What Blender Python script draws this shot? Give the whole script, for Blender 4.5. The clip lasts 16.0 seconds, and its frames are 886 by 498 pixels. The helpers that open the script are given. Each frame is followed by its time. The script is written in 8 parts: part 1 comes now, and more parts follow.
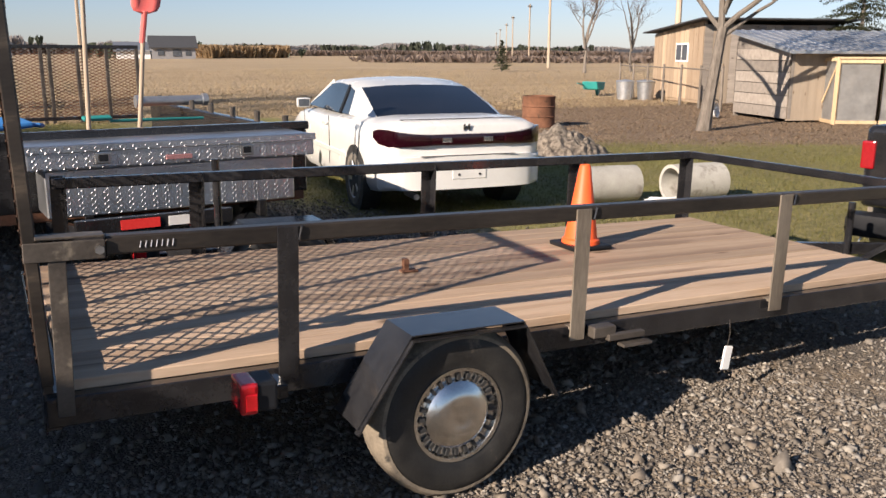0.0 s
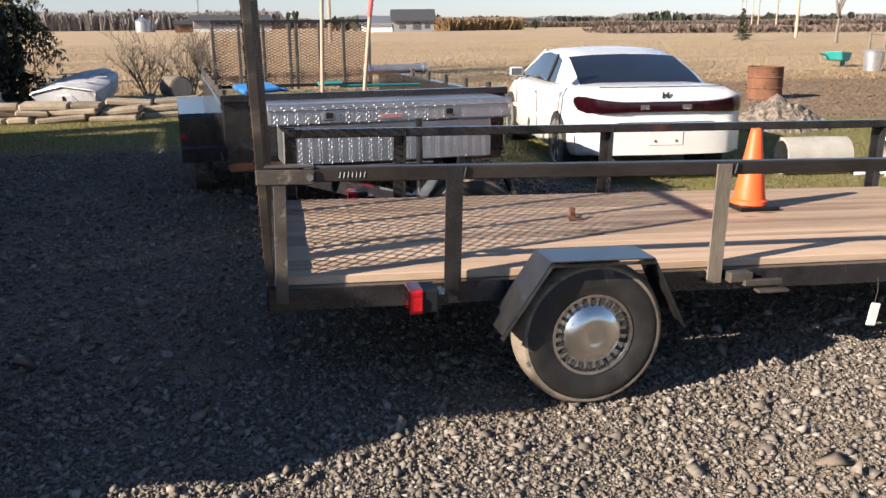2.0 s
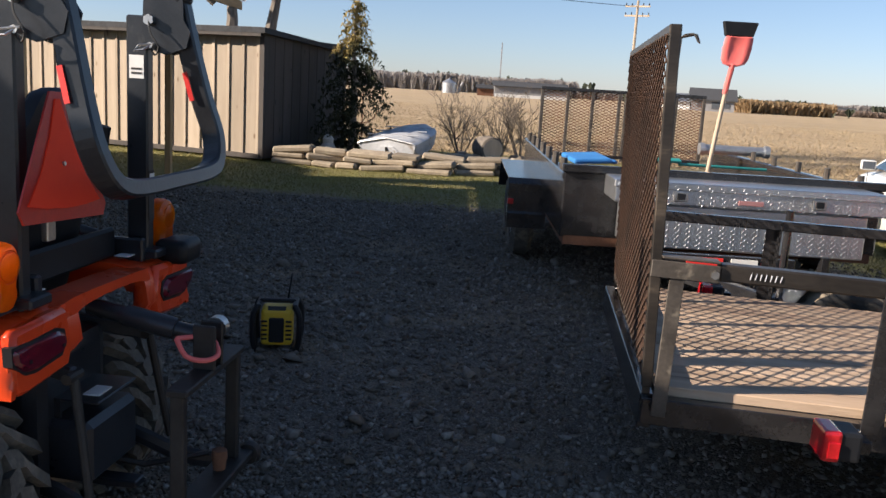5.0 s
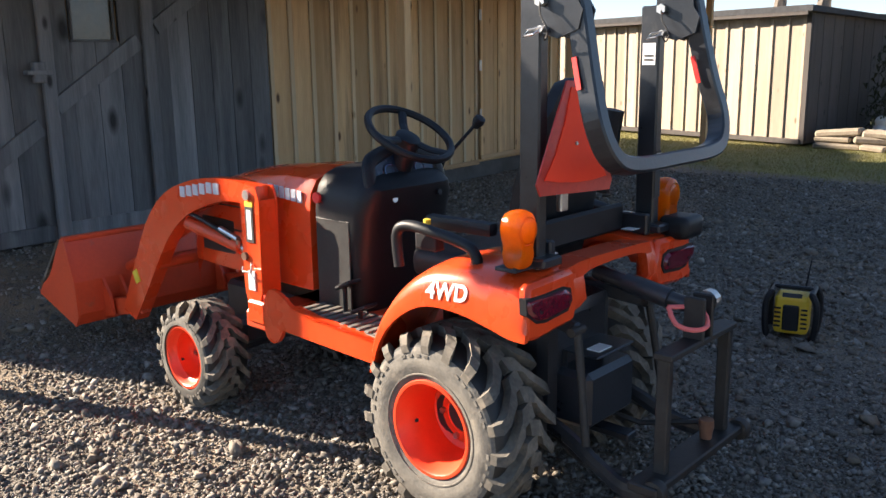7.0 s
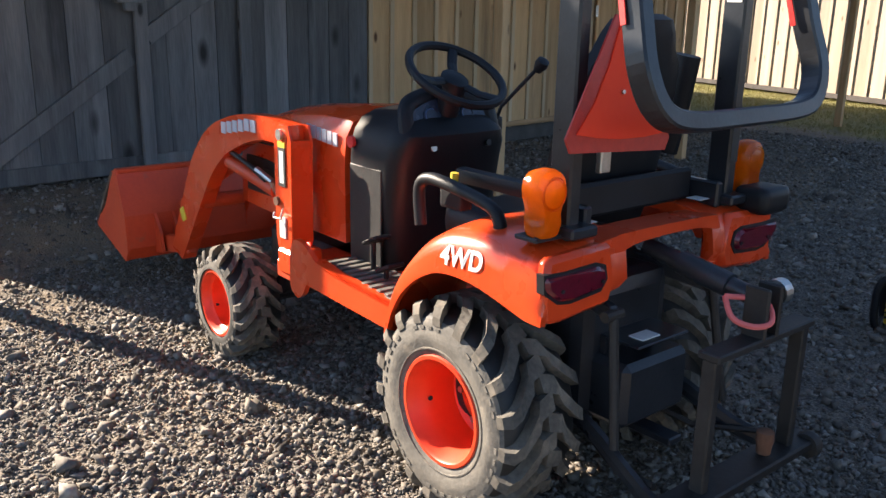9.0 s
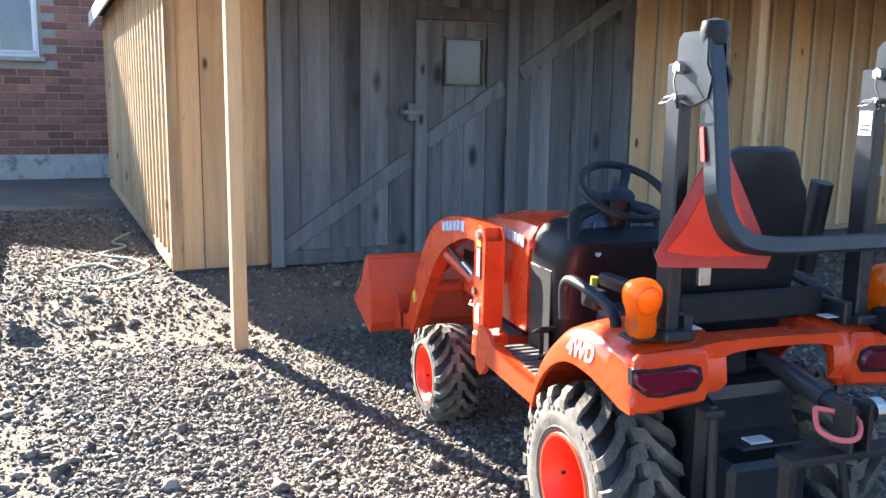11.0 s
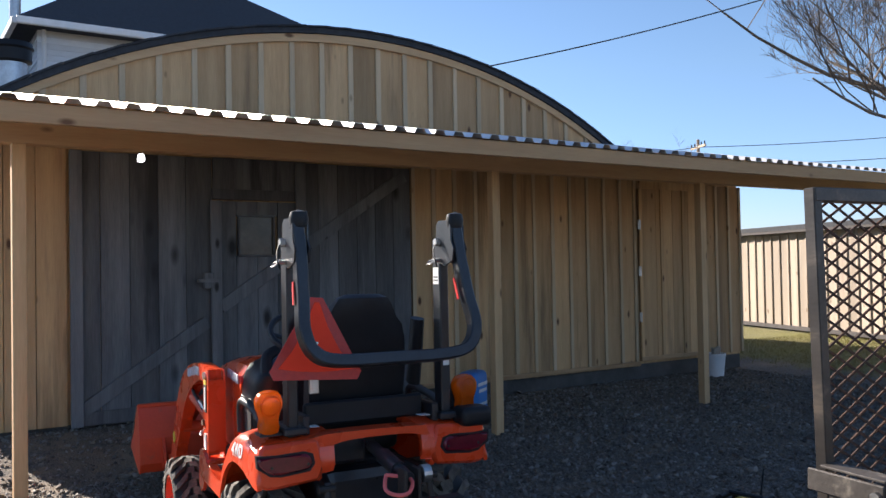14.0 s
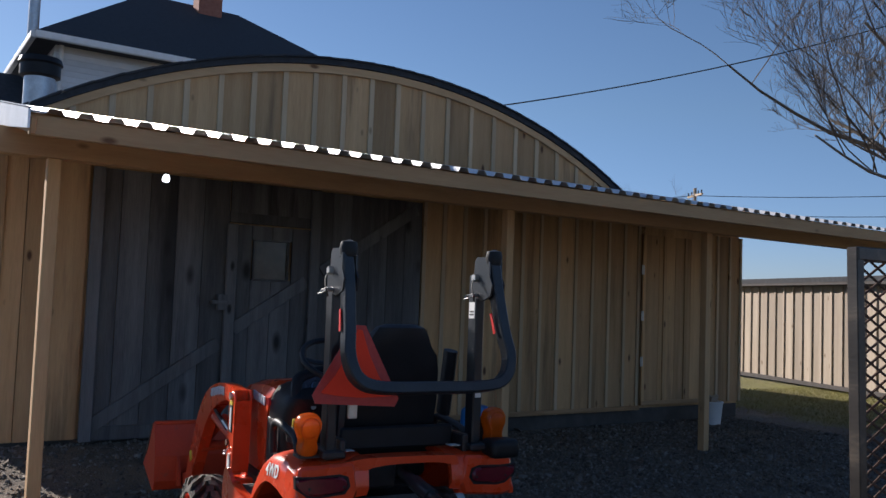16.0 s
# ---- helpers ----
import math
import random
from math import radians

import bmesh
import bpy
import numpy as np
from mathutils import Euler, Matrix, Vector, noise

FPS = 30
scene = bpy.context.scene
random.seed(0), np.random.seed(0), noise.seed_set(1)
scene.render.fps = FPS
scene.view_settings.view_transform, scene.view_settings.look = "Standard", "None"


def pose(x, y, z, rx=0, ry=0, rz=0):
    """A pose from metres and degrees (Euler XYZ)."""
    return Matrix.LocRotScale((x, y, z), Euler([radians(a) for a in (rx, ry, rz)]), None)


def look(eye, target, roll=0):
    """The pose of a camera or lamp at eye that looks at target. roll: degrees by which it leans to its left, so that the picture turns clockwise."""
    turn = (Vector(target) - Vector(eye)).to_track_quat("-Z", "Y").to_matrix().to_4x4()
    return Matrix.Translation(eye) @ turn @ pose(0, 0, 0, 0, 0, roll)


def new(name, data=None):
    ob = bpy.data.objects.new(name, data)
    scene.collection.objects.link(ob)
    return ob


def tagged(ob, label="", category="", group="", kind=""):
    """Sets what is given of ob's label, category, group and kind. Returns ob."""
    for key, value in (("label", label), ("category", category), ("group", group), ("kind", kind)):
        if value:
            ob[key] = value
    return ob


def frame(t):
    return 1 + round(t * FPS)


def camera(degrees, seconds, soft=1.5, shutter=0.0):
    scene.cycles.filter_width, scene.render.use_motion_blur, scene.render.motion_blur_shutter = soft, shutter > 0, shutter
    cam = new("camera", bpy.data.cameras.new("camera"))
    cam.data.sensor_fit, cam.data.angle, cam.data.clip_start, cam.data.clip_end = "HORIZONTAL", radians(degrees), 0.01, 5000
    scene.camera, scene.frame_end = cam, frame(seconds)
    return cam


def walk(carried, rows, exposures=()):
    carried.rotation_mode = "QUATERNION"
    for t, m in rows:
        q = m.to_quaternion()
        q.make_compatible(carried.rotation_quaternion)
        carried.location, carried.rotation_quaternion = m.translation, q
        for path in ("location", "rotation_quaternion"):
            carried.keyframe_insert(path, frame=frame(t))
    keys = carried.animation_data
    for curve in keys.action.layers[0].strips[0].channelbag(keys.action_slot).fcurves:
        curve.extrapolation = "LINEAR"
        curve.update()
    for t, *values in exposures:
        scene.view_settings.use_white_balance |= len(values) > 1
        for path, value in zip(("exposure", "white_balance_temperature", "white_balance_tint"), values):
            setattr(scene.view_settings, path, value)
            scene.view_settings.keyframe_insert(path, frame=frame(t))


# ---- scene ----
cam = camera(54.6, 16.0)
PATH = [
    (0, (0.321, 0.253, 1.614), (1.365, 1.899, 1.166), 0.2),
    (0.5, (0.093, 0.057, 1.617), (1.042, 1.772, 1.219), 5.5),
    (1, (0.115, -0.185, 1.62), (0.821, 1.642, 1.216), 4.9),
    (1.5, (0.267, -0.362, 1.61), (0.797, 1.499, 1.104), 1.1),
    (2, (0.314, -0.445, 1.612), (0.881, 1.404, 1.104), -0.5),
    (2.5, (0.261, -0.464, 1.63), (0.818, 1.402, 1.175), 0.3),
    (3, (0.165, -0.373, 1.617), (0.647, 1.524, 1.206), 2.1),
    (3.2, (0.116, -0.313, 1.617), (0.578, 1.593, 1.222), 2.9),
    (5.3, (-0.074, 0.117, 1.588), (-0.375, 2.058, 1.215), 2.9),
    (5.5, (-0.026, 0.078, 1.595), (-0.558, 1.967, 1.207), 1.6),
    (6, (0.096, 0.061, 1.556), (-0.808, 1.784, 1.092), -1.5),
    (6.5, (0.122, 0.045, 1.569), (-0.879, 1.713, 1.107), -1.4),
    (7, (0.094, 0.013, 1.576), (-1.073, 1.581, 1.151), -0.8),
    (7.5, (0.094, 0.018, 1.577), (-1.18, 1.511, 1.193), -1.6),
    (8, (0.129, 0.03, 1.577), (-1.124, 1.541, 1.196), -1.5),
    (8.5, (0.128, 0.208, 1.55), (-1.093, 1.723, 1.087), 0.0),
    (9, (0.088, 0.489, 1.523), (-1.271, 1.854, 0.984), 1.1),
    (9.2, (0.132, 0.571, 1.526), (-1.347, 1.796, 0.966), 0.1),
    (11.3, (0.916, 0.628, 1.651), (-0.92, 1.382, 1.403), 0.5),
    (11.5, (1.04, 0.68, 1.644), (-0.822, 1.396, 1.508), 0.1),
    (12, (1.305, 0.819, 1.652), (-0.584, 1.478, 1.67), -0.7),
    (12.5, (1.48, 0.813, 1.633), (-0.384, 1.54, 1.633), 0.3),
    (13, (1.767, 0.741, 1.61), (0.032, 1.736, 1.581), 2.1),
    (13.5, (2.01, 0.806, 1.633), (0.343, 1.91, 1.671), 0.1),
    (14, (2.098, 0.85, 1.632), (0.425, 1.945, 1.675), -1.0),
    (14.5, (2.095, 0.746, 1.617), (0.452, 1.887, 1.616), 0.7),
    (15, (2.047, 0.641, 1.611), (0.307, 1.626, 1.635), 0.8),
    (15.5, (2.038, 0.589, 1.626), (0.261, 1.499, 1.736), 1.5),
    (16, (2.091, 0.594, 1.631), (0.431, 1.703, 1.753), 2.1),
]
walk(cam, [(t, look(eye, target, roll)) for t, eye, target, roll in PATH],
     [(0.0, 0.95, 6500, 16), (1.0, 0.9, 6500, 16), (2.0, 1.3, 6400, 15), (3.2, 1.0, 6300, 14), (5.3, 1.32, 6500, 14), (6.0, 2.3, 6700, 14), (6.5, 2.55, 6700, 13), (7.0, 2.12, 6600, 13), (8.5, 2.02, 6500, 13), (9.0, 2.02, 6500, 13), (11.3, 3.0, 5800, 10), (11.6, 3.0, 5800, 10), (12.0, 2.75, 5800, 10), (12.5, 1.9, 5700, 12), (13.0, 1.4, 5900, 14), (13.5, 1.35, 5900, 14), (14.0, 1.55, 5950, 14), (14.5, 1.0, 5700, 14), (15.0, 1.6, 6000, 14), (15.5, 1.3, 6100, 14), (16.0, 0.65, 5700, 14)])

# ---- world and sun ----
SUN_AZ, SUN_EL = radians(195.0), radians(25.5)
world = bpy.data.worlds.new("sky")
scene.world = world
world.use_nodes = True
wn, wl = world.node_tree.nodes, world.node_tree.links
sky = wn.new("ShaderNodeTexSky")
sky.sky_type, sky.sun_disc = "NISHITA", False
sky.sun_elevation, sky.sun_rotation = SUN_EL, radians(90) - SUN_AZ
sky.air_density, sky.dust_density, sky.ozone_density = 1.0, 0.15, 2.5
# thin pale haze low over the horizon, all round
way, low, haze = wn.new("ShaderNodeTexCoord"), wn.new("ShaderNodeMapRange"), wn.new("ShaderNodeMix")
parts = wn.new("ShaderNodeSeparateXYZ")
wl.new(way.outputs["Generated"], parts.inputs[0])
low.inputs["From Min"].default_value, low.inputs["From Max"].default_value = 0.0, 0.22
low.inputs["To Min"].default_value, low.inputs["To Max"].default_value = 1.0, 0.0
wl.new(parts.outputs["Z"], low.inputs["Value"])
haze.data_type, haze.blend_type = "RGBA", "MULTIPLY"
haze.inputs["B"].default_value = (0.80, 0.89, 1.22, 1)
wl.new(low.outputs[0], haze.inputs["Factor"])
wl.new(sky.outputs["Color"], haze.inputs["A"])
wl.new(haze.outputs["Result"], wn["Background"].inputs["Color"])
wn["Background"].inputs["Strength"].default_value = 0.054
sun_data = bpy.data.lights.new("sun", "SUN")
sun_data.energy, sun_data.angle, sun_data.color = 5.0, radians(0.55), (1.0, 0.87, 0.70)
sun = new("sun", sun_data)
sun_way = Vector((math.cos(SUN_AZ) * math.cos(SUN_EL), math.sin(SUN_AZ) * math.cos(SUN_EL), math.sin(SUN_EL)))
sun.matrix_world = look(sun_way * 60, (0, 0, 0))


# ---- materials ----
def mat(name, a, b, scale=6.0, rough=0.6, metal=0.0, bump=0.1, fine=60.0, stretch=(1, 1, 1), vary=0.15, spread=0.25,
        rough2=None, coat=0.0, dirt=None, dirt_at=0.62, dirt_scale=3.0):
    """Two colours over noise at two scales, a relief, a change from piece to piece, and stains."""
    m = bpy.data.materials.new(name)
    m.use_nodes = True
    n, l = m.node_tree.nodes, m.node_tree.links
    p = n["Principled BSDF"]
    tc, mp, info = n.new("ShaderNodeTexCoord"), n.new("ShaderNodeMapping"), n.new("ShaderNodeObjectInfo")
    mp.inputs["Scale"].default_value = stretch
    shift = n.new("ShaderNodeVectorMath")
    shift.operation = "SCALE"
    comb = n.new("ShaderNodeCombineXYZ")
    for k in range(3):
        l.new(info.outputs["Random"], comb.inputs[k])
    shift.inputs["Scale"].default_value = 37.0
    l.new(comb.outputs[0], shift.inputs[0])
    l.new(shift.outputs[0], mp.inputs["Location"])
    l.new(tc.outputs["Object"], mp.inputs["Vector"])
    big, small = n.new("ShaderNodeTexNoise"), n.new("ShaderNodeTexNoise")
    for t, s, d in ((big, scale, 4.0), (small, fine, 3.0)):
        t.inputs["Scale"].default_value, t.inputs["Detail"].default_value = s, d
        l.new(mp.outputs[0], t.inputs["Vector"])
    add = n.new("ShaderNodeMath")
    add.operation = "MULTIPLY_ADD"
    l.new(small.outputs["Fac"], add.inputs[0])
    add.inputs[1].default_value = 0.45
    l.new(big.outputs["Fac"], add.inputs[2])
    rng = n.new("ShaderNodeMapRange")
    rng.inputs["From Min"].default_value, rng.inputs["From Max"].default_value = 0.72 - spread, 0.72 + spread
    l.new(add.outputs[0], rng.inputs["Value"])
    mix = n.new("ShaderNodeMix")
    mix.data_type = "RGBA"
    mix.inputs["A"].default_value, mix.inputs["B"].default_value = (*a, 1), (*b, 1)
    l.new(rng.outputs[0], mix.inputs["Factor"])
    hsv = n.new("ShaderNodeHueSaturation")
    val = n.new("ShaderNodeMapRange")
    val.inputs["To Min"].default_value, val.inputs["To Max"].default_value = 1 - vary, 1 + vary
    l.new(info.outputs["Random"], val.inputs["Value"])
    l.new(val.outputs[0], hsv.inputs["Value"])
    l.new(mix.outputs["Result"], hsv.inputs["Color"])
    colour = hsv.outputs[0]
    rr = n.new("ShaderNodeMapRange")
    rr.inputs["To Min"].default_value, rr.inputs["To Max"].default_value = rough, rough2 if rough2 is not None else min(1, rough + 0.12)
    l.new(big.outputs["Fac"], rr.inputs["Value"])
    if dirt:
        stain = n.new("ShaderNodeTexNoise")
        stain.inputs["Scale"].default_value, stain.inputs["Detail"].default_value, stain.inputs["Roughness"].default_value = dirt_scale, 8.0, 0.65
        l.new(mp.outputs[0], stain.inputs["Vector"])
        sr = n.new("ShaderNodeMapRange")
        sr.inputs["From Min"].default_value, sr.inputs["From Max"].default_value = dirt_at, dirt_at + 0.1
        l.new(stain.outputs["Fac"], sr.inputs["Value"])
        mx = n.new("ShaderNodeMix")
        mx.data_type = "RGBA"
        mx.inputs["B"].default_value = (*dirt, 1)
        l.new(sr.outputs[0], mx.inputs["Factor"])
        l.new(colour, mx.inputs["A"])
        colour = mx.outputs["Result"]
    l.new(colour, p.inputs["Base Color"])
    l.new(rr.outputs[0], p.inputs["Roughness"])
    p.inputs["Metallic"].default_value = metal
    p.inputs["Coat Weight"].default_value = coat
    p.inputs["Coat Roughness"].default_value = 0.12
    if bump:
        bp = n.new("ShaderNodeBump")
        bp.inputs["Strength"].default_value, bp.inputs["Distance"].default_value = bump, 0.01
        l.new(add.outputs[0], bp.inputs["Height"])
        l.new(bp.outputs[0], p.inputs["Normal"])
    return m


def wood_mat(name, a, b, knot, along="z", vary=0.2, rough=0.75, bump=0.25, scale=1.0, stain=None, knots=(0.06, 0.13, 4.2)):
    """Sawn timber: grain stretched along one axis, growth streaks, round dark knots, weather stains."""
    k = {"x": (0.08, 1, 1), "y": (1, 0.08, 1), "z": (1, 1, 0.08)}[along]
    m = mat(name, a, b, scale=9.0 * scale, rough=rough, bump=bump, fine=90.0 * scale, stretch=k, vary=vary, spread=0.3, dirt=stain, dirt_at=0.55, dirt_scale=2.2)
    n, l = m.node_tree.nodes, m.node_tree.links
    p = n["Principled BSDF"]
    src = p.inputs["Base Color"].links[0].from_socket
    tc = n["Texture Coordinate"]
    info = n["Object Info"]
    mp2 = n.new("ShaderNodeMapping")
    mp2.inputs["Scale"].default_value = tuple(0.45 if v < 1 else 1.0 for v in k)
    sh = [x for x in n if x.bl_idname == "ShaderNodeVectorMath"][0]
    l.new(sh.outputs[0], mp2.inputs["Location"])
    l.new(tc.outputs["Object"], mp2.inputs["Vector"])
    v = n.new("ShaderNodeTexVoronoi")
    v.inputs["Scale"].default_value = knots[2]
    l.new(mp2.outputs[0], v.inputs["Vector"])
    r = n.new("ShaderNodeMapRange")
    r.inputs["From Min"].default_value, r.inputs["From Max"].default_value = knots[1], knots[0]
    l.new(v.outputs["Distance"], r.inputs["Value"])
    mx = n.new("ShaderNodeMix")
    mx.data_type = "RGBA"
    mx.inputs["B"].default_value = (*knot, 1)
    l.new(r.outputs[0], mx.inputs["Factor"])
    l.new(src, mx.inputs["A"])
    l.new(mx.outputs["Result"], p.inputs["Base Color"])
    return m


M = {}
M["gold"] = wood_mat("golden_pine", (0.42, 0.25, 0.112), (0.61, 0.395, 0.20), (0.10, 0.045, 0.02), vary=0.26, stain=(0.27, 0.165, 0.082))
# a paler tone than the golden boards
M["batten"] = wood_mat("pale_batten", (0.47, 0.34, 0.20), (0.61, 0.46, 0.29), (0.20, 0.11, 0.05), vary=0.15)
M["gold_y"] = wood_mat("golden_pine_beam", (0.42, 0.255, 0.125), (0.54, 0.36, 0.19), (0.16, 0.08, 0.035), "y", stain=(0.32, 0.19, 0.09))
M["gold_x"] = wood_mat("golden_pine_rafter", (0.44, 0.25, 0.115), (0.56, 0.36, 0.18), (0.20, 0.10, 0.04), "x")
M["grey_wood"] = wood_mat("weathered_grey_board", (0.065, 0.066, 0.070), (0.19, 0.188, 0.19), (0.018, 0.018, 0.018), vary=0.34, stain=(0.045, 0.045, 0.048), knots=(0.07, 0.19, 3.0), bump=0.4)
# braces and stiles: the door boards' grey, somewhat paler
M["grey_brace"] = wood_mat("paler_grey_brace", (0.09, 0.09, 0.093), (0.205, 0.203, 0.205), (0.025, 0.025, 0.025), vary=0.12, bump=0.4)
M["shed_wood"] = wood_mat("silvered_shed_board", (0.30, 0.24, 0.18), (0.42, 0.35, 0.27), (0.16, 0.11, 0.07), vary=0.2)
M["shed_dark"] = wood_mat("dark_and_shaded_board", (0.035, 0.03, 0.027), (0.07, 0.06, 0.055), (0.02, 0.02, 0.02))
M["hut_wood"] = wood_mat("pale_hut_board", (0.32, 0.23, 0.155), (0.44, 0.34, 0.24), (0.22, 0.16, 0.1), vary=0.2)
M["hut_grey"] = wood_mat("greyed_hut_board", (0.20, 0.175, 0.15), (0.33, 0.29, 0.25), (0.15, 0.12, 0.1), "x", vary=0.25)
M["deck"] = wood_mat("worn_deck_plank", (0.30, 0.205, 0.135), (0.52, 0.39, 0.28), (0.12, 0.075, 0.045), "x", vary=0.22, stain=(0.24, 0.165, 0.115), knots=(0.05, 0.11, 3.0), bump=0.4)
M["black_steel"] = mat("black_painted_steel", (0.010, 0.010, 0.012), (0.026, 0.026, 0.028), 8, 0.16, 0.0, 0.08, 70, coat=0.4, dirt=(0.07, 0.06, 0.05), dirt_at=0.78, dirt_scale=5)
M["worn_steel"] = mat("worn_brown_steel", (0.04, 0.034, 0.03), (0.11, 0.095, 0.08), 7, 0.4, 0.2, 0.2, 80, dirt=(0.22, 0.19, 0.15), dirt_at=0.58, dirt_scale=9)
M["rail_steel"] = mat("brown_black_rail_steel", (0.022, 0.019, 0.017), (0.060, 0.050, 0.042), 7, 0.32, 0.25, 0.15, 80, stretch=(0.25, 1, 1), dirt=(0.12, 0.095, 0.07), dirt_at=0.60, dirt_scale=7)
M["bare_post"] = mat("scraped_brown_steel", (0.13, 0.105, 0.08), (0.30, 0.255, 0.20), 9, 0.42, 0.35, 0.2, 90, stretch=(1, 1, 0.2), dirt=(0.05, 0.04, 0.033), dirt_at=0.55, dirt_scale=8)
M["rust_dark"] = mat("dark_rusted_mesh", (0.024, 0.015, 0.011), (0.075, 0.038, 0.022), 6, 0.75, 0.1, 0.2, 50)
M["hitch_black"] = mat("grimy_black_steel", (0.012, 0.011, 0.011), (0.035, 0.031, 0.028), 9, 0.5, 0.1, 0.2, 70, dirt=(0.09, 0.055, 0.035), dirt_at=0.74, dirt_scale=8)
M["rust"] = mat("rusted_steel", (0.10, 0.045, 0.025), (0.20, 0.09, 0.05), 6, 0.85, 0.0, 0.4, 50, dirt=(0.05, 0.03, 0.02), dirt_at=0.55)
M["frame_black"] = mat("satin_black_frame", (0.016, 0.018, 0.022), (0.030, 0.033, 0.039), 10, 0.24, 0.0, 0.08, 90, dirt=(0.09, 0.085, 0.08), dirt_at=0.66)
M["plastic_black"] = mat("black_plastic", (0.008, 0.009, 0.011), (0.015, 0.016, 0.019), 10, 0.42, 0.0, 0.08, 160)
M["plastic_black"].node_tree.nodes["Principled BSDF"].inputs["Specular IOR Level"].default_value = 0.3
M["rubber"] = mat("dusty_rubber", (0.075, 0.070, 0.062), (0.165, 0.15, 0.125), 12, 0.75, 0.0, 0.3, 90, dirt=(0.24, 0.205, 0.16), dirt_at=0.56, dirt_scale=7)
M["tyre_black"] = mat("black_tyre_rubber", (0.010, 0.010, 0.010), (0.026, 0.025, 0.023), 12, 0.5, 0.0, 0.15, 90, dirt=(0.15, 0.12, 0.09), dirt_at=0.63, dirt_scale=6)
M["tyre_dust"] = mat("dried_mud_on_rubber", (0.15, 0.125, 0.095), (0.30, 0.25, 0.185), 14, 0.9, 0.0, 0.3, 90, dirt=(0.04, 0.038, 0.035), dirt_at=0.58, dirt_scale=12)
M["end_sheet"] = mat("milky_clear_sheet", (0.70, 0.72, 0.74), (0.78, 0.80, 0.82), 6, 0.35, 0.0, 0.05, 50, vary=0)
M["tread"] = mat("muddy_tread_rubber", (0.06, 0.055, 0.048), (0.17, 0.15, 0.12), 9, 0.85, 0.0, 0.4, 70, dirt=(0.22, 0.185, 0.145), dirt_at=0.54, dirt_scale=9)
M["orange"] = mat("orange_tractor_paint", (0.70, 0.054, 0.009), (0.77, 0.070, 0.013), 5, 0.22, 0.0, 0.02, 40, vary=0.02, coat=0.35, dirt=(0.55, 0.12, 0.05), dirt_at=0.68)
M["orange_worn"] = mat("scuffed_orange_paint", (0.56, 0.052, 0.014), (0.68, 0.075, 0.02), 5, 0.4, 0.0, 0.06, 50, vary=0.02, dirt=(0.30, 0.10, 0.06), dirt_at=0.62)
M["rim_red"] = mat("orange_red_wheel_paint", (0.70, 0.05, 0.015), (0.78, 0.07, 0.02), 6, 0.35, 0.0, 0.05, 50, vary=0.02, dirt=(0.42, 0.10, 0.06), dirt_at=0.66)
M["smv_orange"] = mat("fluorescent_orange", (0.95, 0.045, 0.010), (0.98, 0.060, 0.012), 5, 0.7, 0.0, 0.0, 40, vary=0)
M["smv_red"] = mat("dark_red_reflector", (0.42, 0.020, 0.012), (0.52, 0.03, 0.016), 40, 0.35, 0.0, 0.05, 200, vary=0)
M["red_lens"] = mat("red_lens", (0.45, 0.008, 0.012), (0.60, 0.012, 0.018), 40, 0.12, 0.0, 0.03, 160, vary=0, coat=0.6)
M["dark_lens"] = mat("dark_red_lens", (0.011, 0.001, 0.003), (0.020, 0.0015, 0.005), 40, 0.1, 0.0, 0.0, 160, vary=0, coat=0.8)
M["tail_red"] = mat("wine_red_lens", (0.10, 0.004, 0.014), (0.15, 0.006, 0.022), 40, 0.12, 0.0, 0.0, 160, vary=0, coat=0.8)
M["faded_red"] = mat("faded_red_print", (0.36, 0.16, 0.16), (0.46, 0.24, 0.24), 30, 0.4, 0.2, 0.0, 90, vary=0)
M["truck_red"] = mat("deep_red_lens", (0.22, 0.006, 0.010), (0.30, 0.010, 0.014), 40, 0.15, 0.0, 0.0, 160, vary=0, coat=0.5)
M["steel"] = mat("bare_steel", (0.45, 0.44, 0.42), (0.62, 0.61, 0.59), 14, 0.3, 1.0, 0.08, 120)
M["chrome"] = mat("dusty_chrome", (0.62, 0.60, 0.57), (0.78, 0.77, 0.74), 9, 0.14, 1.0, 0.03, 120, rough2=0.3, dirt=(0.40, 0.36, 0.30), dirt_at=0.66, dirt_scale=30)
M["alu"] = mat("bright_aluminium", (0.50, 0.52, 0.55), (0.68, 0.70, 0.73), 2.5, 0.24, 0.95, 0.06, 30, rough2=0.45, vary=0, dirt=(0.5, 0.5, 0.5), dirt_at=0.66)
M["galv"] = mat("galvanised_sheet", (0.42, 0.43, 0.45), (0.58, 0.60, 0.62), 12, 0.35, 0.8, 0.05, 60)
M["white_paint"] = mat("white_car_paint", (0.64, 0.64, 0.62), (0.70, 0.70, 0.68), 4, 0.20, 0.0, 0.01, 30, vary=0, coat=0.6, dirt=(0.62, 0.60, 0.54), dirt_at=0.68)
M["white"] = mat("white_paintwork", (0.68, 0.68, 0.67), (0.80, 0.80, 0.79), 5, 0.5, 0.0, 0.05, 60)
M["car_glass"] = mat("dark_tinted_glass", (0.006, 0.008, 0.012), (0.012, 0.014, 0.02), 3, 0.05, 0.0, 0.0, 20, vary=0, rough2=0.08, coat=0.6)
M["concrete"] = mat("pale_concrete", (0.34, 0.33, 0.30), (0.46, 0.45, 0.41), 6, 0.85, 0.0, 0.3, 70, dirt=(0.20, 0.185, 0.16), dirt_at=0.54)
M["found"] = mat("dark_foundation", (0.05, 0.048, 0.045), (0.10, 0.095, 0.088), 5, 0.9, 0.0, 0.3, 60)
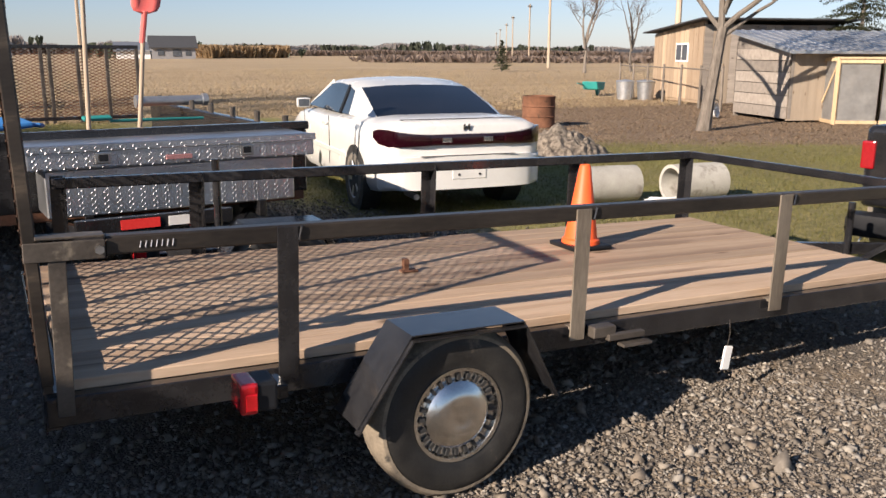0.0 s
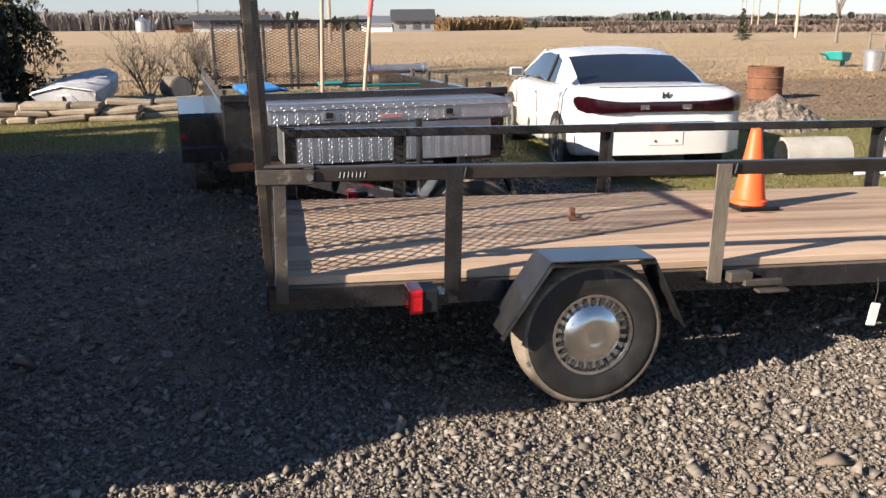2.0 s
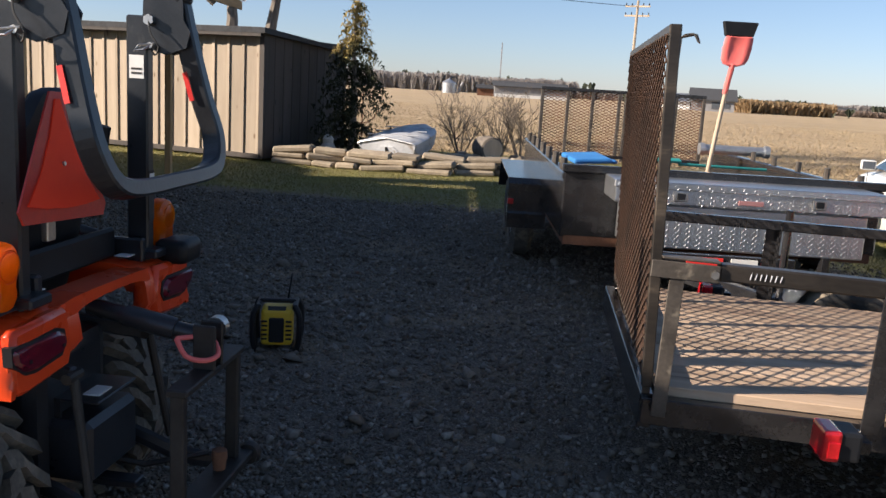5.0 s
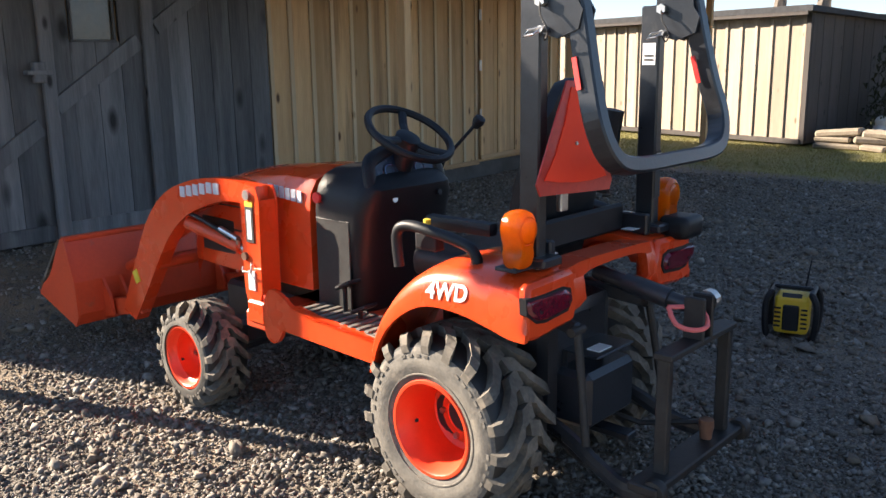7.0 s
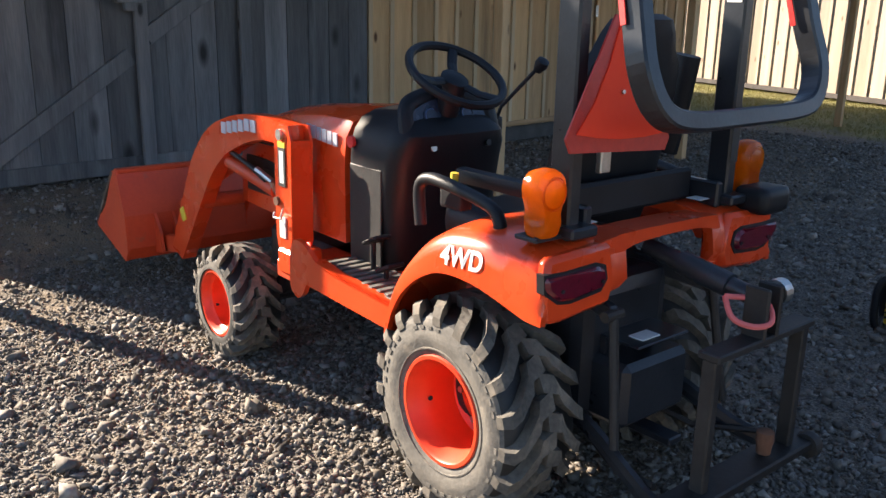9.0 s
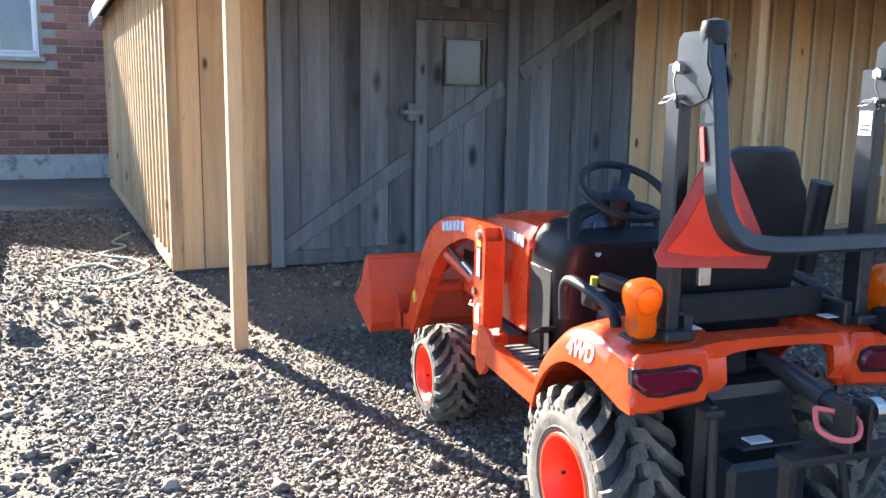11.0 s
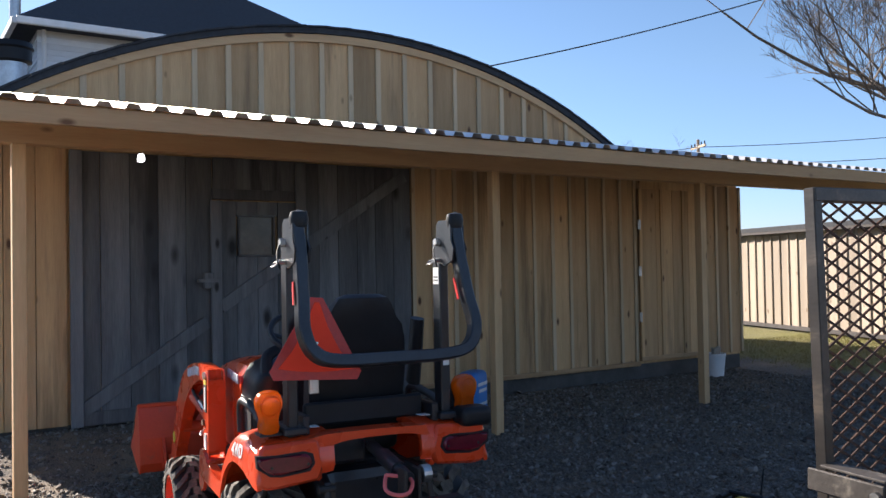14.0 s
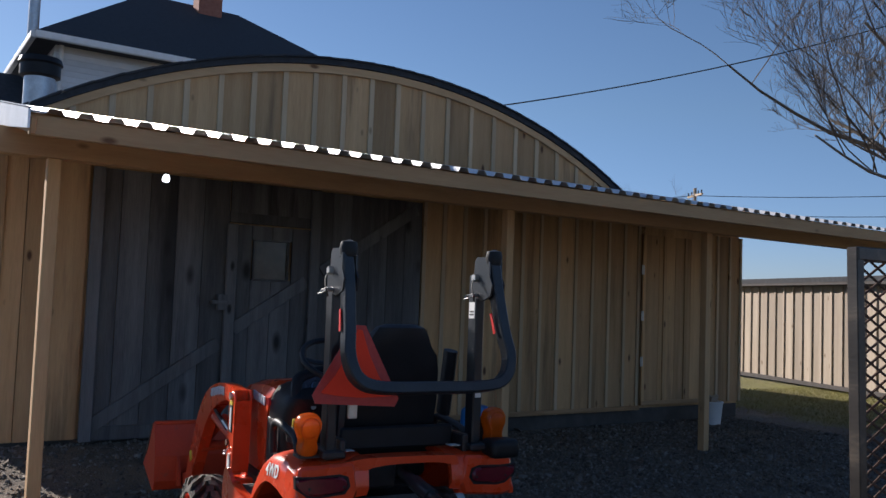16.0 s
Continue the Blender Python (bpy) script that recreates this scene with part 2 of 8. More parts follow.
M["shingle"] = mat("charcoal_shingle", (0.022, 0.024, 0.028), (0.05, 0.053, 0.06), 12, 0.85, 0.0, 0.4, 80, vary=0.25)
M["brick"] = mat("red_brick", (0.21, 0.085, 0.06), (0.31, 0.14, 0.10), 8, 0.85, 0.0, 0.3, 70, vary=0.35)
M["mortar"] = mat("grey_mortar", (0.33, 0.29, 0.26), (0.42, 0.38, 0.34), 20, 0.9, 0.0, 0.3, 90)
M["siding"] = mat("pale_vinyl_siding", (0.60, 0.62, 0.64), (0.68, 0.70, 0.72), 5, 0.5, 0.0, 0.05, 60)
M["cone"] = mat("orange_cone_plastic", (0.85, 0.10, 0.02), (0.90, 0.13, 0.03), 5, 0.45, 0.0, 0.05, 60, vary=0, dirt=(0.55, 0.12, 0.06), dirt_at=0.66)
M["yellow"] = mat("yellow_plastic", (0.62, 0.38, 0.02), (0.70, 0.45, 0.03), 9, 0.4, 0.0, 0.05, 100, vary=0)
M["blue"] = mat("blue_plastic", (0.03, 0.18, 0.50), (0.05, 0.24, 0.58), 6, 0.45, 0.0, 0.1, 60)
M["teal"] = mat("teal_paint", (0.02, 0.25, 0.24), (0.03, 0.32, 0.30), 6, 0.5, 0.0, 0.1, 60)
M["red_plastic"] = mat("faded_red_plastic", (0.72, 0.13, 0.12), (0.80, 0.17, 0.15), 6, 0.5, 0.0, 0.1, 60)
M["handle_wood"] = wood_mat("grey_handle_wood", (0.33, 0.26, 0.19), (0.45, 0.37, 0.28), (0.2, 0.15, 0.1))
M["bark"] = mat("grey_bark", (0.10, 0.085, 0.07), (0.22, 0.19, 0.16), 14, 0.9, 0.0, 0.6, 60, stretch=(1, 1, 0.25))
M["twig"] = mat("bare_twigs", (0.10, 0.08, 0.065), (0.17, 0.14, 0.11), 8, 0.9, 0.0, 0.0, 60)
M["conifer"] = mat("dark_conifer", (0.016, 0.022, 0.010), (0.045, 0.05, 0.02), 5, 0.8, 0.0, 0.2, 40, vary=0.3)
M["conifer_tip"] = mat("yellowed_conifer", (0.16, 0.12, 0.03), (0.26, 0.19, 0.06), 5, 0.8, 0.0, 0.2, 40)
M["woods"] = mat("bare_woods", (0.27, 0.25, 0.24), (0.40, 0.37, 0.355), 0.15, 0.95, 0.0, 0.0, 2, vary=0.1)
M["evergreen"] = mat("far_evergreens", (0.05, 0.062, 0.045), (0.085, 0.095, 0.065), 0.3, 0.95, 0.0, 0.0, 3)
M["straw_bush"] = mat("ochre_bushes", (0.33, 0.235, 0.135), (0.43, 0.31, 0.185), 0.3, 0.95, 0.0, 0.0, 3)
# brown scrub, lightened so that the haze of distance is in its colour
M["hazed_scrub"] = mat("hazed_winter_scrub", (0.24, 0.185, 0.15), (0.35, 0.28, 0.235), 0.3, 0.95, 0.0, 0.0, 3)
M["grassblade"] = mat("winter_grass", (0.10, 0.12, 0.025), (0.27, 0.24, 0.08), 1.2, 0.8, 0.0, 0.0, 30)
M["stalk"] = mat("straw_stubble", (0.38, 0.28, 0.15), (0.50, 0.38, 0.22), 1.2, 0.85, 0.0, 0.0, 30)
M["stone"] = mat("gravel_stone", (0.15, 0.135, 0.12), (0.36, 0.33, 0.29), 3.2, 0.85, 0.0, 0.3, 45, spread=0.35)
M["flagstone"] = mat("buff_fieldstone", (0.19, 0.155, 0.115), (0.34, 0.285, 0.21), 5, 0.85, 0.0, 0.5, 40, vary=0.3)
M["amber"] = mat("amber_lens", (0.30, 0.048, 0.002), (0.66, 0.17, 0.008), 30, 0.10, 0.0, 0.35, 55, vary=0, coat=0.5)
M["dial"] = mat("dark_blue_dial", (0.02, 0.03, 0.05), (0.03, 0.045, 0.08), 30, 0.2, 0.0, 0.0, 90)
M["sticker"] = mat("white_sticker", (0.70, 0.70, 0.68), (0.78, 0.78, 0.76), 20, 0.5, 0.0, 0.0, 90, vary=0)
M["sticker_yellow"] = mat("yellow_sticker", (0.70, 0.55, 0.04), (0.76, 0.60, 0.05), 20, 0.5, 0.0, 0.0, 90, vary=0)
M["print_grey"] = mat("silver_print", (0.50, 0.52, 0.58), (0.60, 0.62, 0.68), 20, 0.4, 0.0, 0.0, 90, vary=0)
M["print_blue"] = mat("pale_blue_print", (0.10, 0.16, 0.34), (0.14, 0.22, 0.42), 20, 0.4, 0.0, 0.0, 90, vary=0)
M["ink"] = mat("black_print", (0.02, 0.02, 0.02), (0.03, 0.03, 0.03), 20, 0.6, 0.0, 0.0, 90, vary=0)
M["tape_red"] = mat("red_reflective_tape", (0.70, 0.03, 0.03), (0.78, 0.05, 0.04), 60, 0.35, 0.0, 0.0, 90, vary=0)
M["bulb"] = mat("white_bulb", (0.8, 0.8, 0.8), (0.85, 0.85, 0.85), 20, 0.3, 0.0, 0.0, 90)
M["bulb"].node_tree.nodes["Principled BSDF"].inputs["Emission Color"].default_value = (1, 0.97, 0.9, 1)
M["bulb"].node_tree.nodes["Principled BSDF"].inputs["Emission Strength"].default_value = 2.0
M["film"] = mat("cloudy_plastic_film", (0.22, 0.22, 0.22), (0.36, 0.36, 0.35), 3, 0.25, 0.0, 0.5, 12)
M["pane"] = mat("house_glass", (0.05, 0.06, 0.07), (0.09, 0.10, 0.12), 2, 0.04, 0.0, 0.0, 20, rough2=0.06, coat=0.5)
M["door_pane"] = mat("dusty_door_glass", (0.03, 0.028, 0.022), (0.08, 0.07, 0.05), 9, 0.09, 0.0, 0.0, 30, rough2=0.25)
M["corr"] = mat("corrugated_roof_sheet", (0.62, 0.63, 0.64), (0.74, 0.75, 0.76), 4, 0.32, 0.35, 0.03, 40)


def see_through(m, share, colour):
    """Thin leafy or twiggy stuff and sheet: part of the light passes through."""
    n, l = m.node_tree.nodes, m.node_tree.links
    t, mx = n.new("ShaderNodeBsdfTranslucent"), n.new("ShaderNodeMixShader")
    t.inputs["Color"].default_value = (*colour, 1)
    mx.inputs[0].default_value = share
    l.new(n["Principled BSDF"].outputs[0], mx.inputs[1])
    l.new(t.outputs[0], mx.inputs[2])
    l.new(mx.outputs[0], n["Material Output"].inputs["Surface"])


see_through(M["woods"], 0.5, (0.40, 0.375, 0.36))
see_through(M["evergreen"], 0.4, (0.08, 0.095, 0.065))
see_through(M["straw_bush"], 0.5, (0.33, 0.22, 0.11))
see_through(M["hazed_scrub"], 0.5, (0.30, 0.24, 0.20))
see_through(M["film"], 0.4, (0.6, 0.6, 0.6))
see_through(M["conifer"], 0.25, (0.05, 0.055, 0.02))
see_through(M["amber"], 0.62, (1.0, 0.38, 0.015))
see_through(M["end_sheet"], 0.7, (0.9, 0.92, 0.95))

# ---- mesh helpers ----
class B:
    """A bmesh with a few shaped solids."""

    def __init__(self):
        self.bm = bmesh.new()

    def _bevel(self, verts, w, seg=1):
        if w:
            edges = {e for v in verts for e in v.link_edges}
            bmesh.ops.bevel(self.bm, geom=list(edges), offset=w, segments=seg, affect="EDGES", profile=0.6)

    def box(self, c, s, rot=(0, 0, 0), bevel=0.0, seg=1, m=None):
        k = Matrix.LocRotScale(c, Euler([radians(a) for a in rot]), None) @ Matrix.Diagonal((*s, 1))
        if m is not None:
            k = m @ k
        r = bmesh.ops.create_cube(self.bm, size=1, matrix=k)
        self._bevel(r["verts"], bevel, seg)
        return self

    def bar(self, a, b, w, h=None, bevel=0.0, up=(0, 0, 1)):
        """A straight bar of section w x h from a to b."""
        a, b = Vector(a), Vector(b)
        d = b - a
        z = d.normalized()
        x = Vector(up).cross(z)
        if x.length < 1e-4:
            x = Vector((1, 0, 0)).cross(z)
        x.normalize()
        y = z.cross(x)
        k = Matrix((x, y, z)).transposed().to_4x4()
        k.translation = (a + b) / 2
        r = bmesh.ops.create_cube(self.bm, size=1, matrix=k @ Matrix.Diagonal((w, h or w, d.length, 1)))
        self._bevel(r["verts"], bevel)
        return self

    def rod(self, a, b, r, r2=None, n=12, caps=True):
        a, b = Vector(a), Vector(b)
        d = b - a
        k = d.to_track_quat("Z", "Y").to_matrix().to_4x4()
        k.translation = (a + b) / 2
        bmesh.ops.create_cone(self.bm, cap_ends=caps, segments=n, radius1=r, radius2=r if r2 is None else r2, depth=d.length, matrix=k)
        return self

    def tube(self, pts, r, n=8, closed=False, flat=None):
        """A round (or flat, rx x ry) section swept along points."""
        pts = [Vector(p) for p in pts]
        rings, cnt = [], len(pts)
        up = Vector((0, 0, 1))
        last = None
        for i, p in enumerate(pts):
            if closed:
                d = pts[(i + 1) % cnt] - pts[i - 1]
            else:
                d = pts[min(i + 1, cnt - 1)] - pts[max(i - 1, 0)]
            d.normalize()
            x = last - d * last.dot(d) if last is not None else up.cross(d)
            if x.length < 1e-3:
                x = Vector((1, 0, 0)).cross(d)
            x.normalize()
            last = x
            y = d.cross(x)
            rx, ry = flat or ((r[i], r[i]) if isinstance(r, (list, tuple)) else (r, r))
            rings.append([self.bm.verts.new(p + x * rx * math.cos(2 * math.pi * j / n) + y * ry * math.sin(2 * math.pi * j / n)) for j in range(n)])
        for i in range(cnt if closed else cnt - 1):
            a, b = rings[i], rings[(i + 1) % cnt]
            for j in range(n):
                self.bm.faces.new((a[j], a[(j + 1) % n], b[(j + 1) % n], b[j]))
        if not closed:
            self.bm.faces.new(rings[0][::-1])
            self.bm.faces.new(rings[-1])
        return self

    def prism(self, prof, a, b, axis="y", bevel=0.0):
        """A profile of (p, q) pairs pushed from a to b along an axis: y: (x, z), x: (y, z), z: (x, y)."""
        def put(p, q, t):
            return {"y": (p, t, q), "x": (t, p, q), "z": (p, q, t)}[axis]
        lo = [self.bm.verts.new(put(p, q, a)) for p, q in prof]
        hi = [self.bm.verts.new(put(p, q, b)) for p, q in prof]
        n = len(prof)
        for i in range(n):
            self.bm.faces.new((lo[i], lo[(i + 1) % n], hi[(i + 1) % n], hi[i]))
        self.bm.faces.new(lo[::-1])
        self.bm.faces.new(hi)
        self._bevel(lo + hi, bevel)
        return self

    def lathe(self, prof, n=32, axis="y", c=(0, 0, 0), caps=False):
        """A profile of (radius, along) pairs turned round an axis."""
        rings = []
        for r, h in prof:
            ring = []
            for j in range(n):
                t = 2 * math.pi * j / n
                u, v = r * math.cos(t), r * math.sin(t)
                ring.append(self.bm.verts.new(Vector({"y": (u, h, v), "z": (u, v, h), "x": (h, u, v)}[axis]) + Vector(c)))
            rings.append(ring)
        for a, b in zip(rings, rings[1:]):
            for j in range(n):
                self.bm.faces.new((a[j], a[(j + 1) % n], b[(j + 1) % n], b[j]))
        if caps and prof[0][0] > 1e-6:
            self.bm.faces.new(rings[0][::-1])
        if caps and prof[-1][0] > 1e-6:
            self.bm.faces.new(rings[-1])
        return self

    def quad(self, *pts):
        self.bm.faces.new([self.bm.verts.new(p) for p in pts])
        return self

    def mesh(self, name, material, smooth=False):
        bmesh.ops.remove_doubles(self.bm, verts=self.bm.verts, dist=1e-5)
        bmesh.ops.recalc_face_normals(self.bm, faces=self.bm.faces)
        me = bpy.data.meshes.new(name)
        self.bm.to_mesh(me)
        self.bm.free()
        me.materials.append(material)
        if smooth:
            for p in me.polygons:
                p.use_smooth = True
            me.set_sharp_from_angle(angle=radians(38))
        return me


def part(name, b, material, parent=None, label="", smooth=False, m=None):
    ob = new(name, b.mesh(name, material, smooth) if isinstance(b, B) else b)
    if parent is not None:
        ob.parent = parent
    if m is not None:
        ob.matrix_basis = m
    if label:
        tagged(ob, label)
    return ob


def thing(name, m, label, category, group="", kind=""):
    ob = new(name)
    ob.matrix_basis = m
    return tagged(ob, label, category, group, kind)


def solid(name, b, material, label, category, m=None, group="", kind="", smooth=False):
    return tagged(part(name, b, material, None, "", smooth, m), label, category, group, kind)


def soup(name, verts, faces, material):
    me = bpy.data.meshes.new(name)
    me.from_pydata([tuple(v) for v in verts], [], faces)
    me.materials.append(material)
    return me


rnd = random.Random(7)


def ranf(a, b):
    return a + (b - a) * rnd.random()


# ---- ground ----
def ground_material():
    m = bpy.data.materials.new("ground_cover")
    m.use_nodes = True
    n, l = m.node_tree.nodes, m.node_tree.links
    p = n["Principled BSDF"]
    geo, sep = n.new("ShaderNodeNewGeometry"), n.new("ShaderNodeSeparateXYZ")
    l.new(geo.outputs["Position"], sep.inputs[0])

    def noise_of(scale, detail=4.0, rough=0.55, stretch=None):
        t = n.new("ShaderNodeTexNoise")
        t.inputs["Scale"].default_value, t.inputs["Detail"].default_value, t.inputs["Roughness"].default_value = scale, detail, rough
        if stretch:
            mp = n.new("ShaderNodeMapping")
            mp.inputs["Scale"].default_value = stretch
            l.new(geo.outputs["Position"], mp.inputs["Vector"])
            l.new(mp.outputs[0], t.inputs["Vector"])
        else:
            l.new(geo.outputs["Position"], t.inputs["Vector"])
        return t.outputs["Fac"]

    def math_of(op, a, b=None, c=None):
        t = n.new("ShaderNodeMath")
        t.operation = op
        for i, v in enumerate((a, b, c)):
            if v is None:
                continue
            if isinstance(v, (int, float)):
                t.inputs[i].default_value = v
            else:
                l.new(v, t.inputs[i])
        return t.outputs[0]

    def step(v, lo, hi):
        t = n.new("ShaderNodeMapRange")
        t.inputs["From Min"].default_value, t.inputs["From Max"].default_value = lo, hi
        l.new(v, t.inputs["Value"])
        return t.outputs[0]

    def mix_of(f, a, b):
        t = n.new("ShaderNodeMix")
        t.data_type = "RGBA"
        l.new(f, t.inputs["Factor"])
        for k, v in (("A", a), ("B", b)):
            if isinstance(v, tuple):
                t.inputs[k].default_value = (*v, 1)
            else:
                l.new(v, t.inputs[k])
        return t.outputs["Result"]

    x, y = sep.outputs["X"], sep.outputs["Y"]
    wob = math_of("MULTIPLY_ADD", noise_of(0.9, 6.0), 2.2, -1.1)
    # gravel: pale pebbles, the shade in their gaps painted as a dark tone, some brown earth near the barn
    vor = n.new("ShaderNodeTexVoronoi")
    vor.inputs["Scale"].default_value = 75.0
    l.new(geo.outputs["Position"], vor.inputs["Vector"])
    pebble = mix_of(step(vor.outputs["Color"], 0.0, 1.0), (0.11, 0.095, 0.078), (0.29, 0.25, 0.205))
    gravel = mix_of(step(noise_of(110.0, 3.0), 0.35, 0.65), (0.05, 0.042, 0.034), pebble)
    apron = math_of("MULTIPLY", step(x, -6.9, -6.2), math_of("MULTIPLY", step(math_of("MULTIPLY_ADD", wob, 1.1, x), -3.5, -4.5), step(math_of("MULTIPLY_ADD", wob, 1.0, y), 4.6, 3.0)))
    gravel = mix_of(math_of("MULTIPLY", apron, step(noise_of(5.0, 6.0, 0.7), 0.35, 0.75)), gravel, (0.235, 0.175, 0.11))
    gravel = mix_of(step(noise_of(0.8, 7.0, 0.65), 0.50, 0.68), gravel, (0.25, 0.19, 0.125))
    # grass and thatch
    grass = mix_of(step(noise_of(9.0, 6.0, 0.7), 0.35, 0.65), (0.10, 0.10, 0.03), (0.26, 0.22, 0.09))
    grass = mix_of(step(noise_of(0.7, 4.0), 0.45, 0.65), grass, (0.20, 0.19, 0.05))
    # stubble field in long bands
    band = noise_of(0.35, 5.0, 0.6, (0.12, 1.0, 1.0))
    field = mix_of(step(band, 0.35, 0.65), (0.30, 0.22, 0.13), (0.42, 0.32, 0.20))
    field = mix_of(step(noise_of(2.5, 6.0, 0.75), 0.55, 0.75), field, (0.21, 0.155, 0.095))
    field = mix_of(step(noise_of(0.05, 3.0), 0.5, 0.7), field, (0.38, 0.285, 0.16))
    # earth with litter in front of the hut
    litter = mix_of(step(noise_of(14.0, 6.0, 0.75), 0.4, 0.62), (0.10, 0.065, 0.04), (0.30, 0.22, 0.14))
    yy = math_of("ADD", y, wob)
    xx = math_of("ADD", x, wob)
    f_far = step(math_of("MULTIPLY_ADD", xx, 0.10, yy), 20.8, 22.2)
    # line of the gravel's edge: back lawn, and the lawn beyond the trailer
    g_back = step(math_of("MULTIPLY_ADD", xx, 0.22, yy), 11.3, 12.0)
    g_right = step(math_of("MULTIPLY_ADD", yy, 0.45, xx), 7.6, 8.3)
    f_grass = math_of("MAXIMUM", g_back, g_right)
    col = mix_of(f_grass, gravel, grass)
    lit = math_of("MULTIPLY", step(math_of("MULTIPLY_ADD", xx, 0.75, yy), 19.5, 20.6), step(xx, 8.0, 9.0))
    col = mix_of(lit, col, litter)
    hutfield = math_of("MULTIPLY", f_far, math_of("SUBTRACT", 1.0, math_of("MULTIPLY", step(xx, 9.0, 10.0), math_of("SUBTRACT", 1.0, step(yy, 20.0, 21.5)))))
    col = mix_of(hutfield, col, field)
    l.new(col, p.inputs["Base Color"])
    p.inputs["Roughness"].default_value = 0.93
    bp = n.new("ShaderNodeBump")
    bp.inputs["Strength"].default_value, bp.inputs["Distance"].default_value = 0.6, 0.02
    l.new(math_of("ADD", vor.outputs["Distance"], noise_of(30.0, 5.0, 0.7)), bp.inputs["Height"])
    l.new(bp.outputs[0], p.inputs["Normal"])
    return m


def ground_z(x, y):
    """Level yard, rising a little towards the barn's doors."""
    s, t = min(max((-4.95 - x) / 1.3, 0), 1), min(max((7.6 - y) / 3.0, 0), 1)
    fall = min(max((x + 1.0) / 2.0, 0), 1)
    near = min(max((4.9 - y) / 1.2, 0), 1) * min(max((9.0 - x) / 3.0, 0), 1) * min(max((y + 3.0) / 2.0, 0), 1)
    lie = (0.045 - 0.10 * fall * fall * (3 - 2 * fall)) * near
    return max(0.165 * s * s * (3 - 2 * s) * t, 0) + lie * (1 - s * t) + 0.010 * noise.noise((x * 0.9, y * 0.9, 3))


b = B()
fine_x = [-13 + 0.25 * i for i in range(105)]
fine_y = [-6 + 0.25 * i for i in range(109)]
far_v = [35, 60, 110, 220, 500, 1200, 3500]
lin_x = [-v for v in far_v[::-1]] + [-20] + fine_x + [20] + far_v
lin_y = [-v for v in far_v[::-1]] + [-15] + fine_y + [28] + far_v
grid = [[b.bm.verts.new((x, y, ground_z(x, y) if -13 <= x <= 13 and -6 <= y <= 21 else 0.0)) for x in lin_x] for y in lin_y]
for i in range(len(lin_y) - 1):
    for j in range(len(lin_x) - 1):
        b.bm.faces.new((grid[i][j], grid[i][j + 1], grid[i + 1][j + 1], grid[i + 1][j]))
solid("ground", b, ground_material(), "gravel yard, winter lawn and stubble field reaching the horizon", "ground", kind="structure", smooth=True)

# ---- barn with carport ----
WX, WZ0, WZ1 = -6.585, 0.21, 2.86
Y0, Y1, Y2, Y3, Y4, Y5 = 1.50, 2.31, 6.09, 9.83, 11.21, 12.10
ARC_Y, ARC_Z, ARC_R = 5.5, -3.10, 7.38


def arc_z(y, r=ARC_R):
    return ARC_Z + math.sqrt(max(r * r - (y - ARC_Y) ** 2, 0))


b = B()
b.box((WX - 0.10, (Y0 + Y5) / 2, (WZ0 + WZ1) / 2), (0.10, Y5 - Y0 - 0.02, WZ1 - WZ0))
b.box((WX - 3.75, Y0 + 0.09, (WZ0 + WZ1) / 2), (7.2, 0.10, WZ1 - WZ0))
b.box((WX - 3.75, Y5 - 0.09, (WZ0 + WZ1) / 2), (7.2, 0.10, WZ1 - WZ0))
b.box((WX - 7.4, (Y0 + Y5) / 2, (WZ0 + WZ1) / 2), (0.10, Y5 - Y0, WZ1 - WZ0))
# unseen infill up to the roof, run past the corner to block sun
b.box((WX - 0.10, (Y0 + Y5) / 2 - 0.065, 3.06), (0.08, Y5 - Y0 + 0.11, 0.48))
prof = [(Y0 + 0.02, WZ1 - 0.05)] + [(ARC_Y - 4.0 + 8.0 * i / 24, arc_z(ARC_Y - 4.0 + 8.0 * i / 24) - 0.03) for i in range(25)] + [(9.6, WZ1 - 0.05)]
b.prism(prof, WX - 0.14, WX - 0.06, "x")
wall_front = solid("wall_front", b, M["gold"], "golden board-and-batten timber walls of the arched barn", "wall", kind="structure")
b = B()
b.box((WX - 3.7, (Y0 + Y5) / 2, 0.10), (7.3, Y5 - Y0 - 0.06, 0.22))
solid("foundation", b, M["found"], "dark foundation strip under the barn walls", "foundation", kind="structure")


def boards(parent, y0, y1, z0, z1, x, step, material, top=None, gap=0.004, batten=None, thick=0.022, jitter=0.0):
    """Upright boards side by side, with battens over the joints where asked."""
    n = max(1, round((y1 - y0) / step))
    w = (y1 - y0) / n
    for i in range(n):
        a, c = y0 + i * w, y0 + (i + 1) * w
        t0, t1 = (top(a + gap), top(c - gap)) if top else (z1, z1)
        j = ranf(-jitter, jitter)
        bb = B()
        bb.prism([(a + gap, z0), (c - gap, z0), (c - gap, t1), (a + gap, t0)], x - thick / 2 + j, x + thick / 2 + j, "x")
        part("board", bb, material, parent)
    if batten:
        for i in range(n + 1):
            yb = min(max(y0 + i * w, y0 + batten / 2), y1 - batten / 2)
            tt = (top(yb) if top else z1) - 0.005
            bb = B()
            bb.box((x + thick / 2 + 0.011, yb, (z0 + tt) / 2), (0.026, batten * ranf(0.88, 1.05), tt - z0), bevel=0.003)
            part("batten", bb, M["batten"] if material == M["gold"] else material, parent)


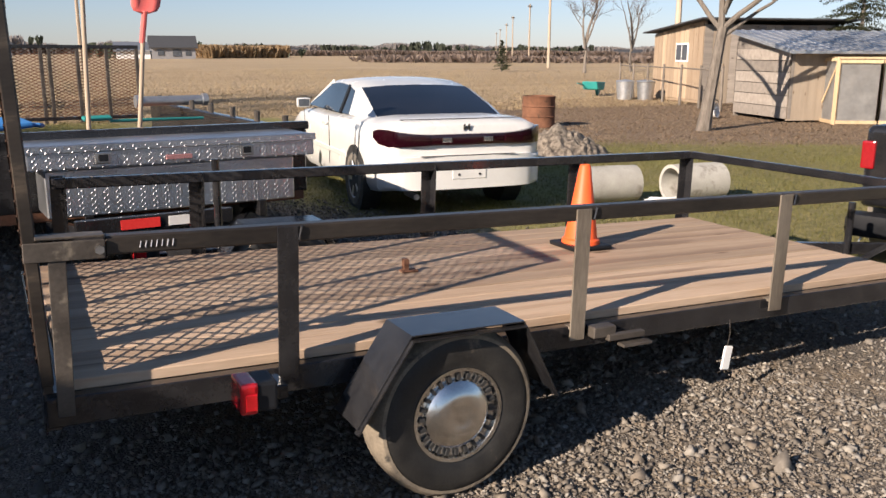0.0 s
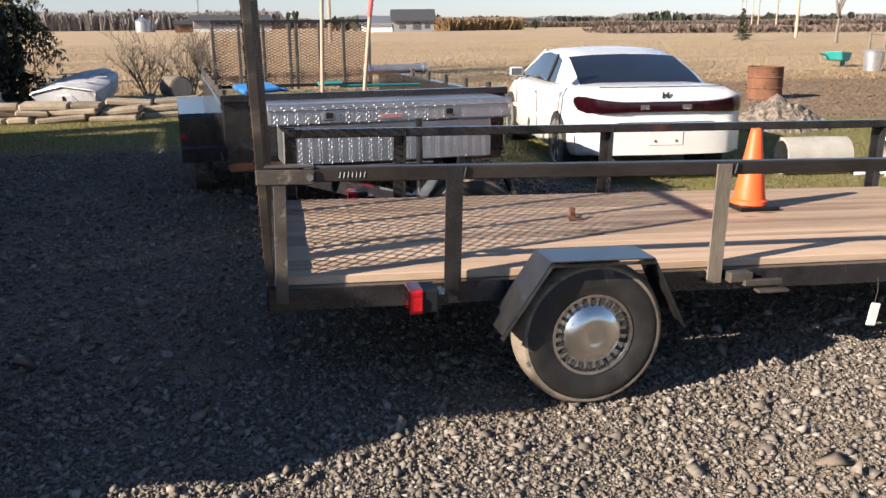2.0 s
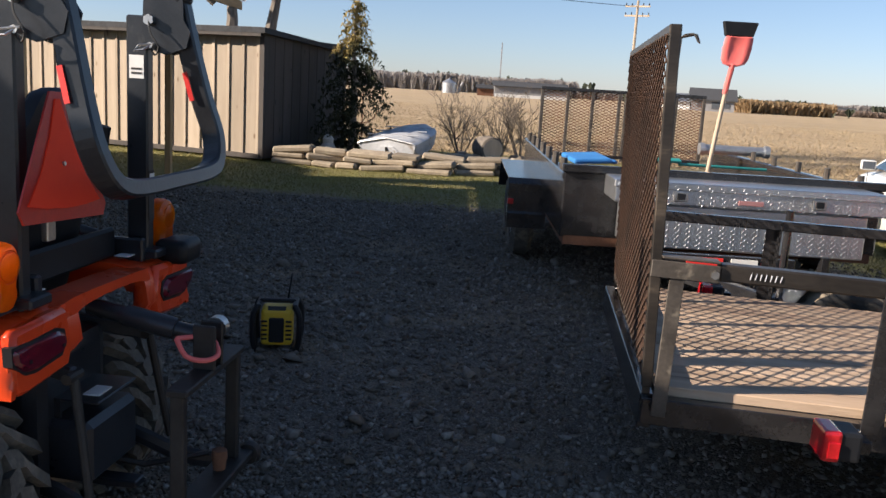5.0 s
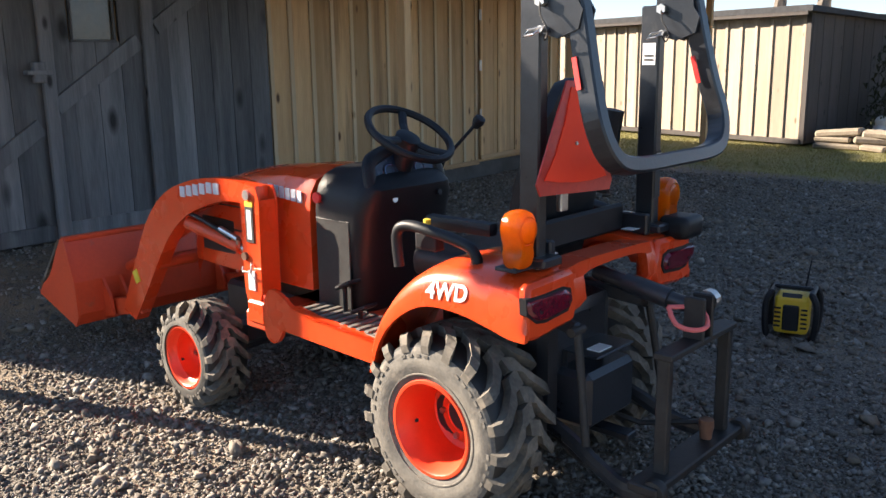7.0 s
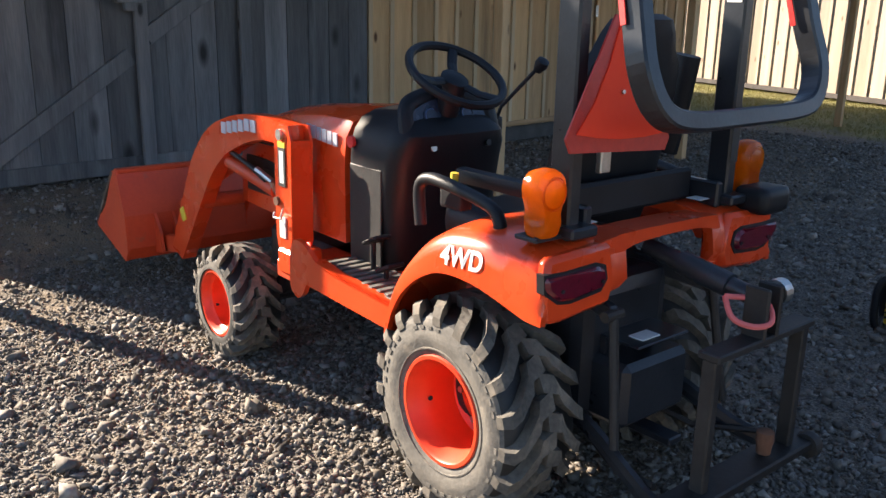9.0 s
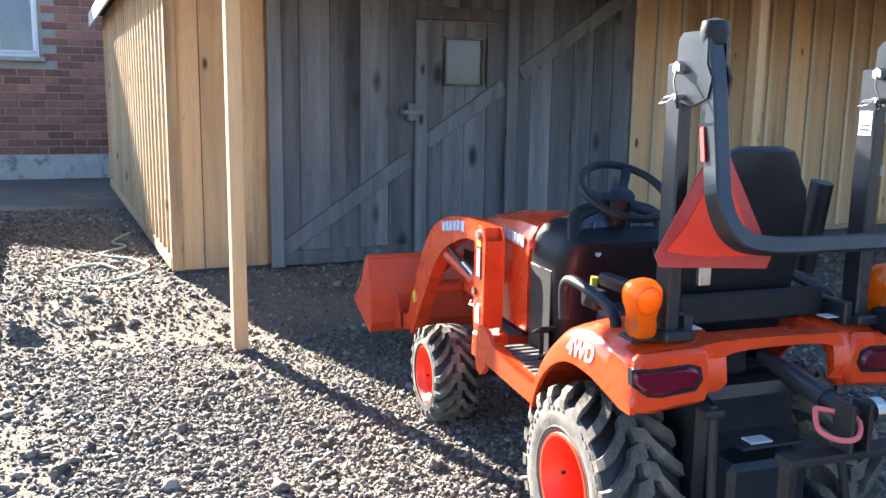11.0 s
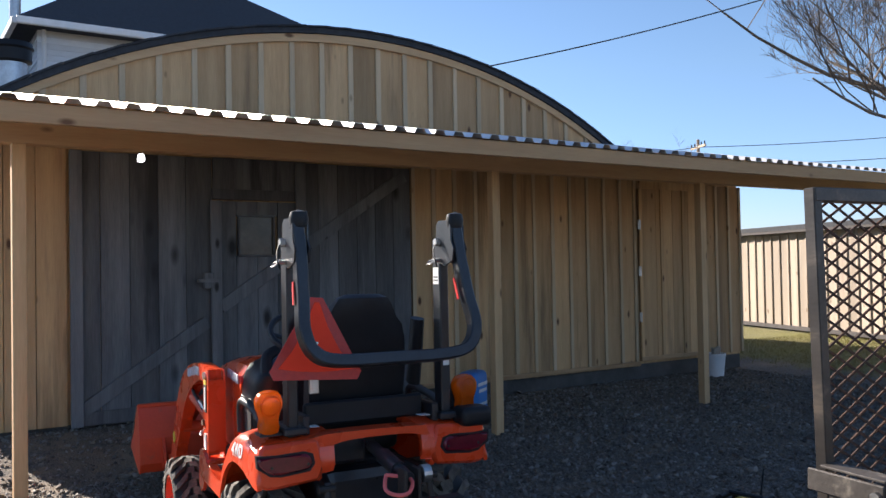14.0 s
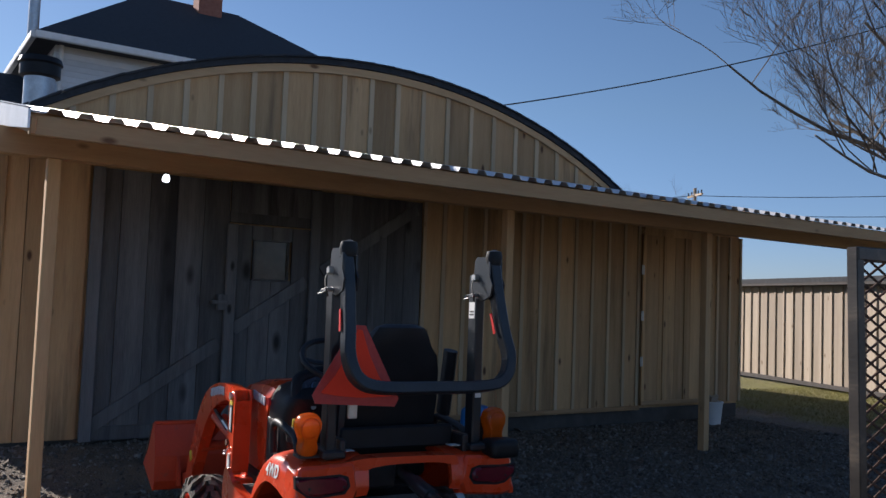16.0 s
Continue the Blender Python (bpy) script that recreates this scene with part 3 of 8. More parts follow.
boards(wall_front, Y0, Y1, WZ0, WZ1, WX - 0.02, 0.27, M["gold"], thick=0.03)
boards(wall_front, Y2, Y3 - 0.02, WZ0 - 0.02, WZ1, WX - 0.02, 0.30, M["gold"], batten=0.055)
boards(wall_front, Y4 + 0.02, Y5, WZ0 + 0.04, WZ1 - 0.06, WX - 0.02, 0.29, M["gold"], batten=0.055)
boards(wall_front, 1.75, 9.25, WZ1, 3.0, WX - 0.03, 0.36, M["gold"], top=lambda y: arc_z(y) - 0.04, batten=0.06)
# side wall boards and battens along x
for i in range(25):
    xb = WX - 0.06 - i * 0.29
    bb = B()
    bb.box((xb, Y0 + 0.02, (WZ0 + WZ1) / 2), (0.05, 0.03, WZ1 - WZ0), bevel=0.003)
    part("batten", bb, M["batten"], wall_front)
bb = B()
bb.box((WX - 3.7, Y0 + 0.015, WZ0 + 0.05), (7.3, 0.035, 0.10), bevel=0.004)
part("skirt_board", bb, M["gold_x"], wall_front)
for yy in (Y0 + 0.045,):
    bb = B()
    bb.box((WX + 0.012, yy, (WZ0 + WZ1) / 2), (0.035, 0.09, WZ1 - WZ0), bevel=0.004)
    part("corner_board", bb, M["gold"], wall_front)
bb = B()
bb.box((WX + 0.012, (Y2 + Y3) / 2, WZ0 + 0.015), (0.03, Y3 - Y2, 0.06), bevel=0.004)
part("skirt_board", bb, M["gold_y"], wall_front)
# curved rim of the gable
bb = B()
n = 40
for i in range(n):
    ya, yb = ARC_Y - 4.0 + 8.0 * i / n, ARC_Y - 4.0 + 8.0 * (i + 1) / n
    bb.prism([(ya, arc_z(ya) - 0.10), (yb, arc_z(yb) - 0.10), (yb, arc_z(yb) - 0.015), (ya, arc_z(ya) - 0.015)], WX - 0.018, WX + 0.03, "x")
part("rim_board", bb, M["gold_y"], wall_front)

# the arched roof
b = B()
n = 48
prof_o, prof_i = [], []
for i in range(n + 1):
    y = ARC_Y - 4.08 + 8.3 * i / n
    prof_o.append((y, arc_z(y, ARC_R + 0.05)))
    prof_i.append((y, arc_z(y, ARC_R) - 0.01))
b.prism(prof_o + prof_i[::-1], WX - 4.0, WX + 0.06, "x")
roof = solid("roof_arched", b, M["shingle"], "dark shingled arched roof of the barn", "roof", kind="structure")
for k in range(30):
    t = -4.05 + 8.2 * k / 30
    y = ARC_Y + t
    sl = math.degrees(math.atan2(-(t), math.sqrt(ARC_R ** 2 - t * t)))
    bb = B()
    bb.box((WX + 0.045, y + 0.14, arc_z(y + 0.14, ARC_R + 0.06)), (0.09, 0.30, 0.018), rot=(sl, 0, 0))
    part("shingle", bb, M["shingle"], roof)
b = B()
b.box((WX - 3.9, Y0 + 0.04, WZ1 + 0.05), (7.6, 0.36, 0.04))
b.box((WX - 5.85, 5.9, WZ1 + 0.06), (3.7, 7.3, 0.06))
b.prism([(ARC_Y - 4.0 + 8.0 * i / 24, arc_z(ARC_Y - 4.0 + 8.0 * i / 24) - 0.03) for i in range(25)], WX - 3.96, WX - 3.9, "x")
b.box((WX - 3.9, 10.9, WZ1 + 0.07), (7.6, 2.7, 0.06))
solid("roof_side", b, M["shingle"], "dark low eaves roof beside the arch", "roof", kind="structure")
b = B()
b.box((WX - 3.85, Y0 - 0.17, WZ1 - 0.045), (7.7, 0.03, 0.21), bevel=0.004)
solid("fascia_side", b, M["white"], "pale sunlit fascia board along the side eaves", "trim", kind="structure")


# big grey double doors
def plank_door(name, y0, y1, z0, z1, x, material, label, step, brace, window=None, stiles=()):
    d = thing(name, pose(x, y0, z0), label, "door", kind="structure")
    w, h = y1 - y0, z1 - z0
    n = round(w / step)
    for i in range(n):
        a, c = w * i / n + 0.003, w * (i + 1) / n - 0.003
        j = ranf(-0.004, 0.004)
        bb = B()
        if window and a > window[0] - 0.1 and c < window[1] + 0.1:
            bb.box((j, (a + c) / 2, window[2] / 2), (0.024, c - a, window[2]))
            bb.box((j, (a + c) / 2, (window[3] + h) / 2), (0.024, c - a, h - window[3]))
        else:
            bb.box((j, (a + c) / 2, h / 2), (0.024, c - a, h))
        part("board", bb, material, d)
    for z in (0.07,):
        bb = B()
        bb.box((0.022, w / 2, z), (0.022, w - 0.02, 0.13), bevel=0.004)
        part("rail", bb, material, d)
    for y in stiles:
        bb = B()
        bb.box((0.058, y, h / 2), (0.040, 0.11, h), bevel=0.006)
        part("stile", bb, M["grey_brace"], d)
    for (ya, za), (yb, zb) in brace:
        bb = B()
        bb.bar((0.030, ya, za), (0.030, yb, zb), 0.13, 0.028, bevel=0.003, up=(1, 0, 0))
        part("brace", bb, M["grey_brace"], d)
    return d


door_1 = plank_door("door_1", Y1 + 0.02, 3.70, WZ0 - 0.02, WZ1 - 0.06, WX, M["grey_wood"], "weathered grey plank barn door, closed", 0.25,
                    [((0.08, 0.13), (1.30, 0.93))], stiles=(0.05,))
door_2 = plank_door("door_2", 3.72, 4.64, WZ0 - 0.02, 2.36, WX, M["grey_wood"], "weathered grey plank wicket door with small window, closed", 0.23,
                    [((0.05, 1.07), (0.86, 1.60))], window=(0.25, 0.64, 1.60, 2.02), stiles=(0.0,))
door_3 = plank_door("door_3", 4.66, Y2 - 0.02, WZ0 - 0.02, WZ1 - 0.06, WX, M["grey_wood"], "weathered grey plank barn door, closed", 0.24,
                    [((0.10, 1.72), (1.32, 2.52))], stiles=(0.0,))
bb = B()
bb.box((0.012, 0.46, 2.24), (0.03, 0.96, 0.11), bevel=0.004)
part("header_board", bb, M["grey_wood"], door_2)
bb = B()
bb.box((-0.004, 0.46, 2.45), (0.024, 0.94, 0.34))
part("board", bb, M["grey_wood"], door_2)
bb = B()
bb.box((0.0, 0.445, 1.81), (0.012, 0.39, 0.42))
part("pane", bb, M["door_pane"], door_2)
for s in ((0.445, 1.60, 0.42, 0.02), (0.445, 2.02, 0.42, 0.02), (0.25, 1.81, 0.02, 0.42), (0.64, 1.81, 0.02, 0.42)):
    bb = B()
    bb.box((0.02, s[0], s[1]), (0.03, s[2], s[3]), bevel=0.003)
    part("window_frame", bb, M["grey_wood"], door_2)
for z, s in ((1.38, (0.05, 0.10, 0.16)), (1.38, (0.07, 0.22, 0.035))):
    bb = B()
    bb.box((0.085, -0.09, z - 0.03), s, bevel=0.006)
    part("latch", bb, M["grey_wood"], door_2)
# golden side door
door_4 = thing("door_4", pose(WX + 0.02, Y3, WZ0 + 0.05), "golden board-and-batten side door with silver hinges, closed", "door", kind="structure")
wd, hd = Y4 - Y3, 2.44
for i in range(4):
    bb = B()
    bb.box((0, wd * (i + 0.5) / 4, hd / 2), (0.025, wd / 4 - 0.006, hd))
    part("board", bb, M["gold"], door_4)
for y in (0.03, wd * 0.33, wd * 0.66, wd - 0.03):
    bb = B()
    bb.box((0.022, y, hd / 2), (0.022, 0.055, hd), bevel=0.003)
    part("batten", bb, M["gold"], door_4)
bb = B()
bb.box((0.026, wd / 2, 0.03), (0.02, wd, 0.06), bevel=0.003)
part("bottom_rail", bb, M["gold_y"], door_4)
for z in (2.19, 1.53, 0.88):
    bb = B()
    bb.box((0.03, -0.005, z - WZ0 - 0.05), (0.012, 0.05, 0.14), bevel=0.003)
    bb.rod((0.04, -0.005, z - WZ0 - 0.12), (0.04, -0.005, z - WZ0 + 0.02), 0.008, n=8)
    part("hinge", bb, M["steel"], door_4)

# carport: posts, beam, rafters, fascia, corrugated sheet
for y in (1.665, 5.86, 8.86, 13.2):
    bb = B()
    bb.box((0, 0, 1.28), (0.092, 0.092, 2.56), bevel=0.005)
    solid("carport_post", bb, M["gold"], "square golden timber post standing on the gravel", "post", pose(-4.64, y, 0), "carport posts")
bb = B()
bb.box((-4.60, 7.2, 2.655), (0.045, 12.0, 0.19), bevel=0.004)
bb.box((-4.68, 7.2, 2.655), (0.04, 12.0, 0.19), bevel=0.004)
solid("carport_beam", bb, M["gold_y"], "long golden timber beam resting on the posts", "beam", kind="structure")
for i in range(20):
    y = 1.46 + i * 0.62
    bb = B()
    bb.bar((WX + 0.03, y, 3.19), (-3.66, y, 2.635), 0.045, 0.09, bevel=0.003)
    solid("rafter", bb, M["gold_x"], "golden timber rafter under the carport roof", "rafter", group="carport rafters")
bb = B()
bb.box((-3.62, 7.4, 2.615), (0.04, 12.1, 0.125), bevel=0.004)
solid("fascia_front", bb, M["gold_y"], "golden front fascia board of the carport", "trim", kind="structure")
bb = B()
bb.bar((WX + 0.1, 1.37, 3.20), (-3.58, 1.37, 2.605), 0.03, 0.10, bevel=0.003)
solid("fascia_end", bb, M["gold_x"], "golden end board of the carport roof", "trim", kind="structure")
b = B()
solid("end_flashing", B().prism([(-3.57, 2.585), (-3.57, 2.712), (WX + 0.02, 3.305), (WX + 0.02, 3.06)], 1.335, 1.349, "y").prism([(-3.57, 2.705), (-3.57, 2.715), (WX + 0.02, 3.309), (WX + 0.02, 3.299)], 1.335, 1.42, "y"), M["corr"], "pale folded metal flashing over the carport's end", "trim", kind="structure")
pitch, yv = 0.18, 1.36
pts = []
while yv < 13.5:
    pts += [(yv, 0.0), (yv + 0.07, 0.0), (yv + 0.09, 0.035), (yv + 0.16, 0.035)]
    yv += pitch
lo = [b.bm.verts.new((-3.56, y, 2.682 + z)) for y, z in pts]
hi = [b.bm.verts.new((WX + 0.02, y, 3.262 + z)) for y, z in pts]
for i in range(len(pts) - 1):
    b.bm.faces.new((lo[i], lo[i + 1], hi[i + 1], hi[i]))
sheet = solid("roof_carport", b, M["corr"], "pale corrugated sheet roof over the carport", "roof", kind="structure")
md = sheet.modifiers.new("thick", "SOLIDIFY")
md.thickness = 0.002
bulb = thing("light_bulb", pose(-5.80, 2.80, 2.62), "round white light bulb under the carport roof", "light bulb")
bb = B()
bb.lathe([(0.0, -0.0), (0.028, 0.008), (0.036, 0.035), (0.028, 0.062), (0.016, 0.08)], 16, "z")
part("globe", bb, M["bulb"], bulb, smooth=True)
bb = B()
bb.lathe([(0.022, 0.075), (0.022, 0.12), (0.04, 0.125), (0.04, 0.20)], 16, "z")
part("socket", bb, M["plastic_black"], bulb, smooth=True)
part("stem", B().rod((0, 0, 0.18), (0, 0, 0.52), 0.012, n=8).box((0, 0.0, 0.47), (0.10, 0.10, 0.04), bevel=0.006), M["plastic_black"], bulb)

# ---- flatbed trailer ----
TR = pose(0.611, 3.122, 0.0, 0, 1.6, -4.7)
tr = thing("utility_trailer", TR, "flat utility trailer with black rails and worn plank deck", "trailer")
L, W, DZ = 4.42, 1.80, 0.559
n = 12
for i in range(n):
    a, c = 0.03 + (W - 0.06) * i / n, 0.03 + (W - 0.06) * (i + 1) / n
    bb = B()
    bb.box((L / 2 + 0.03, (a + c) / 2, DZ - 0.02 + ranf(-0.003, 0.003)), (L - 0.06, c - a - 0.006, 0.04), bevel=0.004)
    part("plank", bb, M["deck"], tr)
for v in (0.0, W):
    bb = B()
    bb.box((L / 2, v, DZ - 0.085), (L, 0.05, 0.10), bevel=0.004)
    part("side_beam", bb, M["black_steel"], tr)
for u in (0.05, 1.1, 2.2, 3.3, L - 0.03):
    bb = B()
    bb.box((u, W / 2, DZ - 0.085), (0.06, W - 0.05, 0.08), bevel=0.004)
    part("cross_beam", bb, M["black_steel"], tr)
bb = B()
bb.box((0.02, W / 2, DZ - 0.09), (0.05, W, 0.13), bevel=0.004)
part("rear_beam", bb, M["black_steel"], tr)
def angle_post(u, v, z0, z1, w, s, material):
    """An upright of angle iron: one flange along the side, one across it."""
    bb = B()
    bb.box((u, v, (z0 + z1) / 2), (w, 0.009, z1 - z0), bevel=0.002)
    bb.box((u + w / 2 - 0.0045, v + s * 0.035, (z0 + z1) / 2), (0.009, 0.062, z1 - z0), bevel=0.002)
    bb.box((u, v + s * 0.03, z0 + 0.05), (w * 0.7, 0.05, 0.012))
    return part("post", bb, material, tr)


for u, w, z1, mt in ((0.058, 0.052, 0.99, "worn_steel"), (0.795, 0.076, 1.045, "black_steel"), (2.066, 0.076, 1.038, "bare_post"), (3.262, 0.084, 1.045, "bare_post")):
    angle_post(u, -0.052, 0.47, z1, w, 1, M[mt])
for u in (0.19, 0.877, 2.287, 3.4, L - 0.03):
    angle_post(u, W + 0.05, 0.47, 1.0, 0.07, -1, M["black_steel"])
bb = B()
bb.box((L / 2 + 0.10, -0.018, 1.018), (L - 0.20, 0.058, 0.062), bevel=0.006)
part("top_rail", bb, M["rail_steel"], tr)
for u in (0.835, 2.12, 3.315):
    part("weld", B().bar((u, -0.05, 0.99), (u + 0.012, -0.05, 1.045), 0.016, 0.012, bevel=0.004), M["black_steel"], tr)
bb = B()
bb.box((0.082, -0.056, 1.012), (0.236, 0.012, 0.062), bevel=0.003)
bb.box((0.10, -0.02, 1.053), (0.20, 0.07, 0.008), bevel=0.002)
part("rail_bracket", bb, M["worn_steel"], tr, "worn brown rail end bracket")
bb = B()
bb.rod((0.182, -0.061, 1.012), (0.182, -0.076, 1.012), 0.015, n=6)
part("bolt", bb, M["steel"], tr)
for k in range(7):
    bb = B()
    bb.bar((0.305 + 0.017 * k, -0.049, 1.006), (0.309 + 0.017 * k, -0.049, 1.028), 0.002, 0.004, up=(0, 1, 0))
    part("chalk_mark", bb, M["print_grey"], tr)
bb = B()
bb.bar((0.16, W + 0.02, 0.965), (L, W + 0.02, 1.012), 0.05, 0.055, bevel=0.006)
part("top_rail", bb, M["black_steel"], tr)
bb = B()
bb.box((L, W / 2, 1.014), (0.05, W + 0.02, 0.05), bevel=0.006)
part("top_rail", bb, M["black_steel"], tr)
bb = B()
bb.box((L - 0.03, 0.02, DZ + 0.14), (0.05, 0.05, 0.56), bevel=0.005)
part("post", bb, M["black_steel"], tr)
# tongue
for v in (0.35, W - 0.35):
    bb = B()
    bb.bar((L - 0.3, v, DZ - 0.14), (L + 1.1, W / 2, DZ - 0.14), 0.06, 0.08, bevel=0.004)
    part("tongue", bb, M["black_steel"], tr)
bb = B()
bb.rod((L + 0.75, W / 2 + 0.1, 0.06), (L + 0.75, W / 2 + 0.1, 0.75), 0.025)
bb.box((L + 0.75, W / 2 + 0.1, 0.10), (0.14, 0.14, 0.02), bevel=0.004)
part("jack", bb, M["black_steel"], tr)
# ramp gate of angle iron and expanded mesh, leaning back a little
GZ = 1.275
gate = part("ramp_gate", B().box((0.0, W / 2, 0.05), (0.04, W + 0.02, 0.04), bevel=0.004), M["worn_steel"], tr, m=pose(0.010, 0, 0.57, 0, -3.0, -1.6))
for v in (-0.012, 0.46, 0.92, 1.38, W + 0.012):
    bb = B()
    if 0 < v < W:
        bb.box((0.0, v, GZ / 2), (0.035, 0.03, GZ), bevel=0.003)
    else:
        bb.box((0.0, v, GZ / 2), (0.038, 0.034, GZ), bevel=0.003)
        bb.box((0.0, v, -0.012), (0.026, 0.022, 0.03))
    part("upright", bb, M["rail_steel"], gate)
part("crossbar", B().box((0.0, W / 2, GZ - 0.02), (0.042, W + 0.05, 0.042), bevel=0.004), M["rail_steel"], gate)


def expanded(y0, y1, z0, z1, cw, ch, x, t):
    """Diamond mesh of two crossing families of thin strips."""
    bb = B()
    for s in (1, -1):
        k = ch / cw
        c0 = int((z0 - s * k * (y1 if s > 0 else y0)) / ch) - 1
        c1 = int((z1 - s * k * (y0 if s > 0 else y1)) / ch) + 2
        for c in range(c0, c1):
            ya, yb = y0, y1
            za, zb = c * ch + s * k * ya, c * ch + s * k * yb
            if s > 0:
                if za < z0: ya, za = (z0 - c * ch) / k, z0
                if zb > z1: yb, zb = (z1 - c * ch) / k, z1
            else:
                if za > z1: ya, za = (c * ch - z1) / k, z1
                if zb < z0: yb, zb = (c * ch - z0) / k, z0
            if yb - ya > 0.01:
                bb.bar((x + 0.002 * s, ya, za), (x + 0.002 * s, yb, zb), t * 1.6, t, up=(1, 0, 0))
    return bb


part("expanded_mesh", expanded(0.0, W, 0.05, GZ - 0.03, 0.083, 0.046, -0.022, 0.0044), M["rust_dark"], gate, "rusty black expanded metal mesh")


def road_wheel(parent, m, r, w, rim_r, tyre_mat=None):
    """Tyre with tread grooves, steel rim ring with slots, dished chrome hub cap; axle along y, outside at -y."""
    wheel = part("wheel", B().lathe([(rim_r, -w * 0.42), (rim_r + 0.012, -w * 0.46), (r * 0.80, -w * 0.50), (r * 0.93, -w * 0.46), (r * 0.985, -w * 0.36),
                                     (r, -w * 0.2), (r, w * 0.2), (r * 0.985, w * 0.36), (r * 0.93, w * 0.46), (r * 0.8, w * 0.5), (rim_r, w * 0.42)], 56, "y"),
                 tyre_mat or M["tyre_black"], parent, "dusty black rubber tyre", True, m)
    part("rim", B().lathe([(rim_r + 0.004, -w * 0.42), (rim_r + 0.002, -w * 0.47), (rim_r - 0.012, -w * 0.46), (rim_r - 0.02, -w * 0.36), (0.06, -w * 0.30), (0.0, -w * 0.30)], 48, "y"),
         M["chrome"], wheel, "dull chrome trim ring", True)
    part("tread", B().lathe([(r * 0.895, -w * 0.486), (r * 0.935, -w * 0.474), (r * 0.988, -w * 0.37), (r * 1.005, -w * 0.2), (r * 1.005, w * 0.2), (r * 0.99, w * 0.37), (r * 0.935, w * 0.468)], 56, "y"), M["tyre_dust"], wheel, "tan dried mud on the tread", True)
    slot = B().box((0, 0, 0), (0.026, 0.02, 0.013)).mesh("slot", M["ink"])
    for k in range(24):
        t = 2 * math.pi * k / 24
        c = Vector((math.cos(t), 0, math.sin(t))) * (rim_r - 0.034)
        part("slot", slot, M["ink"], wheel, m=pose(c.x, -w * 0.385, c.z, 0, -math.degrees(t), 0))
    part("hub_cap", B().lathe([(rim_r - 0.05, -w * 0.36), (rim_r - 0.052, -w * 0.43), (rim_r * 0.55, -w * 0.56), (rim_r * 0.25, -w * 0.60), (rim_r * 0.22, -w * 0.585),
                               (rim_r * 0.10, -w * 0.59), (0.0, -w * 0.595)], 40, "y"), M["chrome"], wheel, "dusty domed chrome hub cap", True)
    return wheel


HU = 1.387
for v, rz in ((-0.165, 0), (W + 0.165, 180)):
    road_wheel(tr, pose(HU, v, 0.322, 0, 0, rz), 0.336, 0.19, 0.185)
    s = 1 if v < 1 else -1
    v0 = v - s * 0.135
    v1 = v + s * 0.085
    bb = B()
    pr = [(HU - 0.43, 0.36), (HU - 0.225, 0.676), (HU + 0.245, 0.676), (HU + 0.405, 0.375)]
    inner = [(HU + 0.399, 0.371), (HU + 0.241, 0.671), (HU - 0.221, 0.671), (HU - 0.425, 0.358)]
    bb.prism(pr + inner, min(v0, v1), max(v0, v1), "y")
    fender = part("fender", bb, M["black_steel"], tr, "black painted angular steel fender")
    for (p0, q0), (p1, q1) in zip(pr, pr[1:]):
        part("lip", B().bar((p0, v0, q0 - 0.018), (p1, v0, q1 - 0.018), 0.006, 0.036, up=(0, 1, 0)), M["black_steel"], fender)
bb = B()
bb.rod((HU, 0, 0.335), (HU, W, 0.335), 0.03)
part("axle", bb, M["black_steel"], tr)
for v in (0.2, W - 0.2):
    bb = B()
    bb.tube([(HU - 0.5, v, 0.44), (HU - 0.2, v, 0.36), (HU, v, 0.345), (HU + 0.2, v, 0.36), (HU + 0.5, v, 0.44)], 0.02, 8)
    part("leaf_spring", bb, M["rust"], tr)
for v in (-0.20, W + 0.2):
    lamp = part("tail_lamp", B().box((0.655, v + 0.01, 0.515), (0.075, 0.13, 0.10), bevel=0.01, seg=2), M["plastic_black"], tr, "black tail lamp housing")
    part("lens", B().box((0.595, v + 0.005, 0.515), (0.06, 0.135, 0.108), bevel=0.012, seg=2), M["red_lens"], lamp, "red plastic lens")
    part("side_lens", B().box((0.60, v - 0.066, 0.505), (0.04, 0.008, 0.06), bevel=0.003), M["red_lens"], lamp)
    part("arm", B().box((0.72, v + 0.06, 0.50), (0.05, 0.12, 0.05), bevel=0.004), M["black_steel"], lamp)
bb = B()
bb.box((2.19, -0.06, 0.50), (0.12, 0.06, 0.05), bevel=0.005)
bb.box((2.30, -0.09, 0.475), (0.20, 0.03, 0.03), bevel=0.004)
bb.box((2.34, -0.11, 0.44), (0.16, 0.05, 0.015), bevel=0.003)
part("stake_bracket", bb, M["worn_steel"], tr)
bb = B()
bb.box((1.745, 0.99, DZ + 0.035), (0.03, 0.03, 0.07), bevel=0.003)
bb.box((1.765, 0.99, DZ + 0.006), (0.09, 0.05, 0.01), bevel=0.002)
part("stub", bb, M["rust"], tr)
bb = B()
bb.tube([(2.98, -0.04, 0.45), (2.985, -0.045, 0.38), (2.98, -0.04, 0.32)], 0.002, 5)
tagwire = part("wire", bb, M["worn_steel"], tr)
bb = B()
bb.box((2.98, -0.042, 0.26), (0.055, 0.012, 0.12), rot=(0, 8, 0), bevel=0.005)
part("tag", bb, M["sticker"], tr, "dirty white hanging tag")

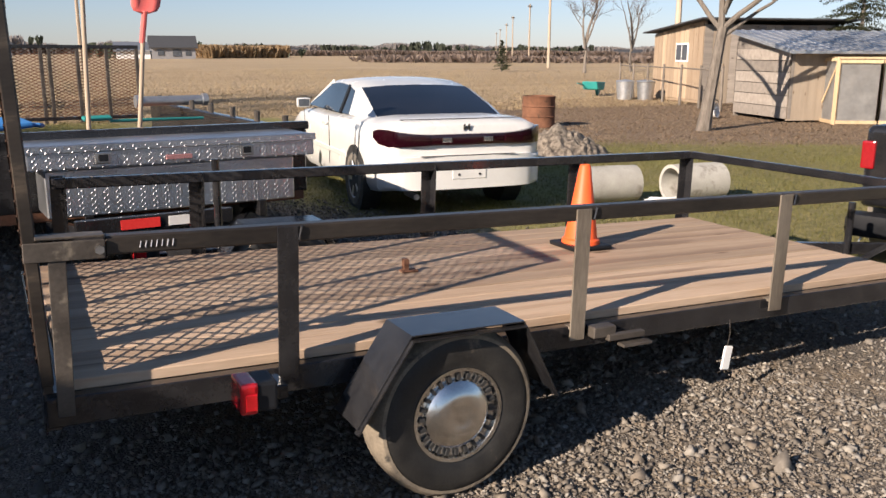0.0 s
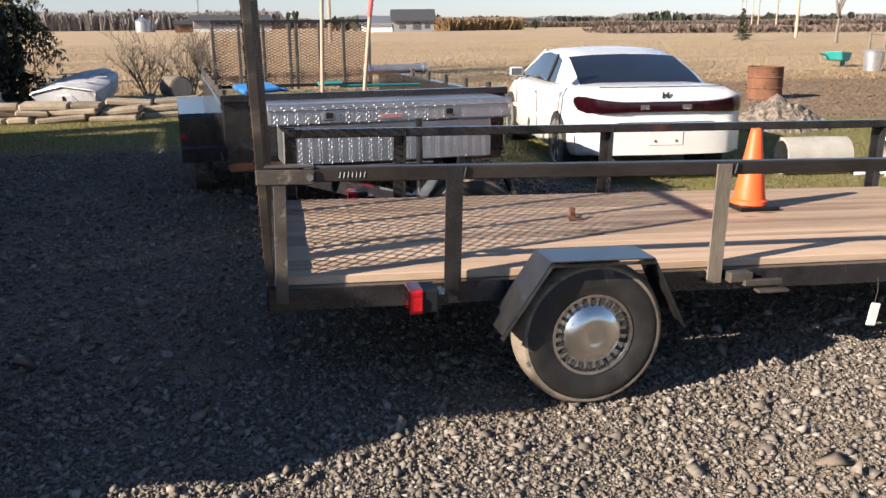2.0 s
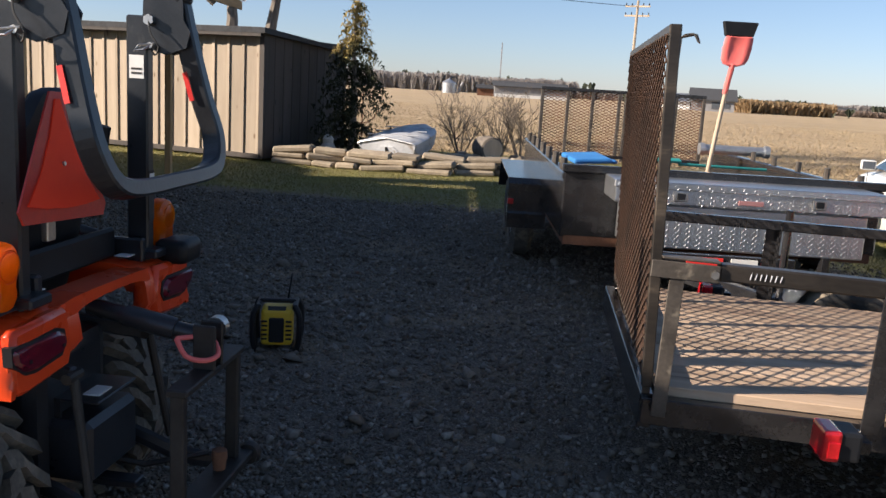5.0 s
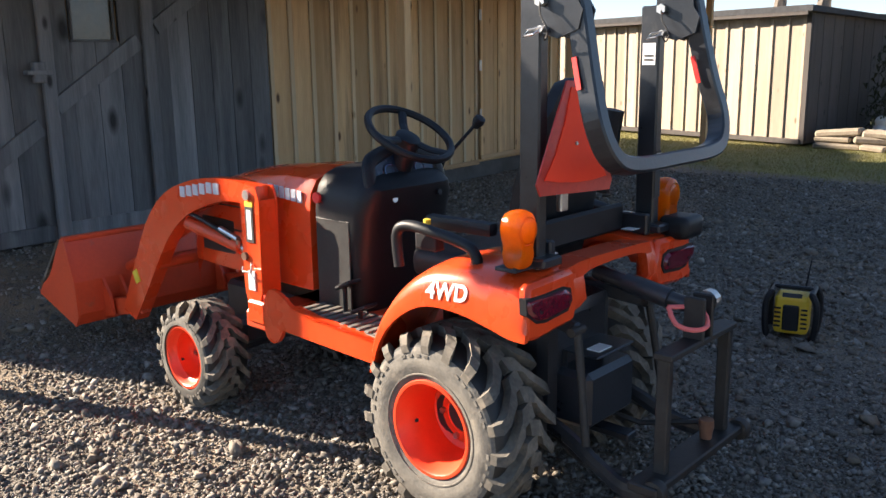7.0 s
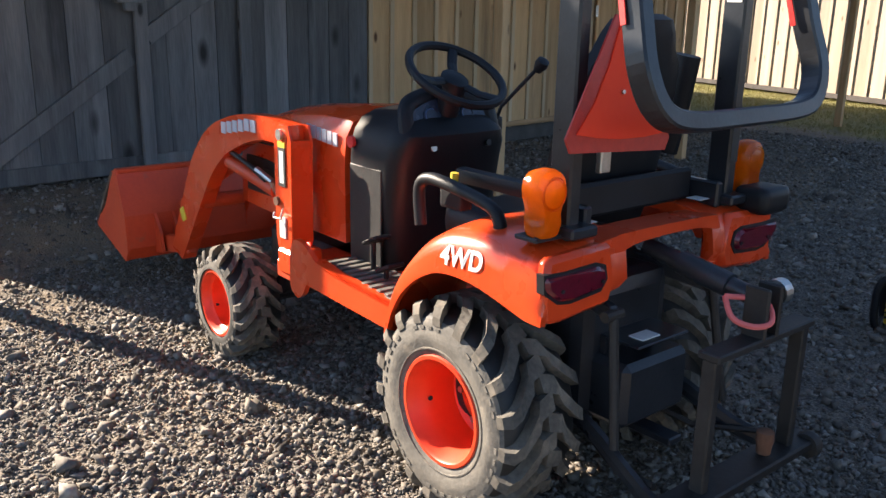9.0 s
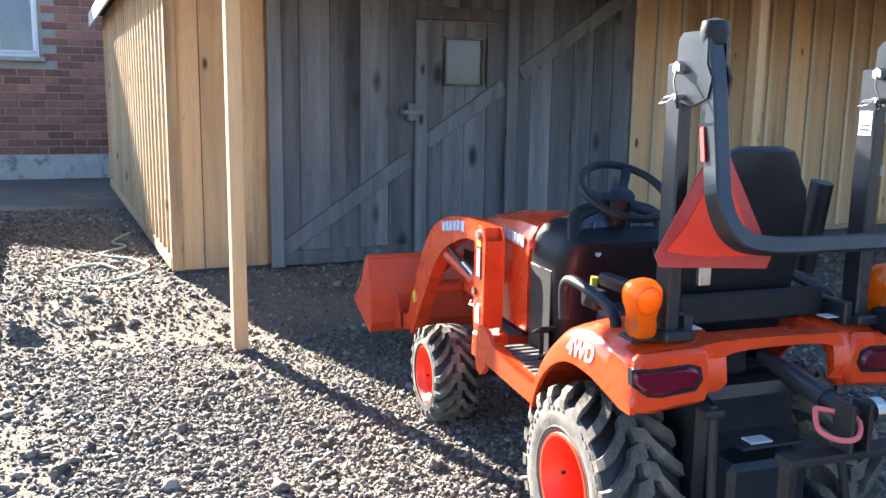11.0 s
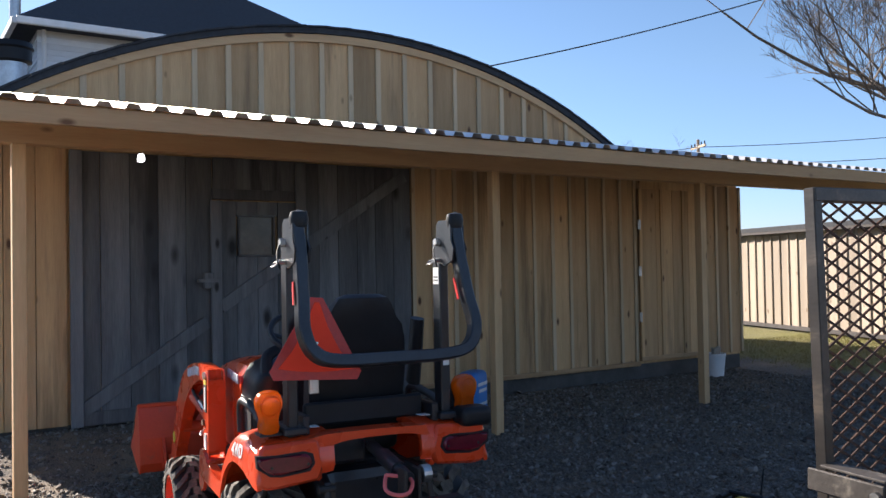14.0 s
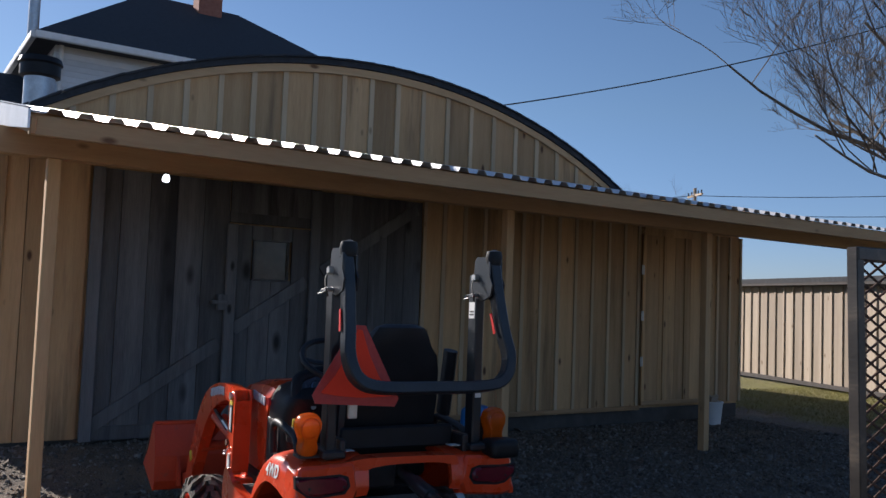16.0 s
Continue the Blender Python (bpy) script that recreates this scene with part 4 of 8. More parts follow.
# cone on the deck
cone = thing("traffic_cone", TR @ pose(3.0, 1.19, DZ), "orange traffic cone with black base on the deck", "traffic cone")
bb = B()
bb.box((0, 0, 0.014), (0.27, 0.27, 0.028), bevel=0.012, seg=2)
part("base", bb, M["plastic_black"], cone)
bb = B()
bb.lathe([(0.115, 0.026), (0.112, 0.05), (0.098, 0.06), (0.034, 0.485), (0.026, 0.495), (0.022, 0.495), (0.03, 0.40)], 32, "z")
part("body", bb, M["cone"], cone, smooth=True)


# ---- compact tractor with loader ----
TC = pose(-1.61, 2.657, 0.05, 0, 0, 174.5)
tc = thing("compact_tractor", TC, "compact orange tractor with front loader parked on gravel", "tractor")


def lug_wheel(m, r, w, rim_r, lugs, dish):
    """Chunky bar-lug tyre, painted dished rim; axle along y, outside at +y."""
    body = r - 0.036
    side = [(rim_r, 0.40), (rim_r + 0.010, 0.455), (rim_r + 0.022, 0.47), (body * 0.72, 0.497), (body * 0.80, 0.502), (body * 0.815, 0.496), (body * 0.90, 0.495), (body * 0.915, 0.487), (body * 0.945, 0.47)]
    wheel = part("wheel", B().lathe([(q, h * w) for q, h in side], 64, "y"), M["rubber"], tc, "dusty black agricultural tyre", True, m)
    part("inner_wall", B().lathe([(q, -h * w) for q, h in side], 40, "y"), M["rubber"], wheel, smooth=True)
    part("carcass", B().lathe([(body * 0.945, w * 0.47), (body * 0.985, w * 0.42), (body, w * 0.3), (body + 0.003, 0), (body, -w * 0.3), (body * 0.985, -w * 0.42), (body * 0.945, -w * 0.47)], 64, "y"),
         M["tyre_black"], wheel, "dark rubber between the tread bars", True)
    # raised ring and worn lettering of the sidewall
    part("bead_ring", B().tube([((rim_r + 0.03) * math.cos(t), w * 0.478, (rim_r + 0.03) * math.sin(t)) for t in [2 * math.pi * k / 48 for k in range(48)]], 0.0035, 5, True), M["rubber"], wheel)
    bb = B()
    for k in range(46):
        if k % 15 in (0, 1, 2, 9, 10):
            continue
        t = 2 * math.pi * k / 46
        bb.box((0, 0, 0), (0.010, 0.004, 0.018), m=Matrix.Rotation(-t, 4, "Y") @ Matrix.Translation((body * 0.86, w * 0.497, 0)))
    tagged(part("raised_mark", bb, M["rubber"], wheel), kind="stuff")
    bb = B()
    for k in range(lugs):
        for s in (1, -1):
            t = 2 * math.pi * (k + (0.5 if s > 0 else 0.0)) / lugs
            pitch = 2 * math.pi / lugs
            cols = []
            for dy, dt, top, low, hw in ((-0.05, 0.0, 0.0, 0.985, 0.40), (0.13, 0.16, 0.0, 0.985, 0.40), (0.17, 0.48, 0.0, 0.985, 0.36), (0.36, 1.02, -0.003, 0.97, 0.30), (0.46, 1.20, -0.012, 0.93, 0.28), (0.505, 1.24, -0.040, 0.90, 0.27)):
                tt, yy = t + dt * pitch, s * dy * w
                h = hw * pitch * 0.62
                cols.append([bb.bm.verts.new((q * math.cos(tt + a), yy, q * math.sin(tt + a))) for q, a in ((body * low, -h * 1.18), (r + top, -h), (r + top, h), (body * low, h * 1.18))])
            for a, c in zip(cols, cols[1:]):
                for j in range(3):
                    bb.bm.faces.new((a[j], a[j + 1], c[j + 1], c[j]))
            bb.bm.faces.new(cols[0])
            bb.bm.faces.new(cols[-1])
    part("tread", bb, M["tread"], wheel, "chunky muddy tread bars")
    rim = part("rim", B().lathe([(rim_r + 0.012, w * 0.44), (rim_r + 0.006, w * 0.475), (rim_r - 0.004, w * 0.475), (rim_r - 0.010, w * 0.45), (rim_r - 0.014, w * 0.36), (rim_r - 0.028, w * 0.30), (rim_r - 0.030, w * 0.12),
                                 (rim_r - 0.036, dish + 0.012), (rim_r * 0.66, dish), (rim_r * 0.64, dish + 0.006), (rim_r * 0.40, dish + 0.012), (rim_r * 0.36, dish + 0.005), (rim_r * 0.34, dish - 0.03), (0.0, dish - 0.03)], 48, "y"),
               M["rim_red"], wheel, "orange-red painted dished rim", True)
    for k in range(5):
        t = 2 * math.pi * k / 5 + 0.3
        c = Vector((math.cos(t), 0, math.sin(t))) * rim_r * 0.52
        part("lug_nut", B().rod((c.x, dish, c.z), (c.x, dish + 0.022, c.z), 0.011, n=6), M["steel"], rim)
    part("valve", B().rod((rim_r * 0.82, w * 0.2, 0.02), (rim_r * 0.76, w * 0.24, 0.02), 0.007, n=6), M["plastic_black"], rim)
    return wheel


for s in (1, -1):
    rz = 0 if s > 0 else 180
    lug_wheel(pose(-0.12, s * 0.392, 0.330, 0, 20, rz), 0.335, 0.29, 0.163, 19, -0.04)
    lug_wheel(pose(1.405, s * 0.42, 0.238, 0, 35, rz), 0.245, 0.22, 0.140, 17, -0.02)


def curve(pts, n=4):
    """Points of a smooth curve through the given ones."""
    out = []
    p = [pts[0]] + list(pts) + [pts[-1]]
    for i in range(1, len(p) - 2):
        for k in range(n):
            t = k / n
            out.append(tuple(0.5 * (2 * b1 + (c1 - a1) * t + (2 * a1 - 5 * b1 + 4 * c1 - d1) * t * t + (3 * b1 - a1 - 3 * c1 + d1) * t ** 3)
                             for a1, b1, c1, d1 in zip(p[i - 1], p[i], p[i + 1], p[i + 2])))
    return out + [tuple(pts[-1])]


# fenders: a curved top shell, a rounded shoulder and an outer skirt in one moulding
top_line = curve([(0.175, 0.49), (0.155, 0.60), (0.098, 0.715), (0.005, 0.815), (-0.11, 0.882), (-0.27, 0.902), (-0.42, 0.892), (-0.49, 0.868), (-0.512, 0.77)])
low_line = curve([(0.148, 0.49), (0.118, 0.575), (0.062, 0.655), (-0.025, 0.722), (-0.12, 0.757), (-0.25, 0.757), (-0.37, 0.733), (-0.45, 0.714), (-0.508, 0.712)])
for s in (1, -1):
    bb = B()
    rows = []
    for (xo, zo), (xi, zi) in zip(top_line, low_line):
        sh = 0.035
        rows.append([bb.bm.verts.new(v) for v in (
            (xo, s * 0.20, zo + 0.012), (xo, s * 0.36, zo + 0.012), (xo, s * 0.445, zo), (xo * 0.985, s * 0.490, zo - 0.012), (xo * 0.97 + xi * 0.03, s * 0.516, zo - sh),
            (0.45 * xo + 0.55 * xi, s * 0.526, 0.45 * zo + 0.55 * zi), (xi, s * 0.526, zi), (xi, s * 0.508, zi), (xi * 0.98 + xo * 0.02, s * 0.503, zi * 0.6 + zo * 0.4),
            (xo * 0.93 + xi * 0.07, s * 0.47, zo - 0.045), (xo * 0.95, s * 0.20, zo - 0.02))])
    for a, c in zip(rows, rows[1:]):
        for j in range(len(a)):
            k = (j + 1) % len(a)
            bb.bm.faces.new((a[j], a[k], c[k], c[j]))
    bb.bm.faces.new(rows[0])
    bb.bm.faces.new(rows[-1])
    bb.prism([(s * 0.51, 0.885), (s * 0.522, 0.80), (s * 0.515, 0.715), (s * 0.46, 0.706), (s * 0.265, 0.722), (s * 0.245, 0.78), (s * 0.27, 0.895)], -0.512, -0.468, "x", bevel=0.014)
    bb.box((-0.46, s * 0.262, 0.80), (0.06, 0.03, 0.17), bevel=0.01)
    fender = part("fender", bb, M["orange"], tc, "glossy orange rear fender", True)
    if s > 0:
        left_fender = fender
    lamp = part("tail_lamp", B().prism([(s * y, z) for y, z in ((0.528, 0.842), (0.522, 0.805), (0.475, 0.772), (0.43, 0.765), (0.315, 0.775), (0.296, 0.80), (0.305, 0.832), (0.34, 0.842), (0.45, 0.838))], -0.527, -0.49, "x", bevel=0.010), M["tail_red"], fender, "dark red tail lamp", True)
    part("lamp_gasket", B().prism([(s * y, z) for y, z in ((0.530, 0.850), (0.526, 0.80), (0.475, 0.764), (0.43, 0.757), (0.31, 0.767), (0.287, 0.798), (0.297, 0.838), (0.335, 0.850), (0.45, 0.846))], -0.516, -0.49, "x"), M["plastic_black"], lamp)
    for y in (0.32, 0.47):
        part("screw", B().rod((-0.525, s * y, 0.80), (-0.530, s * y, 0.80), 0.006, n=8), M["plastic_black"], lamp)
bb = B()
bb.prism(curve([(-0.27, 0.80), (-0.22, 0.85), (-0.12, 0.872), (0.12, 0.872), (0.22, 0.85), (0.27, 0.80), (0.30, 0.895), (0, 0.905), (-0.30, 0.895)], 3)[:-1], -0.50, -0.40, "x")
part("rear_bridge", bb, M["orange"], tc, smooth=True)


def text_part(body, size, m, material, parent, name="lettering", shear=0.15):
    cu = bpy.data.curves.new(name, "FONT")
    cu.body, cu.size, cu.extrude, cu.offset, cu.shear = body, size, 0.001, size * 0.032, shear
    tmp = bpy.data.objects.new("tmp", cu)
    scene.collection.objects.link(tmp)
    me = bpy.data.meshes.new_from_object(tmp.evaluated_get(bpy.context.evaluated_depsgraph_get()))
    bpy.data.objects.remove(tmp)
    me.materials.clear()
    me.materials.append(material)
    return part(name, me, material, parent, m=m)


from mathutils.bvhtree import BVHTree


def press_on(ob, onto, gap):
    """Lays flat lettering on the curved side of a moulding, along y."""
    tree = BVHTree.FromPolygons([v.co for v in onto.data.vertices], [list(p.vertices) for p in onto.data.polygons])
    for v in ob.data.vertices:
        w = ob.matrix_basis @ v.co
        hit = tree.ray_cast(Vector((w.x, 1.0, w.z)), Vector((0, -1, 0)))[0]
        if hit is not None:
            w.y = hit.y + gap + (0.001 if v.co.z > 0 else 0.0)
        v.co = w
    ob.matrix_basis = Matrix.Identity(4)


LEFTWARD = Matrix(((-1, 0, 0, 0), (0, 0, 1, 0), (0, 1, 0, 0), (0, 0, 0, 1)))
lettering = text_part("4WD", 0.076, Matrix.Translation((-0.115, 0.560, 0.788)) @ pose(0, 0, 0, 0, 4, 0) @ LEFTWARD, M["sticker"], tc)
press_on(lettering, left_fender, 0.0025)

# chassis, engine block, axles
part("chassis", B().box((0.55, 0, 0.40), (2.1, 0.30, 0.20), bevel=0.02), M["frame_black"], tc)
part("transmission", B().box((-0.12, 0, 0.50), (0.50, 0.40, 0.44), bevel=0.05, seg=2), M["frame_black"], tc)
part("front_axle", B().rod((1.385, -0.42, 0.25), (1.385, 0.42, 0.25), 0.05).box((1.385, 0, 0.30), (0.14, 0.5, 0.12), bevel=0.02), M["frame_black"], tc)
part("rear_axle", B().rod((-0.07, -0.36, 0.32), (-0.07, 0.36, 0.32), 0.075, n=16), M["frame_black"], tc)
part("mower_shaft_guard", B().box((0.3, 0, 0.30), (0.5, 0.24, 0.12), bevel=0.03), M["frame_black"], tc)
# foot platform
platform = part("platform", B().box((0.50, 0, 0.535), (0.56, 0.90, 0.02), bevel=0.004), M["orange_worn"], tc)
for s in (1, -1):
    bb = B()
    bb.prism([(0.20, 0.555), (0.55, 0.572)] + curve([(0.66, 0.585), (0.73, 0.63), (0.80, 0.645), (0.84, 0.60), (0.85, 0.52), (0.845, 0.45), (0.80, 0.42), (0.76, 0.44), (0.73, 0.487)], 4) + [(0.20, 0.468)], s * 0.448, s * 0.468, "y")
    bb.prism([(0.20, 0.555), (0.55, 0.572), (0.68, 0.592), (0.68, 0.584), (0.55, 0.564), (0.20, 0.547)], s * 0.42, s * 0.468, "y")
    part("side_skirt", bb, M["orange"], tc)
    bb = B()
    bb.box((0.47, s * 0.34, 0.552), (0.52, 0.20, 0.014), bevel=0.004)
    mat_part = part("rubber_mat", bb, M["rubber"], tc, "ribbed grey rubber foot mat")
    for k in range(11):
        part("rib", B().box((0.235 + k * 0.047, s * 0.34, 0.562), (0.026, 0.18, 0.010), bevel=0.003), M["rubber"], mat_part)
# hood
bb = B()
rows = []
for x, w, zt in ((0.79, 0.255, 1.095), (0.82, 0.257, 1.10), (1.0, 0.255, 1.10), (1.3, 0.245, 1.07), (1.55, 0.232, 1.01), (1.72, 0.215, 0.92), (1.77, 0.19, 0.82), (1.77, 0.18, 0.62)):
    z0 = 0.60
    half = [(0.0, zt), (w * 0.55, zt - 0.008), (w * 0.84, zt - 0.035), (w * 0.97, zt - 0.09), (w, zt - 0.17), (w, z0)]
    ring = [(x, y, z) for y, z in half] + [(x, -y, z) for y, z in half[:0:-1]]
    rows.append([bb.bm.verts.new(v) for v in ring])
for a, c in zip(rows, rows[1:]):
    for j in range(len(a)):
        k = (j + 1) % len(a)
        bb.bm.faces.new((a[j], a[k], c[k], c[j]))
bb.bm.faces.new(rows[0])
bb.bm.faces.new(rows[-1])
hood = part("hood", bb, M["orange"], tc, "glossy orange engine hood", True)
for s in (1, -1):
    for k in range(6):
        part("name_bar", B().box((1.045 - k * 0.039, s * 0.2575, 1.005 - 0.003 * k), (0.029, 0.006, 0.050), bevel=0.001), M["print_grey"], hood)
    part("badge", B().rod((0.725, s * 0.262, 1.0), (0.725, s * 0.274, 1.0), 0.022, n=20), M["tape_red"], hood, "small round red badge")
    for k in range(2):
        part("seam", B().box((1.28, s * 0.2475, 0.90 - 0.11 * k), (0.85, 0.004, 0.006)), M["ink"], hood)
    part("grille", B().box((1.45, s * 0.236, 0.75), (0.34, 0.012, 0.16), bevel=0.004), M["plastic_black"], hood)
for s in (1, -1):
    part("headlamp", B().box((1.765, s * 0.11, 0.88), (0.03, 0.10, 0.07), bevel=0.012, seg=2), M["chrome"], hood)
# dash cowl: rounded sections from the footboard up to the instrument hood
bb = B()
rows = []
for z, x0, x1, w in ((0.53, 0.50, 0.80, 0.235), (0.62, 0.485, 0.80, 0.255), (0.80, 0.47, 0.80, 0.265), (0.94, 0.445, 0.80, 0.268), (1.00, 0.425, 0.80, 0.264), (1.045, 0.42, 0.797, 0.250), (1.085, 0.45, 0.785, 0.222), (1.11, 0.50, 0.765, 0.17), (1.12, 0.56, 0.74, 0.10)):
    cx, hx = (x0 + x1) / 2, (x1 - x0) / 2
    ring = []
    for k in range(28):
        t = 2 * math.pi * k / 28
        c, q = math.cos(t), math.sin(t)
        ring.append((cx + hx * math.copysign(abs(c) ** 0.42, c), w * math.copysign(abs(q) ** 0.42, q)))
    rows.append([bb.bm.verts.new((x, y, z)) for x, y in ring])
for a, c in zip(rows, rows[1:]):
    for j in range(28):
        k = (j + 1) % 28
        bb.bm.faces.new((a[j], a[k], c[k], c[j]))
bb.bm.faces.new(rows[0])
bb.bm.faces.new(rows[-1])
cowl = part("dash_cowl", bb, M["plastic_black"], tc, "black plastic dashboard cowl", True)
for s in (1, -1):
    part("side_panel", B().box((0.64, s * 0.2635, 0.74), (0.20, 0.008, 0.36), bevel=0.003), M["tyre_black"], cowl)
part("cluster_hood", B().tube(curve([(0.47, 0.20, 1.03), (0.50, 0.19, 1.13), (0.52, 0.13, 1.165), (0.535, 0, 1.185), (0.52, -0.13, 1.165), (0.50, -0.19, 1.13), (0.47, -0.20, 1.03)], 5), 0.024, 10, flat=(0.03, 0.02)), M["plastic_black"], cowl, smooth=True)
part("instrument_panel", B().prism(curve([(-0.17, 0.0), (-0.165, 0.10), (-0.12, 0.135), (0, 0.15), (0.12, 0.135), (0.165, 0.10), (0.17, 0.0)], 3), -0.006, 0.006, "x"), M["dial"], cowl, "dark blue instrument panel", m=Matrix.Translation((0.465, 0, 1.035)) @ pose(0, 0, 0, 0, 22, 0))
for y, r in ((0.085, 0.036), (0.0, 0.022), (-0.08, 0.030)):
    gg = part("gauge", B().lathe([(r, 0), (r, 0.003), (r * 0.88, 0.004), (r * 0.86, 0.001), (0, 0.001)], 24, "z"), M["dial"], cowl, m=Matrix.Translation((0.485, y, 1.105)) @ pose(0, 0, 0, 0, -68, 0))
    part("scale_ring", B().tube([(r * 0.78 * math.cos(t), r * 0.78 * math.sin(t), 0.003) for t in [radians(-30 + 12 * k) for k in range(21)]], 0.0016, 4), M["print_blue"], gg)
part("key_switch", B().rod((0.45, 0.12, 1.0), (0.425, 0.12, 1.005), 0.014, n=10), M["steel"], cowl)
part("headlight_knob", B().rod((0.44, -0.13, 1.0), (0.415, -0.13, 1.005), 0.012, n=10), M["plastic_black"], cowl)
# steering
part("steering_column", B().rod((0.58, 0, 0.98), (0.455, 0, 1.225), 0.055, 0.040, 18), M["plastic_black"], tc, smooth=True)
SW = Matrix.Translation((0.455, 0.0, 1.250)) @ pose(0, 0, 0, 0, -32, 0)
steer = part("steering_wheel", B().tube([(0.178 * math.cos(t), 0.178 * math.sin(t), 0.0) for t in [2 * math.pi * k / 32 for k in range(32)]], 0.016, 8, True), M["plastic_black"], tc, "black three-spoke steering wheel", True, SW)
part("hub", B().lathe([(0.0, -0.05), (0.05, -0.045), (0.052, -0.015), (0.03, -0.005), (0.0, -0.004)], 20, "z"), M["plastic_black"], steer, smooth=True)
for a in (90, 210, 330):
    t = radians(a)
    part("spoke", B().tube([(0.03 * math.cos(t), 0.03 * math.sin(t), -0.025), (0.10 * math.cos(t), 0.10 * math.sin(t), -0.022), (0.172 * math.cos(t), 0.172 * math.sin(t), 0)], 0.014, 8, flat=(0.02, 0.01)), M["plastic_black"], steer)
lever = part("loader_lever", B().tube([(0.62, -0.30, 0.95), (0.56, -0.32, 1.11), (0.44, -0.385, 1.26)], 0.008, 8), M["plastic_black"], tc, smooth=True)
part("knob", B().lathe([(0.0, -0.035), (0.016, -0.03), (0.027, 0.0), (0.024, 0.02), (0.0, 0.03)], 16, "z"), M["plastic_black"], lever, m=Matrix.Translation((0.425, -0.392, 1.276)) @ pose(0, 0, 0, 0, -40, 0), smooth=True)
part("lever_base", B().box((0.63, -0.31, 1.02), (0.09, 0.10, 0.10), bevel=0.015, seg=2), M["plastic_black"], tc)
for x, y, h in ((0.42, 0.30, 0.17), (0.30, 0.33, 0.10)):
    pedal = part("pedal", B().rod((x + 0.12, y, 0.50), (x + 0.12, y, 0.50 + h), 0.010, n=8).box((x + 0.10, y, 0.51 + h), (0.09, 0.07, 0.015), rot=(0, 25, 0), bevel=0.004), M["plastic_black"], tc)
# seat
bb = B()
bb.box((0.02, 0, 0.80), (0.46, 0.46, 0.11), bevel=0.045, seg=3)
seat = part("seat", bb, M["plastic_black"], tc, "black vinyl seat cushion", True)
bb = B()
rows = []
for z, x, w, d in ((0.83, -0.20, 0.22, 0.05), (0.95, -0.225, 0.235, 0.055), (1.12, -0.26, 0.24, 0.05), (1.26, -0.295, 0.225, 0.045), (1.33, -0.31, 0.205, 0.045), (1.37, -0.32, 0.17, 0.045), (1.42, -0.33, 0.145, 0.048), (1.455, -0.338, 0.12, 0.042), (1.47, -0.34, 0.08, 0.02)):
    ring = [(x + d, 0), (x + d, w * 0.7), (x + d * 0.3, w), (x - d * 0.5, w * 0.95), (x - d, w * 0.6), (x - d, 0), (x - d, -w * 0.6), (x - d * 0.5, -w * 0.95), (x + d * 0.3, -w), (x + d, -w * 0.7)]
    rows.append([bb.bm.verts.new((px, py, z)) for px, py in ring])
for a, c in zip(rows, rows[1:]):
    for j in range(len(a)):
        k = (j + 1) % len(a)
        bb.bm.faces.new((a[j], a[k], c[k], c[j]))
bb.bm.faces.new(rows[0])
bb.bm.faces.new(rows[-1])
part("backrest", bb, M["plastic_black"], tc, "tall black vinyl backrest", True)
for s in (1, -1):
    part("armrest", B().tube([(-0.24, s * 0.29, 1.05), (-0.27, s * 0.29, 1.20), (-0.295, s * 0.29, 1.35)], 0.03, 10, flat=(0.03, 0.045)) if s < 0 else B().box((-0.05, 0.28, 0.98), (0.30, 0.05, 0.05), bevel=0.018, seg=2), M["plastic_black"], tc, smooth=True)
part("seat_base", B().box((-0.02, 0, 0.70), (0.46, 0.42, 0.10), bevel=0.02), M["plastic_black"], tc)
part("rear_panel", B().box((-0.345, 0, 0.965), (0.03, 0.56, 0.10), bevel=0.01), M["plastic_black"], tc)
# grab handles on the fenders
for s in (1, -1):
    hb = part("grab_handle", B().tube(curve([(0.10, s * 0.43, 0.84), (0.11, s * 0.43, 0.945), (0.075, s * 0.43, 0.985), (-0.02, s * 0.43, 0.985), (-0.20, s * 0.43, 0.955), (-0.245, s * 0.43, 0.92), (-0.25, s * 0.43, 0.88)], 5), 0.019, 10),
              M["plastic_black"], tc, "black plastic grab handle", True)
part("lever_boot", B().box((0.02, 0.36, 0.93), (0.10, 0.05, 0.07), bevel=0.012, seg=2), M["plastic_black"], tc)
part("lever_knob", B().rod((0.05, 0.35, 0.90), (0.04, 0.35, 1.0), 0.013, n=10), M["sticker_yellow"], tc)
